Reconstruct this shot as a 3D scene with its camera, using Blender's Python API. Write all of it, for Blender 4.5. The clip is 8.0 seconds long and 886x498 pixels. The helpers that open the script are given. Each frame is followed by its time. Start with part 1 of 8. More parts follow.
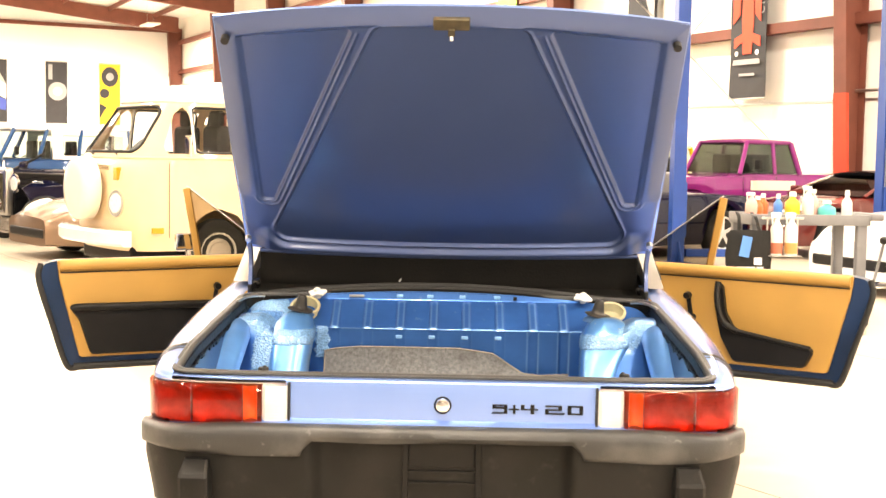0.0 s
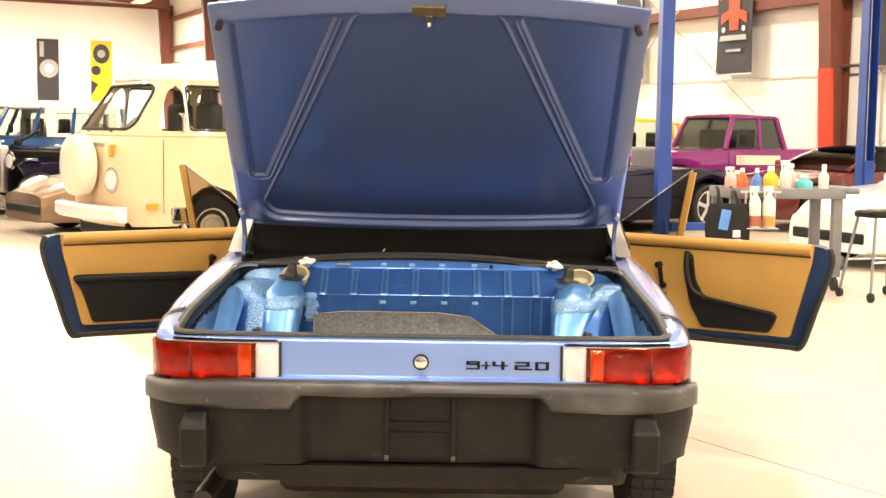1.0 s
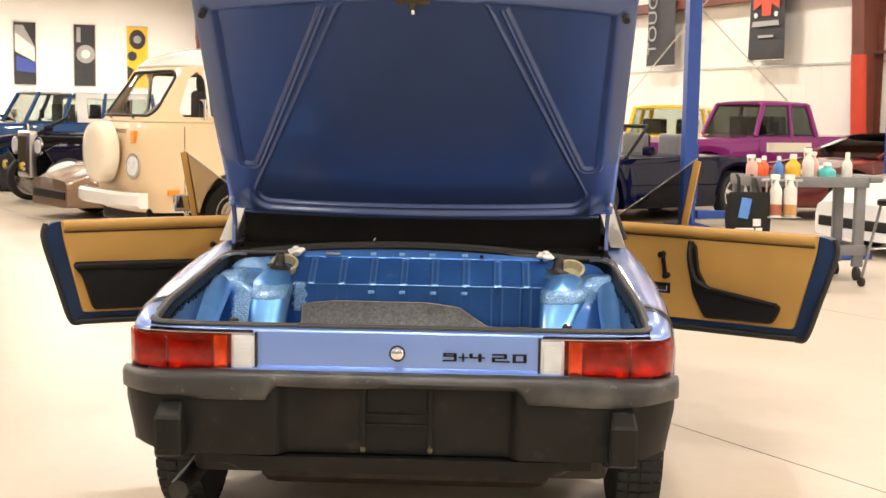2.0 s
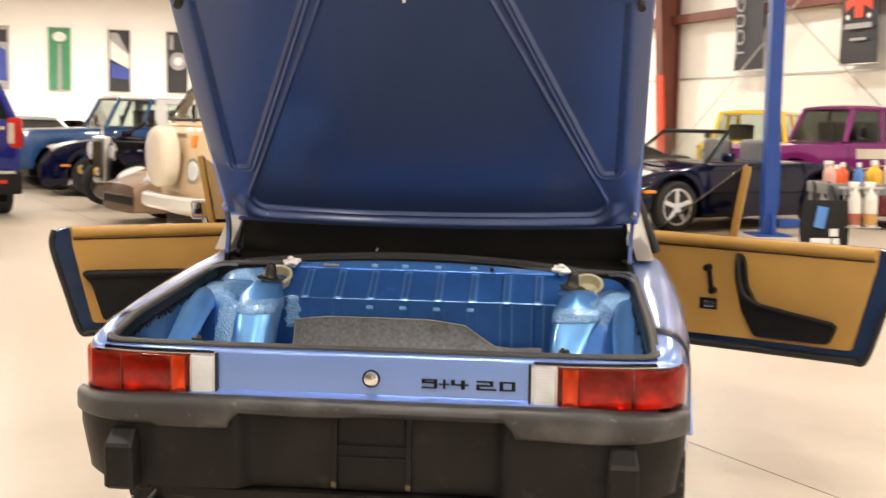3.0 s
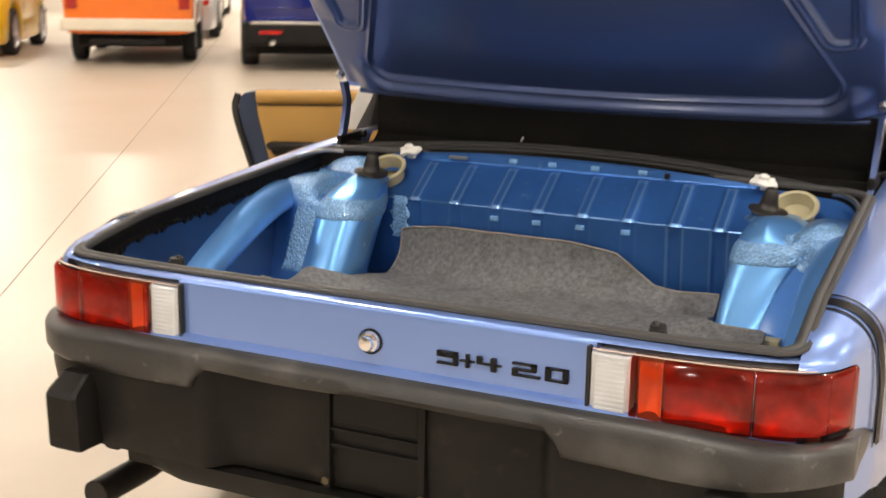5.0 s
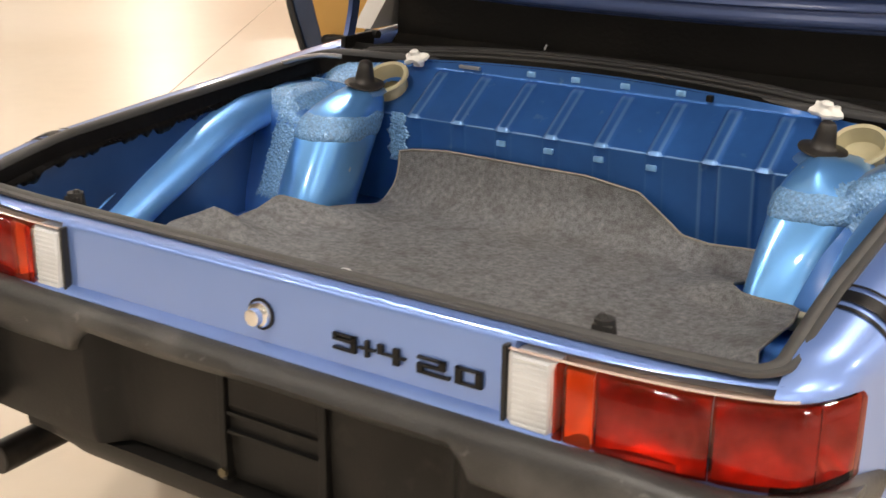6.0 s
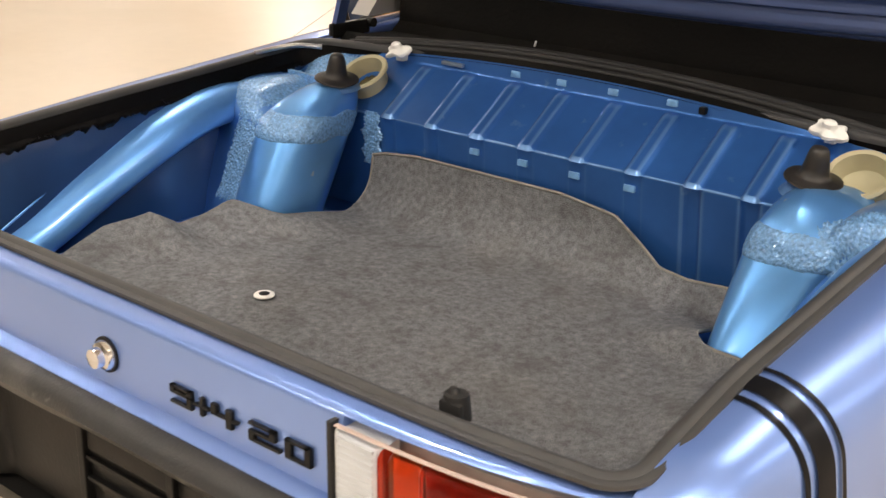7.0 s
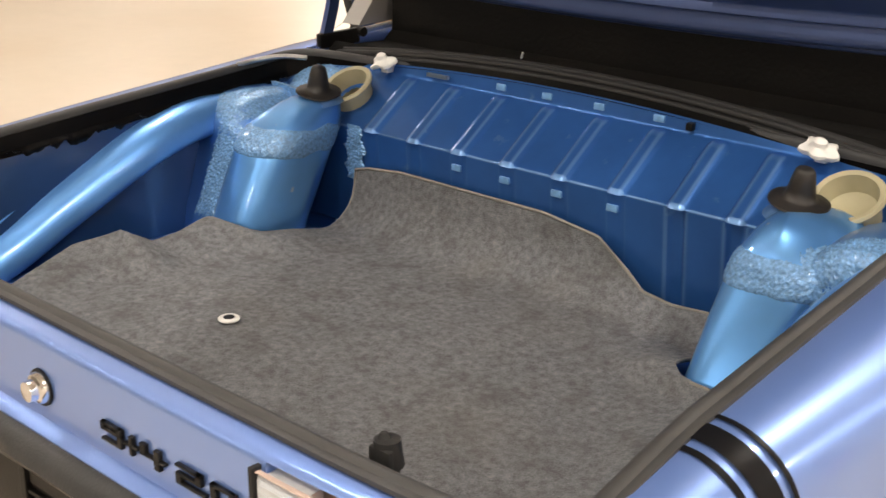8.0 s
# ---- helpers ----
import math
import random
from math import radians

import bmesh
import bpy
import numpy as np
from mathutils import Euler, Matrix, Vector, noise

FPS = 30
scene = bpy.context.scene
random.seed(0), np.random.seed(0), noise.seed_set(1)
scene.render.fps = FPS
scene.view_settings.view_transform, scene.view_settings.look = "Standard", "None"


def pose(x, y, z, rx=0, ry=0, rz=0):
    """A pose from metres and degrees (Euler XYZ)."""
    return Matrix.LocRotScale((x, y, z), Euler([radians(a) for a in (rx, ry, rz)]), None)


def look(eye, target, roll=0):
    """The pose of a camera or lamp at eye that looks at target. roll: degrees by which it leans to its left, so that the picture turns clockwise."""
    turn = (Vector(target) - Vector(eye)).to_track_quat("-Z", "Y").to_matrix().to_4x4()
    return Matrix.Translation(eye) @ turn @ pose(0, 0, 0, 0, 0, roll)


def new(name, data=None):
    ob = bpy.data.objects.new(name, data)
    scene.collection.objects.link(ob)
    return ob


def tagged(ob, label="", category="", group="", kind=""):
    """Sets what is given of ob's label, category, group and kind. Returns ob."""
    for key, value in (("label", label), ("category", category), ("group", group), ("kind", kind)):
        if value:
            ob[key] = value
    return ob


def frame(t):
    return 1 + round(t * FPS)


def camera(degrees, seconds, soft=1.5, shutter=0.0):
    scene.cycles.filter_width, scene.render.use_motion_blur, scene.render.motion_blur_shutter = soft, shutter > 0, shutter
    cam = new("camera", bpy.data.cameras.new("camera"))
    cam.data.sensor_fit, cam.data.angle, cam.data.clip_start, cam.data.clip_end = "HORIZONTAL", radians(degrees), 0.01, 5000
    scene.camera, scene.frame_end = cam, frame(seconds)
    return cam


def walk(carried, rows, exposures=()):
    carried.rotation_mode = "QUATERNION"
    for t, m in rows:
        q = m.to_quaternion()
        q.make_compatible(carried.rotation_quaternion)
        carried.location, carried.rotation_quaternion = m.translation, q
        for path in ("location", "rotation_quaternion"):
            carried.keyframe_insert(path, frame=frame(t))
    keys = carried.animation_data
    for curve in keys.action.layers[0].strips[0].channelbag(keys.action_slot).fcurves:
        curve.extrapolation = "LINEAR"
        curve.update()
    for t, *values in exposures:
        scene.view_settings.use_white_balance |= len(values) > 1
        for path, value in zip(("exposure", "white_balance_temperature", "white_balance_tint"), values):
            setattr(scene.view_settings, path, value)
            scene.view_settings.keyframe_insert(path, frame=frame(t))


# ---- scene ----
from mathutils.bvhtree import BVHTree

cam = camera(39.0, 8.0, shutter=0.6)
PATH = [
    (0, (0.03, -3.137, 1.311), (0.007, -1.142, 1.165), 1.0),
    (0.2, (0.035, -3.214, 1.307), (0.015, -1.22, 1.161), 0.96),
    (0.5, (0.047, -3.32, 1.304), (0.031, -1.327, 1.134), 0.9),
    (0.8, (0.065, -3.399, 1.31), (0.053, -1.407, 1.127), 0.84),
    (1, (0.076, -3.43, 1.317), (0.065, -1.439, 1.133), 0.8),
    (1.2, (0.086, -3.441, 1.323), (0.07, -1.45, 1.135), 0.7),
    (2.3, (0.316, -3.315, 1.329), (0.218, -1.328, 1.119), 1.0),
    (2.5, (0.365, -3.241, 1.318), (0.245, -1.255, 1.112), 1.0),
    (3, (0.502, -3.002, 1.312), (0.285, -1.023, 1.113), 0.9),
    (3.2, (0.56, -2.898, 1.31), (0.273, -0.928, 1.115), 0.46),
    (3.5, (0.647, -2.734, 1.305), (0.251, -0.787, 1.076), -0.2),
    (3.8, (0.729, -2.56, 1.303), (0.241, -0.641, 1.018), -0.32),
    (4, (0.78, -2.44, 1.301), (0.233, -0.538, 1.013), -0.4),
    (4.2, (0.827, -2.318, 1.298), (0.212, -0.445, 0.963), -0.08),
    (4.5, (0.893, -2.128, 1.296), (0.188, -0.292, 0.933), 0.4),
    (4.7, (0.935, -1.993, 1.299), (0.175, -0.184, 0.914), 0.6),
    (5.8, (1.065, -1.272, 1.301), (0.043, 0.339, 0.701), 1.1),
    (6, (1.083, -1.181, 1.302), (0.028, 0.399, 0.675), 0.7),
    (6.5, (1.145, -0.936, 1.309), (-0.023, 0.551, 0.659), 1.0),
    (7, (1.188, -0.772, 1.312), (-0.038, 0.656, 0.635), 0.8),
    (7.5, (1.2, -0.682, 1.316), (-0.084, 0.694, 0.637), 0.7),
    (8, (1.209, -0.638, 1.317), (-0.067, 0.745, 0.64), 0.3),
]
walk(cam, [(t, look(eye, target, roll)) for t, eye, target, roll in PATH], exposures=[(0.0, 1.12, 7300, 10), (0.5, 1.05, 7300, 10), (1.0, 0.62, 7300, 10), (1.2, 0.52, 7200, 10), (2.3, 0.02, 6500, 10), (3.0, 0.01, 6500, 10), (3.5, -0.04, 6750, 10), (4.2, -0.06, 6500, 10), (8.0, -0.06, 6500, 10)])

# ---- light of the hall ----
world = bpy.data.worlds.new("hall_world")
scene.world = world
world.use_nodes = True
world.node_tree.nodes["Background"].inputs[0].default_value = (0.9, 0.93, 1.0, 1)
world.node_tree.nodes["Background"].inputs[1].default_value = 0.15

# The hall is turned against the car: ALONG runs down its length, ACROSS to its right wall.
ALONG = Vector((-0.452, 0.892, 0.0))
ACROSS = Vector((0.892, 0.452, 0.0))
HALL_YAW = math.degrees(math.atan2(0.452, 0.892))
END_POINT = Vector((-15.1, 62.8, 0.0))      # the far right corner
EAVE = 7.6


def hall(a, s, z=0.0):
    """A place in the hall: a metres to the left of the right wall, s metres before the end wall."""
    return END_POINT - ALONG * s - ACROSS * a + Vector((0, 0, z))


LAMP_SPOTS = [(a, s) for s in (8, 22, 35, 45, 52, 59, 66, 74, 82) for a in (3, 10, 17, 25)]
ANNEX_LAMPS = [(22.0, -3.0), (26.0, -6.0)]
LAMP_WATTS = 270.0
for a, s in LAMP_SPOTS + ANNEX_LAMPS:
    data = bpy.data.lights.new("hall_lamp", "AREA")
    data.shape, data.size, data.size_y = "RECTANGLE", 0.45, 0.9
    data.energy = LAMP_WATTS * (2.8 if s < 40 else 1.3 if s > 62 else 0.9) * (1.25 if a == 3 else 1.0)
    data.color = (1.0, 0.915, 0.82)
    lamp = new("hall_lamp", data)
    lamp.matrix_world = Matrix.Translation(hall(a, s, 7.05 if s > 0 else 3.75)) @ Matrix.Rotation(math.radians(HALL_YAW), 4, "Z")

# ---- materials ----
def mat(name, color, rough=0.5, metal=0.0, vary=0.12, scale=6.0, bump=0.0, bump_scale=120.0, coat=0.0, fine=0.0, rough_vary=0.0, spec=0.5, trans=0.0, ior=1.45, sheen=0.0, alpha=1.0, contrast=1.0, coat_rough=0.06):
    """A principled material whose colour varies at two scales, with fine relief."""
    m = bpy.data.materials.new(name)
    m.use_nodes = True
    nt = m.node_tree
    b = nt.nodes["Principled BSDF"]
    b.inputs["Roughness"].default_value = rough
    b.inputs["Metallic"].default_value = metal
    b.inputs["Coat Weight"].default_value = coat
    b.inputs["Coat Roughness"].default_value = coat_rough
    b.inputs["Specular IOR Level"].default_value = spec
    b.inputs["Transmission Weight"].default_value = trans
    b.inputs["IOR"].default_value = ior
    b.inputs["Sheen Weight"].default_value = sheen
    b.inputs["Alpha"].default_value = alpha
    co = nt.nodes.new("ShaderNodeTexCoord")
    big = nt.nodes.new("ShaderNodeTexNoise")
    big.inputs["Scale"].default_value = scale
    big.inputs["Detail"].default_value = 5.0
    nt.links.new(co.outputs["Object"], big.inputs["Vector"])
    small = nt.nodes.new("ShaderNodeTexNoise")
    small.inputs["Scale"].default_value = bump_scale
    small.inputs["Detail"].default_value = 3.0
    nt.links.new(co.outputs["Object"], small.inputs["Vector"])
    add = nt.nodes.new("ShaderNodeMath")
    add.operation = "MULTIPLY_ADD"
    add.inputs[1].default_value = fine
    nt.links.new(small.outputs["Fac"], add.inputs[0])
    nt.links.new(big.outputs["Fac"], add.inputs[2])
    ramp = nt.nodes.new("ShaderNodeMapRange")
    ramp.inputs["From Min"].default_value = 0.5 + 0.5 * fine - (0.25 + 0.25 * fine) / contrast
    ramp.inputs["From Max"].default_value = 0.5 + 0.5 * fine + (0.25 + 0.25 * fine) / contrast
    nt.links.new(add.outputs[0], ramp.inputs["Value"])
    mix = nt.nodes.new("ShaderNodeMix")
    mix.data_type = "RGBA"
    mix.inputs["A"].default_value = (*[c * (1 - vary) for c in color], 1)
    mix.inputs["B"].default_value = (*[min(1.0, c * (1 + vary)) for c in color], 1)
    nt.links.new(ramp.outputs["Result"], mix.inputs["Factor"])
    nt.links.new(mix.outputs["Result"], b.inputs["Base Color"])
    if rough_vary:
        rr = nt.nodes.new("ShaderNodeMapRange")
        rr.inputs["To Min"].default_value = max(0.02, rough - rough_vary)
        rr.inputs["To Max"].default_value = min(1.0, rough + rough_vary)
        nt.links.new(big.outputs["Fac"], rr.inputs["Value"])
        nt.links.new(rr.outputs["Result"], b.inputs["Roughness"])
    if bump:
        bp = nt.nodes.new("ShaderNodeBump")
        bp.inputs["Strength"].default_value = 1.0
        bp.inputs["Distance"].default_value = bump
        nt.links.new(small.outputs["Fac"], bp.inputs["Height"])
        nt.links.new(bp.outputs["Normal"], b.inputs["Normal"])
    return m


def paint(name, color, metal=0.0, rough=0.32, vary=0.05, coat=1.0, spec=0.2, ripple=0.0):
    return mat(name, color, rough=rough, metal=metal, vary=vary, scale=3.0, bump=ripple, bump_scale=5.0, coat=coat, rough_vary=0.04, spec=spec, coat_rough=0.025)


def glass_mat(name, tint):
    m = bpy.data.materials.new(name)
    m.use_nodes = True
    nt = m.node_tree
    out = nt.nodes["Material Output"]
    nt.nodes.remove(nt.nodes["Principled BSDF"])
    clear = nt.nodes.new("ShaderNodeBsdfTransparent")
    clear.inputs[0].default_value = (*tint, 1)
    gloss = nt.nodes.new("ShaderNodeBsdfGlossy")
    gloss.inputs["Roughness"].default_value = 0.02
    face = nt.nodes.new("ShaderNodeLayerWeight")
    face.inputs["Blend"].default_value = 0.5
    steep = nt.nodes.new("ShaderNodeMath")
    steep.operation, steep.inputs[1].default_value = "POWER", 5.0
    nt.links.new(face.outputs["Facing"], steep.inputs[0])
    gain = nt.nodes.new("ShaderNodeMath")
    gain.operation, gain.inputs[1].default_value, gain.inputs[2].default_value = "MULTIPLY_ADD", 0.9, 0.04
    nt.links.new(steep.outputs[0], gain.inputs[0])
    mx = nt.nodes.new("ShaderNodeMixShader")
    nt.links.new(gain.outputs[0], mx.inputs[0])
    nt.links.new(clear.outputs[0], mx.inputs[1])
    nt.links.new(gloss.outputs[0], mx.inputs[2])
    nt.links.new(mx.outputs[0], out.inputs[0])
    return m


M_CONCRETE = mat("polished_concrete", (0.525, 0.452, 0.360), rough=0.34, vary=0.10, scale=0.35, fine=0.35, bump=0.0006, bump_scale=9.0, rough_vary=0.10)
M_JOINT = mat("floor_joint", (0.32, 0.27, 0.21), rough=0.8)
M_WALL_WHITE = mat("white_wall_panel", (0.90, 0.90, 0.89), rough=0.6, vary=0.03, scale=0.4)
M_WALL_CREAM = mat("cream_wall_sheet", (0.84, 0.81, 0.75), rough=0.55, vary=0.05, scale=0.5)
M_RUST = mat("red_oxide_steel", (0.16, 0.05, 0.032), rough=0.55, vary=0.18, scale=2.0)
M_RED = mat("safety_red_paint", (0.62, 0.06, 0.025), rough=0.45, vary=0.08)
M_CEIL = mat("white_roof_liner", (0.80, 0.79, 0.76), rough=0.8, vary=0.05, scale=0.6)
M_LIFT = mat("lift_blue_paint", (0.019, 0.066, 0.30), rough=0.35, vary=0.12, scale=5.0)
M_PAINT = mat("light_blue_metallic", (0.205, 0.335, 0.74), rough=0.32, metal=0.62, vary=0.04, scale=2.0, coat=1.0, bump=0.00003, bump_scale=900.0)
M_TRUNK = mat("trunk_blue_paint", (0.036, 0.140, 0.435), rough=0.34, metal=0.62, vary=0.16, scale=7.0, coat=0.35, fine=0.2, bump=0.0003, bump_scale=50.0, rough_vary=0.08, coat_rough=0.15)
# Body blue darkened to carry the shade on the lid's underside.
M_LIDIN = mat("shaded_lid_blue", (0.057, 0.093, 0.230), rough=0.36, metal=0.58, vary=0.06, scale=2.5, coat=0.6, coat_rough=0.16, bump=0.00003, bump_scale=900.0)
# Trunk blue with the side walls' shade mixed into the colour.
M_INNER = mat("shaded_inner_blue", (0.012, 0.045, 0.140), rough=0.34, metal=0.45, vary=0.2, scale=7.0, coat=0.5, bump=0.0003, bump_scale=50.0)
# Trunk blue made paler: the light on ridges and towers is in the colour.
M_RIDGE = mat("lit_ridge_blue", (0.135, 0.36, 0.79), rough=0.40, metal=0.66, vary=0.14, scale=6.0, coat=0.5, fine=0.2, bump=0.0002, bump_scale=40.0, coat_rough=0.12)
M_TOWER = mat("lit_tower_blue", (0.150, 0.41, 0.86), rough=0.28, metal=0.72, vary=0.12, scale=9.0, coat=0.9, fine=0.2, bump=0.0002, bump_scale=40.0, coat_rough=0.05)
M_NEAR_BLACK = mat("black_panel", (0.0035, 0.003, 0.0027), rough=0.36, spec=0.14, vary=0.4, scale=9.0, bump=0.0008, bump_scale=70.0)
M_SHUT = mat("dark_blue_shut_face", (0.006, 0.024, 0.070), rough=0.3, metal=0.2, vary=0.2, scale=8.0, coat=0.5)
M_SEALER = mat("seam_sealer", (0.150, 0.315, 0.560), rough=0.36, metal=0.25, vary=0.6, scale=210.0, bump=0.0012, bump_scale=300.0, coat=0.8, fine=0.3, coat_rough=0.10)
M_TAB = mat("rubbed_blue_paint", (0.19, 0.40, 0.70), rough=0.34, metal=0.35, vary=0.25, scale=60.0, coat=0.4)
M_SEAL = mat("worn_rubber_seal", (0.044, 0.0435, 0.043), rough=0.55, vary=0.25, scale=14.0, bump=0.0003, bump_scale=300.0)
M_RED_LAMP = mat("red_lamp_plastic", (0.42, 0.010, 0.006), rough=0.12, vary=0.25, scale=9.0, coat=0.6)
M_REFLECT = mat("lamp_reflector", (0.55, 0.50, 0.44), rough=0.36, metal=0.55, vary=0.35, scale=28.0)
M_LAMPBOX = mat("lamp_housing", (0.50, 0.45, 0.40), rough=0.5, vary=0.2, scale=20.0)
M_RUBBER = mat("black_rubber", (0.014, 0.0135, 0.013), rough=0.6, vary=0.2, scale=20.0, bump=0.0003, bump_scale=300.0)
M_CAP = mat("dusty_rubber", (0.020, 0.0175, 0.015), rough=0.42, vary=0.35, scale=30.0, bump=0.0004, bump_scale=120.0, rough_vary=0.1)
M_BUMPER = mat("worn_bumper_rubber", (0.033, 0.0335, 0.034), rough=0.38, vary=0.24, scale=5.0, fine=0.25, bump=0.0006, bump_scale=260.0, rough_vary=0.12)
M_BLACK = mat("black_plastic", (0.007, 0.0065, 0.006), rough=0.45, spec=0.28, vary=0.35, scale=8.0, bump=0.0003, bump_scale=200.0)
M_DARK = mat("dark_trim", (0.020, 0.018, 0.016), rough=0.65, vary=0.25, scale=9.0, bump=0.001, bump_scale=90.0)
M_CARPET = mat("grey_carpet", (0.155, 0.159, 0.165), rough=0.95, vary=0.33, scale=95.0, fine=0.9, bump=0.002, bump_scale=420.0, spec=0.12, contrast=2.0)
M_CARPET_EDGE = mat("carpet_binding", (0.225, 0.212, 0.19), rough=0.9, vary=0.2, scale=40.0, bump=0.001)
M_TAN = mat("tan_vinyl", (0.42, 0.237, 0.058), rough=0.55, vary=0.10, scale=4.0, bump=0.0007, bump_scale=380.0, fine=0.2)
M_WHITE_LENS = mat("white_ribbed_lens", (0.56, 0.585, 0.61), rough=0.2, vary=0.1, scale=20.0, coat=0.4)
M_BEZEL = mat("pale_grey_plastic", (0.58, 0.59, 0.59), rough=0.35, vary=0.08, scale=30.0)
M_BUMPER_FACE = mat("dusty_bumper_rubber", (0.0090, 0.0085, 0.0078), rough=0.45, spec=0.24, vary=0.35, scale=6.0, bump=0.0004, bump_scale=220.0, rough_vary=0.12)
M_FELT = mat("dark_felt", (0.0036, 0.0032, 0.0027), rough=0.9, spec=0.2, vary=0.55, scale=5.0, fine=0.4, bump=0.001, bump_scale=120.0)
M_PINK_LENS = mat("pink_lamp_plastic", (0.52, 0.40, 0.34), rough=0.15, vary=0.1, coat=0.6)
M_CHROME = mat("chrome", (0.78, 0.78, 0.78), rough=0.10, metal=1.0, vary=0.05)
M_STEEL = mat("brushed_steel", (0.55, 0.54, 0.52), rough=0.32, metal=1.0, vary=0.1)
M_SILVER = mat("sail_panel_silver", (0.36, 0.345, 0.32), rough=0.35, metal=0.5, vary=0.05)
M_BRASS = mat("aged_zinc", (0.11, 0.09, 0.055), rough=0.5, metal=0.6, vary=0.3, scale=30.0)
M_WHITE_PL = mat("white_plastic", (0.78, 0.77, 0.73), rough=0.45, vary=0.08, scale=30.0)
M_BEIGE = mat("beige_tube", (0.42, 0.38, 0.24), rough=0.6, vary=0.12, scale=20.0)
M_PIPE = mat("exhaust_steel", (0.04, 0.035, 0.03), rough=0.45, metal=0.7, vary=0.4, scale=18.0)
M_TYRE = mat("tyre_rubber", (0.020, 0.020, 0.020), rough=0.75, vary=0.2, scale=14.0, bump=0.0006, bump_scale=160.0)
M_STRIPE = mat("black_stripe_tape", (0.007, 0.007, 0.008), rough=0.35, spec=0.12, vary=0.1)
M_RIM = mat("alloy_silver", (0.80, 0.80, 0.81), rough=0.30, metal=0.45, vary=0.05)
M_RED_LENS = glass_mat("red_lens", (0.67, 0.085, 0.032))
M_RED_BRIGHT = glass_mat("bright_red_lens", (0.93, 0.26, 0.09))
M_GLASS = glass_mat("clear_glass", (0.86, 0.90, 0.88))
M_CLEAR = glass_mat("pale_glass", (0.97, 0.985, 0.975))
M_SMOKE = glass_mat("grey_glass", (0.52, 0.55, 0.53))
M_TINT = glass_mat("tinted_glass", (0.10, 0.11, 0.11))
M_CREAM = paint("cream_paint", (0.77, 0.585, 0.365))
M_IVORY = paint("ivory_cover", (0.82, 0.75, 0.60), rough=0.5)
M_WHITE = paint("white_paint", (0.80, 0.79, 0.76))
M_NAVY = paint("navy_paint", (0.003, 0.005, 0.024), coat=0.8, spec=0.0, ripple=0.010)
M_BLUE4 = paint("blue_truck_paint", (0.010, 0.065, 0.20), ripple=0.010)
M_SUVBLUE = paint("deep_blue_paint", (0.004, 0.012, 0.165), metal=0.3, coat=1.0, ripple=0.010)
M_ORANGE = paint("orange_paint", (0.88, 0.19, 0.010))
M_YELLOW = paint("yellow_paint", (0.86, 0.56, 0.02))
M_PURPLE = paint("plum_paint", (0.22, 0.018, 0.16), metal=0.2)
M_MAROON = paint("maroon_paint", (0.10, 0.008, 0.007))
M_BRONZE = paint("bronze_paint", (0.23, 0.145, 0.09), metal=0.4)
M_BLACKP = paint("black_paint", (0.005, 0.005, 0.006), coat=0.4, spec=0.0)
M_SILVERP = paint("silver_paint", (0.55, 0.56, 0.57), metal=0.5)
M_AMBER = mat("amber_lens", (0.85, 0.28, 0.015), rough=0.15, vary=0.1, coat=0.5)
M_LAMPGL = mat("headlamp_glass", (0.70, 0.72, 0.72), rough=0.08, vary=0.15, scale=25.0, coat=1.0)
M_INTERIOR = mat("dark_cabin", (0.025, 0.023, 0.021), rough=0.8, vary=0.3, scale=8.0)
M_CART = mat("grey_plastic", (0.19, 0.19, 0.20), rough=0.5, vary=0.1, scale=8.0)


def stain(m, color, scale, low, high, amount):
    """Lays soft stains of a colour over a material's own."""
    nt = m.node_tree
    b = nt.nodes["Principled BSDF"]
    old = b.inputs["Base Color"].links[0].from_socket
    co = nt.nodes.new("ShaderNodeTexCoord")
    n = nt.nodes.new("ShaderNodeTexNoise")
    n.inputs["Scale"].default_value, n.inputs["Detail"].default_value = scale, 6.0
    nt.links.new(co.outputs["Object"], n.inputs["Vector"])
    r = nt.nodes.new("ShaderNodeMapRange")
    r.inputs["From Min"].default_value, r.inputs["From Max"].default_value, r.inputs["To Max"].default_value = low, high, amount
    nt.links.new(n.outputs["Fac"], r.inputs["Value"])
    mx = nt.nodes.new("ShaderNodeMix")
    mx.data_type = "RGBA"
    mx.inputs["B"].default_value = (*color, 1)
    nt.links.new(r.outputs["Result"], mx.inputs["Factor"])
    nt.links.new(old, mx.inputs["A"])
    nt.links.new(mx.outputs["Result"], b.inputs["Base Color"])
    return m


stain(M_CARPET, (0.175, 0.158, 0.132), 3.0, 0.54, 0.75, 0.3)
stain(M_CARPET, (0.075, 0.073, 0.070), 17.0, 0.50, 0.72, 0.5)
stain(M_CARPET, (0.30, 0.285, 0.26), 95.0, 0.66, 0.74, 0.25)
stain(M_BUMPER, (0.13, 0.125, 0.12), 5.0, 0.54, 0.74, 0.7)
stain(M_BUMPER, (0.22, 0.215, 0.21), 38.0, 0.66, 0.76, 0.45)
stain(M_BUMPER, (0.03, 0.028, 0.026), 3.0, 0.50, 0.75, 0.6)
stain(M_BLACK, (0.03, 0.027, 0.024), 6.0, 0.56, 0.82, 0.35)
stain(M_BUMPER_FACE, (0.032, 0.029, 0.026), 4.0, 0.50, 0.76, 0.55)
stain(M_BUMPER_FACE, (0.060, 0.055, 0.048), 22.0, 0.60, 0.78, 0.35)
stain(M_FELT, (0.013, 0.0105, 0.0075), 3.0, 0.50, 0.72, 0.7)
stain(M_CONCRETE, (0.47, 0.38, 0.28), 0.8, 0.50, 0.78, 0.5)
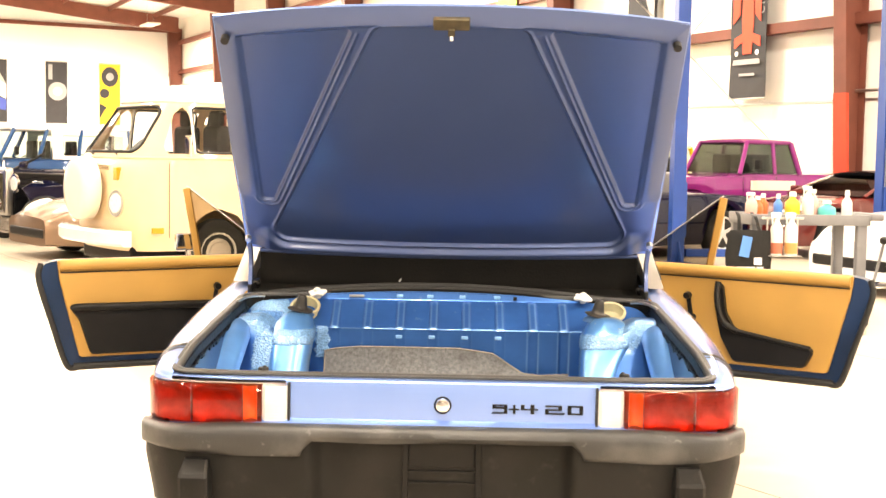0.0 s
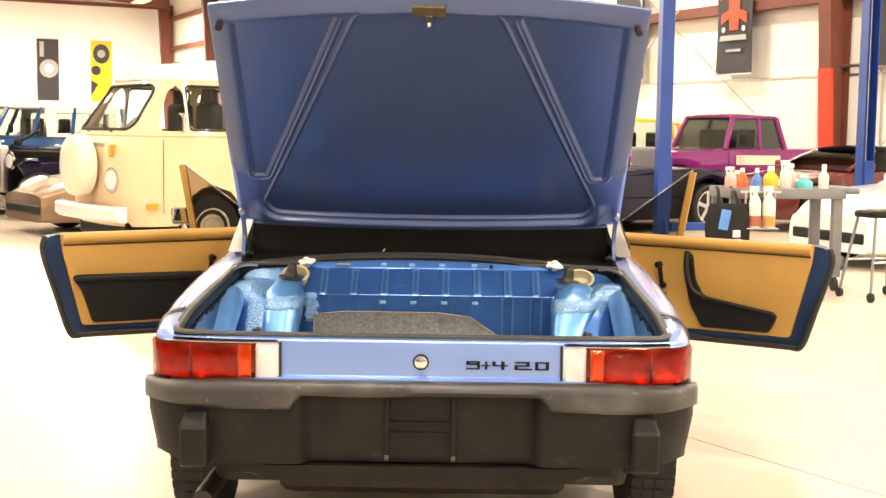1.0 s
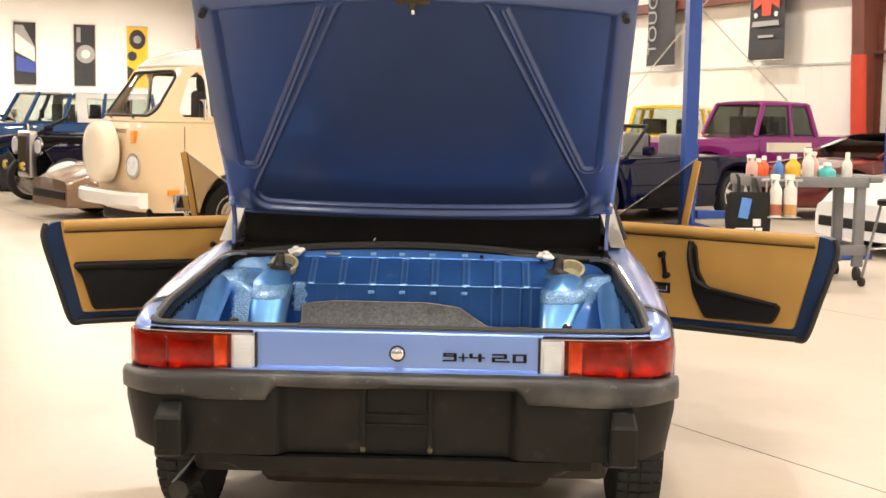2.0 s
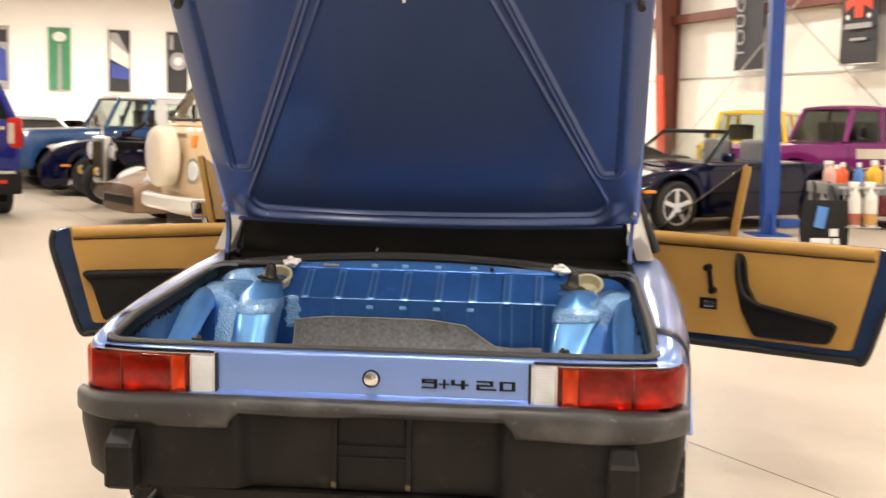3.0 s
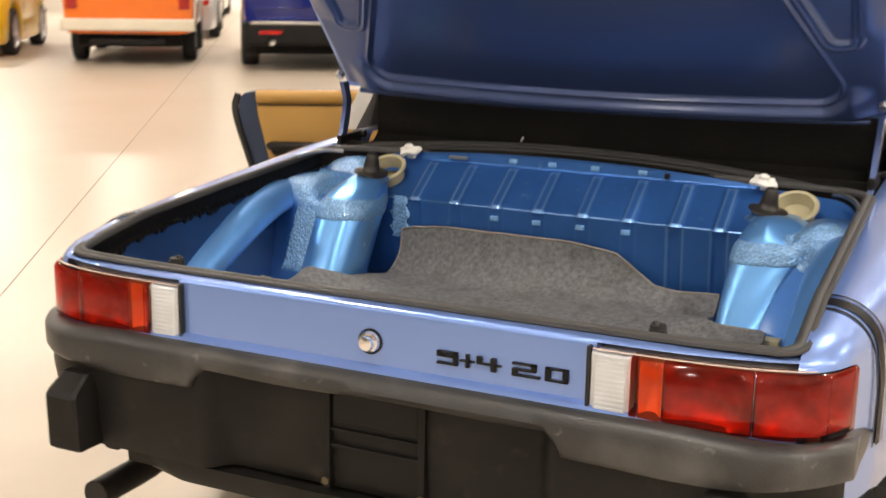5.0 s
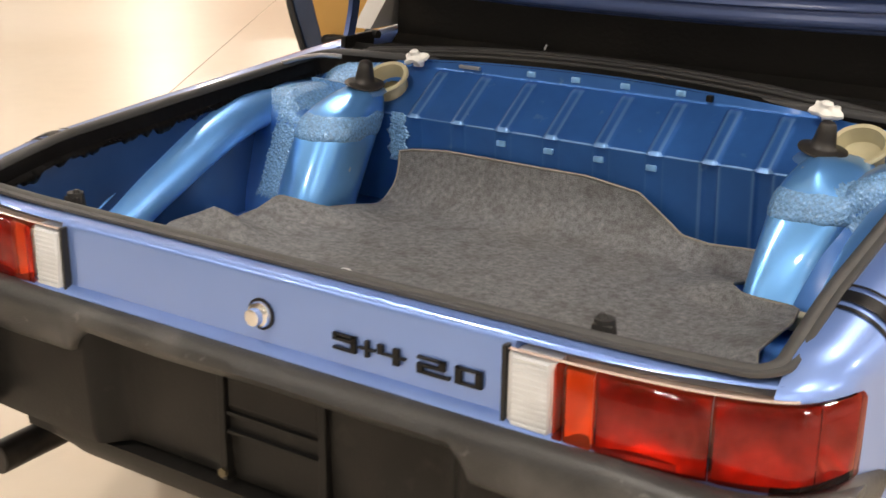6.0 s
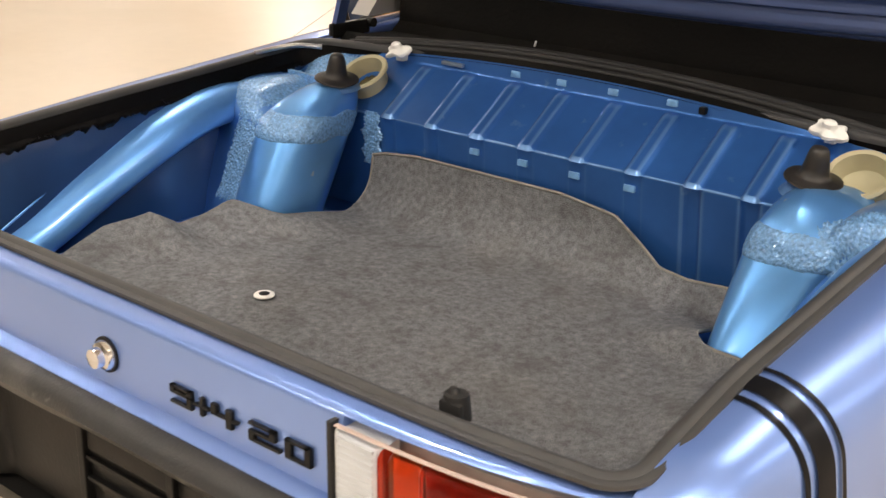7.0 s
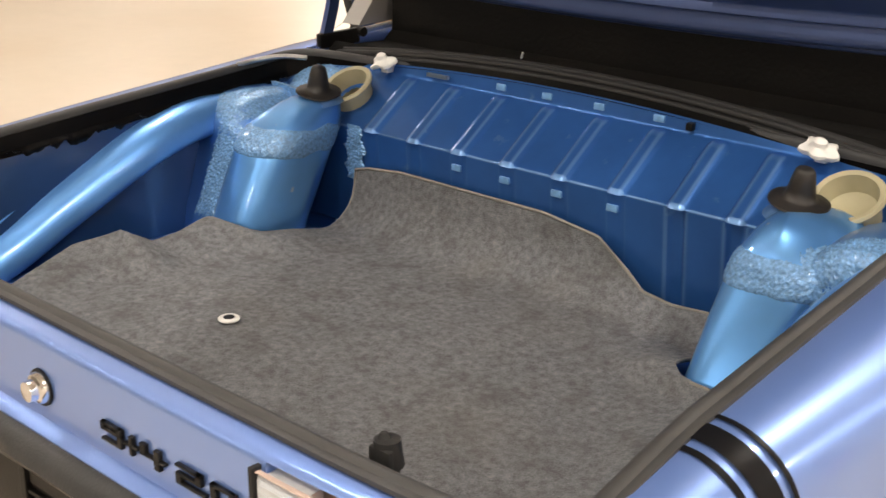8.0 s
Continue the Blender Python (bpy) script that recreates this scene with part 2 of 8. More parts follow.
stain(M_CONCRETE, (0.62, 0.56, 0.49), 0.35, 0.50, 0.72, 0.5)
stain(M_TRUNK, (0.22, 0.36, 0.52), 26.0, 0.68, 0.80, 0.5)
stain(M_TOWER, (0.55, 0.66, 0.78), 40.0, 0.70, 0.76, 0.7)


def worn_edges(m, color, low, high, amount):
    """Rubs the paint paler along raised edges of the pressing."""
    nt = m.node_tree
    b = nt.nodes["Principled BSDF"]
    old = b.inputs["Base Color"].links[0].from_socket
    geo = nt.nodes.new("ShaderNodeNewGeometry")
    r = nt.nodes.new("ShaderNodeMapRange")
    r.inputs["From Min"].default_value, r.inputs["From Max"].default_value, r.inputs["To Max"].default_value = low, high, amount
    nt.links.new(geo.outputs["Pointiness"], r.inputs["Value"])
    mx = nt.nodes.new("ShaderNodeMix")
    mx.data_type = "RGBA"
    mx.inputs["B"].default_value = (*color, 1)
    nt.links.new(r.outputs["Result"], mx.inputs["Factor"])
    nt.links.new(old, mx.inputs["A"])
    nt.links.new(mx.outputs["Result"], b.inputs["Base Color"])


worn_edges(M_TRUNK, (0.26, 0.46, 0.72), 0.504, 0.530, 0.42)

# ---- building helpers ----
def thing(name, label, category, at=(0, 0, 0), yaw=0.0, group="", kind=""):
    ob = new(name)
    ob.empty_display_size = 0.1
    ob.matrix_basis = pose(at[0], at[1], at[2], 0, 0, yaw)
    return tagged(ob, label, category, group, kind)


def put(name, verts, faces, material, parent=None, label="", smooth=None, kind=""):
    """One mesh object, its faces turned outwards; smooth: the angle in degrees under which edges are soft."""
    me = bpy.data.meshes.new(name)
    me.from_pydata([tuple(map(float, v)) for v in verts], [], [tuple(map(int, f)) for f in faces])
    return finish(name, me, material, parent, label, smooth, kind)


def finish(name, me, material, parent=None, label="", smooth=None, kind=""):
    bm = bmesh.new()
    bm.from_mesh(me)
    bmesh.ops.recalc_face_normals(bm, faces=bm.faces)
    bm.to_mesh(me)
    bm.free()
    me.materials.append(material)
    if smooth:
        me.polygons.foreach_set("use_smooth", [True] * len(me.polygons))
        me.set_sharp_from_angle(angle=math.radians(smooth))
    ob = new(name, me)
    if parent is not None:
        ob.parent = parent
    if label:
        ob["label"] = label
    if kind:
        ob["kind"] = kind
    return ob


def part(name, bm, material, parent=None, label="", smooth=None, kind=""):
    me = bpy.data.meshes.new(name)
    bm.to_mesh(me)
    bm.free()
    return finish(name, me, material, parent, label, smooth, kind)


def add_box(bm, lo, hi, bevel=0.0, segs=2, turn=None):
    """A box from corner lo to corner hi, its edges rounded by bevel; turn: a matrix put on it."""
    c = [(a + b) / 2 for a, b in zip(lo, hi)]
    s = [abs(b - a) for a, b in zip(lo, hi)]
    m = Matrix.Translation(c) @ Matrix.Diagonal((*s, 1))
    made = bmesh.ops.create_cube(bm, size=1.0, matrix=m)["verts"]
    if bevel > 0:
        edges = list({e for v in made for e in v.link_edges})
        made = list({v for f in bmesh.ops.bevel(bm, geom=edges, offset=min(bevel, 0.49 * min(s)), segments=segs, profile=0.6, affect="EDGES")["faces"] for v in f.verts} | {v for v in made if v.is_valid})
    if turn is not None:
        bmesh.ops.transform(bm, matrix=turn, verts=[v for v in made if v.is_valid])
    return bm


def box(lo, hi, bevel=0.0, segs=2, turn=None):
    return add_box(bmesh.new(), lo, hi, bevel, segs, turn)


def add_rod(bm, a, b, r, r2=None, n=12):
    a, b = Vector(a), Vector(b)
    d = b - a
    m = Matrix.Translation((a + b) / 2) @ d.to_track_quat("Z", "Y").to_matrix().to_4x4()
    bmesh.ops.create_cone(bm, cap_ends=True, segments=n, radius1=r, radius2=r if r2 is None else r2, depth=d.length, matrix=m)
    return bm


def rod(a, b, r, r2=None, n=12):
    return add_rod(bmesh.new(), a, b, r, r2, n)


def grid_faces(nu, nv, close_u=False, close_v=False, base=0):
    f = []
    for i in range(nu if close_u else nu - 1):
        for j in range(nv if close_v else nv - 1):
            a, b = base + i * nv + j, base + ((i + 1) % nu) * nv + j
            c, d = base + ((i + 1) % nu) * nv + (j + 1) % nv, base + i * nv + (j + 1) % nv
            f.append((a, b, c, d))
    return f


def loft(sections, closed=True, caps=True, ring=False):
    """Verts and faces through sections of equal length. closed: each section is a loop; caps: close both ends; ring: join last to first."""
    nu, nv = len(sections), len(sections[0])
    verts = [p for s in sections for p in s]
    faces = grid_faces(nu, nv, ring, closed)
    if caps and not ring:
        faces.append(tuple(range(nv)))
        faces.append(tuple((nu - 1) * nv + j for j in range(nv)))
    return verts, faces


def sweep(points, profile, closed=False, up=(0, 0, 1), caps=True):
    """A profile of (sideways, up) pairs carried along points."""
    pts = [Vector(p) for p in points]
    n, up, secs = len(pts), Vector(up), []
    for i, p in enumerate(pts):
        a = pts[(i - 1) % n] if closed or i else p
        b = pts[(i + 1) % n] if closed or i < n - 1 else p
        t = (b - a).normalized()
        side = t.cross(up).normalized()
        top = side.cross(t).normalized()
        secs.append([p + side * u + top * v for u, v in profile])
    return loft(secs, True, caps and not closed, closed)


def circle(r, n=10, ry=None):
    return [(r * math.cos(2 * math.pi * k / n), (ry or r) * math.sin(2 * math.pi * k / n)) for k in range(n)]


def lathe(profile, n=24):
    """Rings round z of (radius, height) pairs."""
    secs = [[(r * math.cos(2 * math.pi * k / n), r * math.sin(2 * math.pi * k / n), z) for k in range(n)] for r, z in profile]
    return loft(secs, True, True)


def moved(verts, m):
    return [m @ Vector(v) for v in verts]


def smooth_line(points, n):
    """n points of a Catmull-Rom line through the points given."""
    p = [Vector(q) for q in points]
    p = [2 * p[0] - p[1]] + p + [2 * p[-1] - p[-2]]
    out, k = [], len(p) - 3
    for i in range(n):
        s = k * i / (n - 1)
        j = min(int(s), k - 1)
        t = s - j
        a, b, c, d = p[j:j + 4]
        out.append(0.5 * (2 * b + (c - a) * t + (2 * a - 5 * b + 4 * c - d) * t * t + (3 * b - a - 3 * c + d) * t ** 3))
    return out


def plate(outline, thick, axis="y"):
    """A flat plate with the outline's (u, v) corners, from 0 to thick along the axis."""
    def at(u, v, w):
        return {"y": (u, w, v), "x": (w, u, v), "z": (u, v, w)}[axis]
    return loft([[at(u, v, 0.0) for u, v in outline], [at(u, v, thick) for u, v in outline]])


def rounded(points, r, n=5):
    """A polygon's corners rounded by r."""
    out, k = [], len(points)
    for i in range(k):
        a, b, c = Vector(points[i - 1]), Vector(points[i]), Vector(points[(i + 1) % k])
        p, q = b + (a - b).normalized() * min(r, (a - b).length * 0.45), b + (c - b).normalized() * min(r, (c - b).length * 0.45)
        for s in range(n + 1):
            t = s / n
            out.append(tuple(p * (1 - t) ** 2 + b * 2 * t * (1 - t) + q * t * t))
    return out

# ---- the hall ----
HALL_TURN = Matrix.Rotation(math.radians(HALL_YAW), 4, "Z")


def hall_box(a0, a1, s0, s1, z0, z1, bevel=0.0):
    """A box in the hall's own directions, as a bmesh in world places."""
    p, q = hall(a0, s0), hall(a1, s1)
    c = (p + q) / 2
    m = Matrix.Translation((c.x, c.y, 0)) @ HALL_TURN
    return box((-abs(a1 - a0) / 2, -abs(s1 - s0) / 2, z0), (abs(a1 - a0) / 2, abs(s1 - s0) / 2, z1), bevel, turn=m)


LENGTH, WIDTH = 92.0, 46.0
tagged(part("floor", hall_box(-0.2, WIDTH + 0.2, -0.2, LENGTH + 0.2, -0.3, 0.0), M_CONCRETE), "polished cream concrete hall floor with saw-cut joints", "floor", kind="structure")
joints = bmesh.new()


def joint(a0, s0, a1, s1):
    """A narrow saw cut from one place of the hall's floor to another."""
    p, q = hall(a0, s0), hall(a1, s1)
    c, d = (p + q) / 2, q - p
    m = Matrix.Translation((c.x, c.y, 0)) @ Matrix.Rotation(math.atan2(d.y, d.x), 4, "Z")
    add_box(joints, (-d.length / 2, -0.0028, -0.01), (d.length / 2, 0.0028, 0.0015), 0, turn=m)


# the slabs run a little askew to the side walls
for k in range(14):
    far, near = 23.0 + 3.32 * (k - 4), 13.03 + 3.32 * (k - 4)
    if 0 < near and far < WIDTH:
        joint(far, 0.0, near, LENGTH)
for k in range(5):
    joint(0, 4.0 + 20.0 * k, WIDTH, 4.0 + 20.0 * k)
tagged(part("floor_joint", joints, M_JOINT), "dark saw-cut joints in the concrete floor", "floor", kind="structure")

tagged(part("wall_right", hall_box(-0.25, -0.05, -0.2, LENGTH + 0.2, 0, EAVE + 0.6), M_WALL_CREAM), "cream sheet-metal side wall of the hall", "wall", kind="structure")
DOOR_A0, DOOR_A1, DOOR_Z = 20.0, 28.0, 3.48      # wide opening through the end wall
for k, (a0, a1, z0, z1) in enumerate(((-0.05, DOOR_A0, 0, EAVE + 4), (DOOR_A1, WIDTH + 0.05, 0, EAVE + 4), (DOOR_A0, DOOR_A1, DOOR_Z, EAVE + 4))):
    tagged(part(f"wall_end_{k + 1}", hall_box(a0, a1, -0.3, -0.05, z0, z1), M_WALL_WHITE), "white end wall hung with banners", "wall", kind="structure")
# bright room behind the opening
tagged(part("annex_floor", hall_box(17.8, 30.2, -10.2, -0.2, -0.3, 0.0), M_CONCRETE), "pale concrete floor of the next room", "floor", kind="structure")
tagged(part("annex_wall_1", hall_box(17.8, 30.2, -10.2, -10.0, 0, 4.0), M_WALL_WHITE), "white back wall of the next room", "wall", kind="structure")
tagged(part("annex_wall_2", hall_box(17.8, 18.0, -10.0, -0.3, 0, 4.0), M_WALL_WHITE), "white side wall of the next room", "wall", kind="structure")
tagged(part("annex_wall_3", hall_box(30.0, 30.2, -10.0, -0.3, 0, 4.0), M_WALL_WHITE), "white side wall of the next room", "wall", kind="structure")
tagged(part("annex_ceiling", hall_box(17.8, 30.2, -10.2, -0.3, 4.0, 4.2), M_CEIL), "white ceiling of the next room", "ceiling", kind="structure")
tagged(part("wall_left", hall_box(WIDTH + 0.05, WIDTH + 0.25, -0.2, LENGTH + 0.2, 0, EAVE + 0.6), M_WALL_CREAM), "cream sheet-metal side wall of the hall", "wall", kind="structure")
tagged(part("wall_near", hall_box(-0.05, WIDTH + 0.05, LENGTH + 0.05, LENGTH + 0.25, 0, EAVE + 4), M_WALL_WHITE), "plain white end wall of the hall", "wall", kind="structure")

# lower lining of the right wall: ribbed sheet up to a trim line
lining = tagged(part("wall_lining", hall_box(-0.05, -0.012, 20.0, 80.0, 0.0, 2.43), M_WALL_CREAM), "ribbed cream lining sheets along the wall foot", "wall", kind="structure")
sheet = bpy.data.meshes.new("panel")
bm = box((-0.012, -0.197, 0.0), (0.012, 0.197, 2.43))
bm.to_mesh(sheet)
bm.free()
sheet.materials.append(M_WALL_CREAM)
for k in range(150):
    pn = new("panel", sheet)
    pn.matrix_basis = Matrix.Translation(hall(0.0, 20.2 + 0.40 * k)) @ HALL_TURN
    pn.parent = lining
tagged(part("wall_trim", hall_box(-0.04, 0.03, 0, LENGTH, 2.43, 2.47), M_STEEL), "thin metal trim over the wall lining", "trim", kind="structure")
tagged(part("baseboard", hall_box(-0.05, 0.02, 0, LENGTH, 0, 0.12), M_DARK), "dark foot of the side wall", "trim", kind="structure")

# the girts and columns of red-oxide steel
for k, z in enumerate((3.85, 5.4, 6.9)):
    tagged(part(f"girt_{k + 1}", hall_box(0.0, 0.20, 0, LENGTH, z - 0.10, z + 0.10, 0.01), M_RUST), "red-oxide steel girt along the side wall", "beam", kind="structure")


def column(s, red):
    ob = thing("steel_column", "red-oxide steel column with a red painted foot" if red else "red-oxide tapered steel wall column", "column", hall(0.0, s), HALL_YAW, "wall columns")
    w = 0.30
    secs = [[(-d + 0.02, -0.008, z), (-0.03, -0.008, z), (-0.03, 0.008, z), (-d + 0.02, 0.008, z)] for z, d in ((0.0, 0.34), (EAVE, 0.75))]
    v, f = loft(secs)
    put("web", v, f, M_RUST, ob)
    secs = [[(-d, -w / 2, z), (-d + 0.02, -w / 2, z), (-d + 0.02, w / 2, z), (-d, w / 2, z)] for z, d in ((0.0, 0.34), (EAVE, 0.75))]
    v, f = loft(secs)
    put("flange", v, f, M_RUST, ob)
    part("flange", box((-0.05, -w / 2, 0), (-0.03, w / 2, EAVE)), M_RUST, ob)
    if red:
        v, f = loft([[(-d - 0.014, -w / 2 - 0.012, z), (-d + 0.05, -w / 2 - 0.012, z), (-d + 0.05, -w / 2 - 0.003, z), (-d - 0.004, -w / 2 - 0.003, z), (-d - 0.004, w / 2 + 0.004, z), (-d - 0.014, w / 2 + 0.004, z)] for z, d in ((0.0, 0.34), (2.55, 0.34 + 0.41 * 2.55 / EAVE))])
        put("painted_foot", v, f, M_RED, ob, "red painted guard")
    return ob


for s in (2.0, 10.0, 18.0, 26.0):
    column(s, False)
S_FIRST = (END_POINT - Vector((2.68, 27.66, 0))).dot(ALONG)
for k in range(5):
    column(S_FIRST + k * 9.64, True)

conduit = thing("conduit", "bent grey steel conduit on the side wall", "pipe", hall(0.0, S_FIRST + 9.64), HALL_YAW)
v, f = sweep(smooth_line([(-0.10, -1.0, 0.0), (-0.10, -1.0, 2.1), (-0.10, -0.98, 2.42), (-0.10, -0.82, 2.58), (-0.10, -0.5, 2.60), (-0.10, 0.1, 2.60)], 30), circle(0.028, 10), up=(1, 0, 0))
put("pipe", v, f, M_STEEL, conduit, smooth=60)
for k, (s0, z0, s1, z1) in enumerate(((S_FIRST, 0.4, S_FIRST + 9.64, EAVE - 0.6), (S_FIRST, EAVE - 0.6, S_FIRST + 9.64, 0.4), (S_FIRST + 9.64, 0.4, S_FIRST + 19.28, EAVE - 0.6))):
    tagged(part("brace", rod(hall(0.30, s0, z0), hall(0.30, s1, z1), 0.014, n=8), M_STEEL), "thin steel wind brace rod on the wall", "brace", kind="structure")

# end wall: rafters, eave trim, corner column
tagged(part("eave_trim", hall_box(0, WIDTH, 0.0, 0.14, EAVE - 0.05, EAVE + 0.13), M_RUST), "rusty steel trim at the end wall's eave", "trim", kind="structure")
roof = bmesh.new()
for a0, a1, z0, z1 in ((-0.2, 23.0, EAVE + 0.5, EAVE + 2.6), (23.0, 46.2, EAVE + 2.6, EAVE + 0.5)):
    p0, p1, p2, p3 = hall(a0, -0.2, z0), hall(a1, -0.2, z1), hall(a1, LENGTH + 0.2, z1), hall(a0, LENGTH + 0.2, z0)
    v = [roof.verts.new(q) for q in (p0, p1, p2, p3)]
    w = [roof.verts.new(q + Vector((0, 0, 0.2))) for q in (p0, p1, p2, p3)]
    for f in ((v[0], v[1], v[2], v[3]), (w[3], w[2], w[1], w[0]), (v[0], w[0], w[1], v[1]), (v[1], w[1], w[2], v[2]), (v[2], w[2], w[3], v[3]), (v[3], w[3], w[0], v[0])):
        roof.faces.new(f)
tagged(part("ceiling", roof, M_CEIL), "white lined pitched roof underside of the hall", "ceiling", kind="structure")
for k in range(9):
    s = 2.0 + 9.64 * k + 0.4
    raf = bmesh.new()
    for a0, a1, z0, z1 in ((0.3, 23.0, EAVE - 0.25, EAVE + 2.0), (23.0, 45.7, EAVE + 2.0, EAVE - 0.25)):
        secs = []
        for a, z, h in ((a0, z0, 0.75), (a1, z1, 0.5)):
            p = hall(a, s, z)
            secs.append([p - ALONG * 0.12, p + ALONG * 0.12, p + ALONG * 0.12 + Vector((0, 0, h)), p - ALONG * 0.12 + Vector((0, 0, h))])
        v, f = loft(secs)
        base = [raf.verts.new(q) for q in v]
        for face in f:
            raf.faces.new([base[i] for i in face])
    tagged(part("rafter", raf, M_RUST), "red-oxide steel roof rafter", "beam", kind="structure")
for k in range(10):
    a = 1.5 + 2.2 * k
    z = EAVE + 0.5 + 2.1 * a / 23.0 - 0.22
    tagged(part("purlin", hall_box(a, a + 0.09, 0, LENGTH, z, z + 0.2), M_RUST), "red-oxide roof purlin", "beam", kind="structure")

# lamp housings over the hall's lamps
for a, s in LAMP_SPOTS + ANNEX_LAMPS:
    h = thing("high_bay_lamp", "white high-bay lamp hung under the roof", "lamp", hall(a, s, 7.08 if s > 0 else 3.78), HALL_YAW, "high-bay lamps")
    up = EAVE + 0.52 + 2.1 * a / 23.0 * (1 if a < 23 else (46 - a) / a) - 7.08 if s > 0 else 0.24
    part("housing", box((-0.30, -0.85, 0.0), (0.30, 0.85, 0.07), 0.02), M_WHITE_PL, h)
    part("hanger", rod((0, 0.6, 0.07), (0, 0.6, up), 0.006, n=6), M_STEEL, h)
    part("hanger", rod((0, -0.6, 0.07), (0, -0.6, up), 0.006, n=6), M_STEEL, h)

# ---- the blue sports car: tail at y = 0, nose at y = 3.95 ----
car = thing("sports_car", "light blue metallic targa sports car with its lids and doors open", "car")


def ease(x, a, b):
    t = np.clip((np.asarray(x, float) - a) / (b - a), 0, 1)
    return t * t * (3 - 2 * t)


def tail_y(x):
    """The tail's bow in plan."""
    return 0.040 * max(0.0, (abs(x) - 0.42) / 0.27) ** 2.2


def rim_z(y):
    return float(np.interp(y, (0.03, 0.08, 0.15, 0.25, 0.5, 0.78, 1.02, 1.4), (0.742, 0.752, 0.768, 0.787, 0.808, 0.830, 0.850, 0.870)))


# trunk opening in plan, anticlockwise from the rear middle
RIM_X, RIM_R = 0.700, 0.034


def rim_loop(inset=0.0, lift=0.0, n=16):
    x1, y0, r = RIM_X - inset, 0.038 + inset, RIM_R
    pts = []
    for k in range(n):
        x = (x1 - r) * k / (n - 1)
        pts.append((x, y0 + tail_y(x) * 0.30))
    yc = y0 + r + tail_y(x1 - r) * 0.30
    for k in range(1, 9):
        a = math.radians(-90 + 90 * k / 8)
        pts.append((x1 - r + r * math.cos(a), yc + r * math.sin(a)))
    for k in range(1, 20):
        y = yc + (0.93 - yc) * k / 19
        pts.append((x1 - 0.022 * k / 19, y))
    for k in range(1, 8):
        a = math.radians(90 * k / 7)
        pts.append((x1 - 0.022 - 0.07 + 0.07 * math.cos(a), 0.93 - inset * 0.5 + 0.06 * math.sin(a)))
    xe = pts[-1][0]
    for k in range(1, n):
        x = xe * (1 - k / (n - 1))
        pts.append((x, 0.99 - inset * 0.5 + 0.032 * (1 - (x / xe) ** 2)))
    half = [(x, y, rim_z(y) + lift) for x, y in pts]
    other = [(-x, y, z) for x, y, z in reversed(half[1:-1])]
    return half + other


loop_seal = rim_loop(0.009, 0.003)
v, f = sweep(loop_seal, [(0.0175, -0.002), (0.0165, 0.0025), (0.0115, 0.0038), (0.0070, 0.0030), (0.0035, 0.0062), (-0.002, 0.0070), (-0.007, 0.0050), (-0.0095, 0.001), (-0.0090, -0.006), (0.006, -0.008)], closed=True)
put("trunk_seal", v, f, M_SEAL, car, "worn grey-black rubber seal round the trunk opening", smooth=40)
# flange between the paint and the seal, undersealed with a ragged lower edge
a_loop, b_loop = rim_loop(0.0, 0.002), rim_loop(0.020, -0.003)
c_loop = [(x, y, z - 0.012 * abs(noise.noise(Vector((x * 5, y * 14, 2.0)))) - 0.006 * abs(noise.noise(Vector((x * 9, y * 40, 7.0))))) for x, y, z in rim_loop(0.024, -0.034)]
v, f = loft([a_loop, b_loop, rim_loop(0.023, -0.018), c_loop], True, False)
put("rim_flange", v, f, M_NEAR_BLACK, car, "black undersealed flange of the trunk opening", smooth=40)
for side in (1, -1):
    secs = []
    for y in np.linspace(0.10, 0.93, 240):
        x = RIM_X - 0.0245 - 0.022 * max(0.0, (y - 0.08) / 0.85)
        z = rim_z(y) - 0.026
        drop = 0.016 + 0.020 * noise.noise(Vector((side * 3, y * 16, 1.0))) + 0.012 * noise.noise(Vector((side * 3, y * 55, 4.0))) + 0.006 * noise.noise(Vector((side, y * 160, 8.0)))
        drop = max(0.004, drop)
        fat = 0.0025 + 0.003 * abs(noise.noise(Vector((side, y * 70, 3.0))))
        secs.append([(side * (x + 0.002), y, z), (side * (x - fat), y, z - 0.3 * drop), (side * (x - fat), y, z - 0.8 * drop), (side * (x + 0.003), y, z - drop)])
    v, f = loft(secs, False, False)
    put("underseal_edge", v, f, M_NEAR_BLACK, car, "ragged black underseal along the rim", smooth=60)

# tail panel
xs = sorted([*np.linspace(-0.80, 0.80, 65), -0.4575, -0.453, 0.453, 0.4575])
prof = [(0.045, 0.7445), (0.012, 0.7450), (0.005, 0.7436), (0.0015, 0.7405), (0.0, 0.735), (0.0005, 0.650), (0.0, 0.644), (-0.010, 0.640), (-0.017, 0.635), (-0.019, 0.622), (0.01, 0.60)]
secs = []
for x in xs:
    fade = float(ease(abs(x), 0.44, 0.78))
    secs.append([(x * 0.880, tail_y(x * 0.880) + dy * (1 - 0.3 * fade) + 0.004 * fade, z - (0.008 if i > 3 else 0.002) * fade) for i, (dy, z) in enumerate(prof)])
    if abs(x) > 0.455:      # recessed behind the lamps
        secs[-1] = [(a, b + (0.045 if 4 <= i <= 6 else 0.0), c) for i, (a, b, c) in enumerate(secs[-1])]
v, f = loft(secs, False, False)
put("tail_panel", v, f, M_PAINT, car, "light blue rear panel", smooth=35)

# rear quarters, with the wheel arch cut into the lower edge
WHEEL_Y, ARCH = 0.80, 0.325


def arch_z(y, base=0.20):
    d = ARCH ** 2 - (y - WHEEL_Y) ** 2
    return max(base, 0.305 + math.sqrt(d)) if d > 0 else base


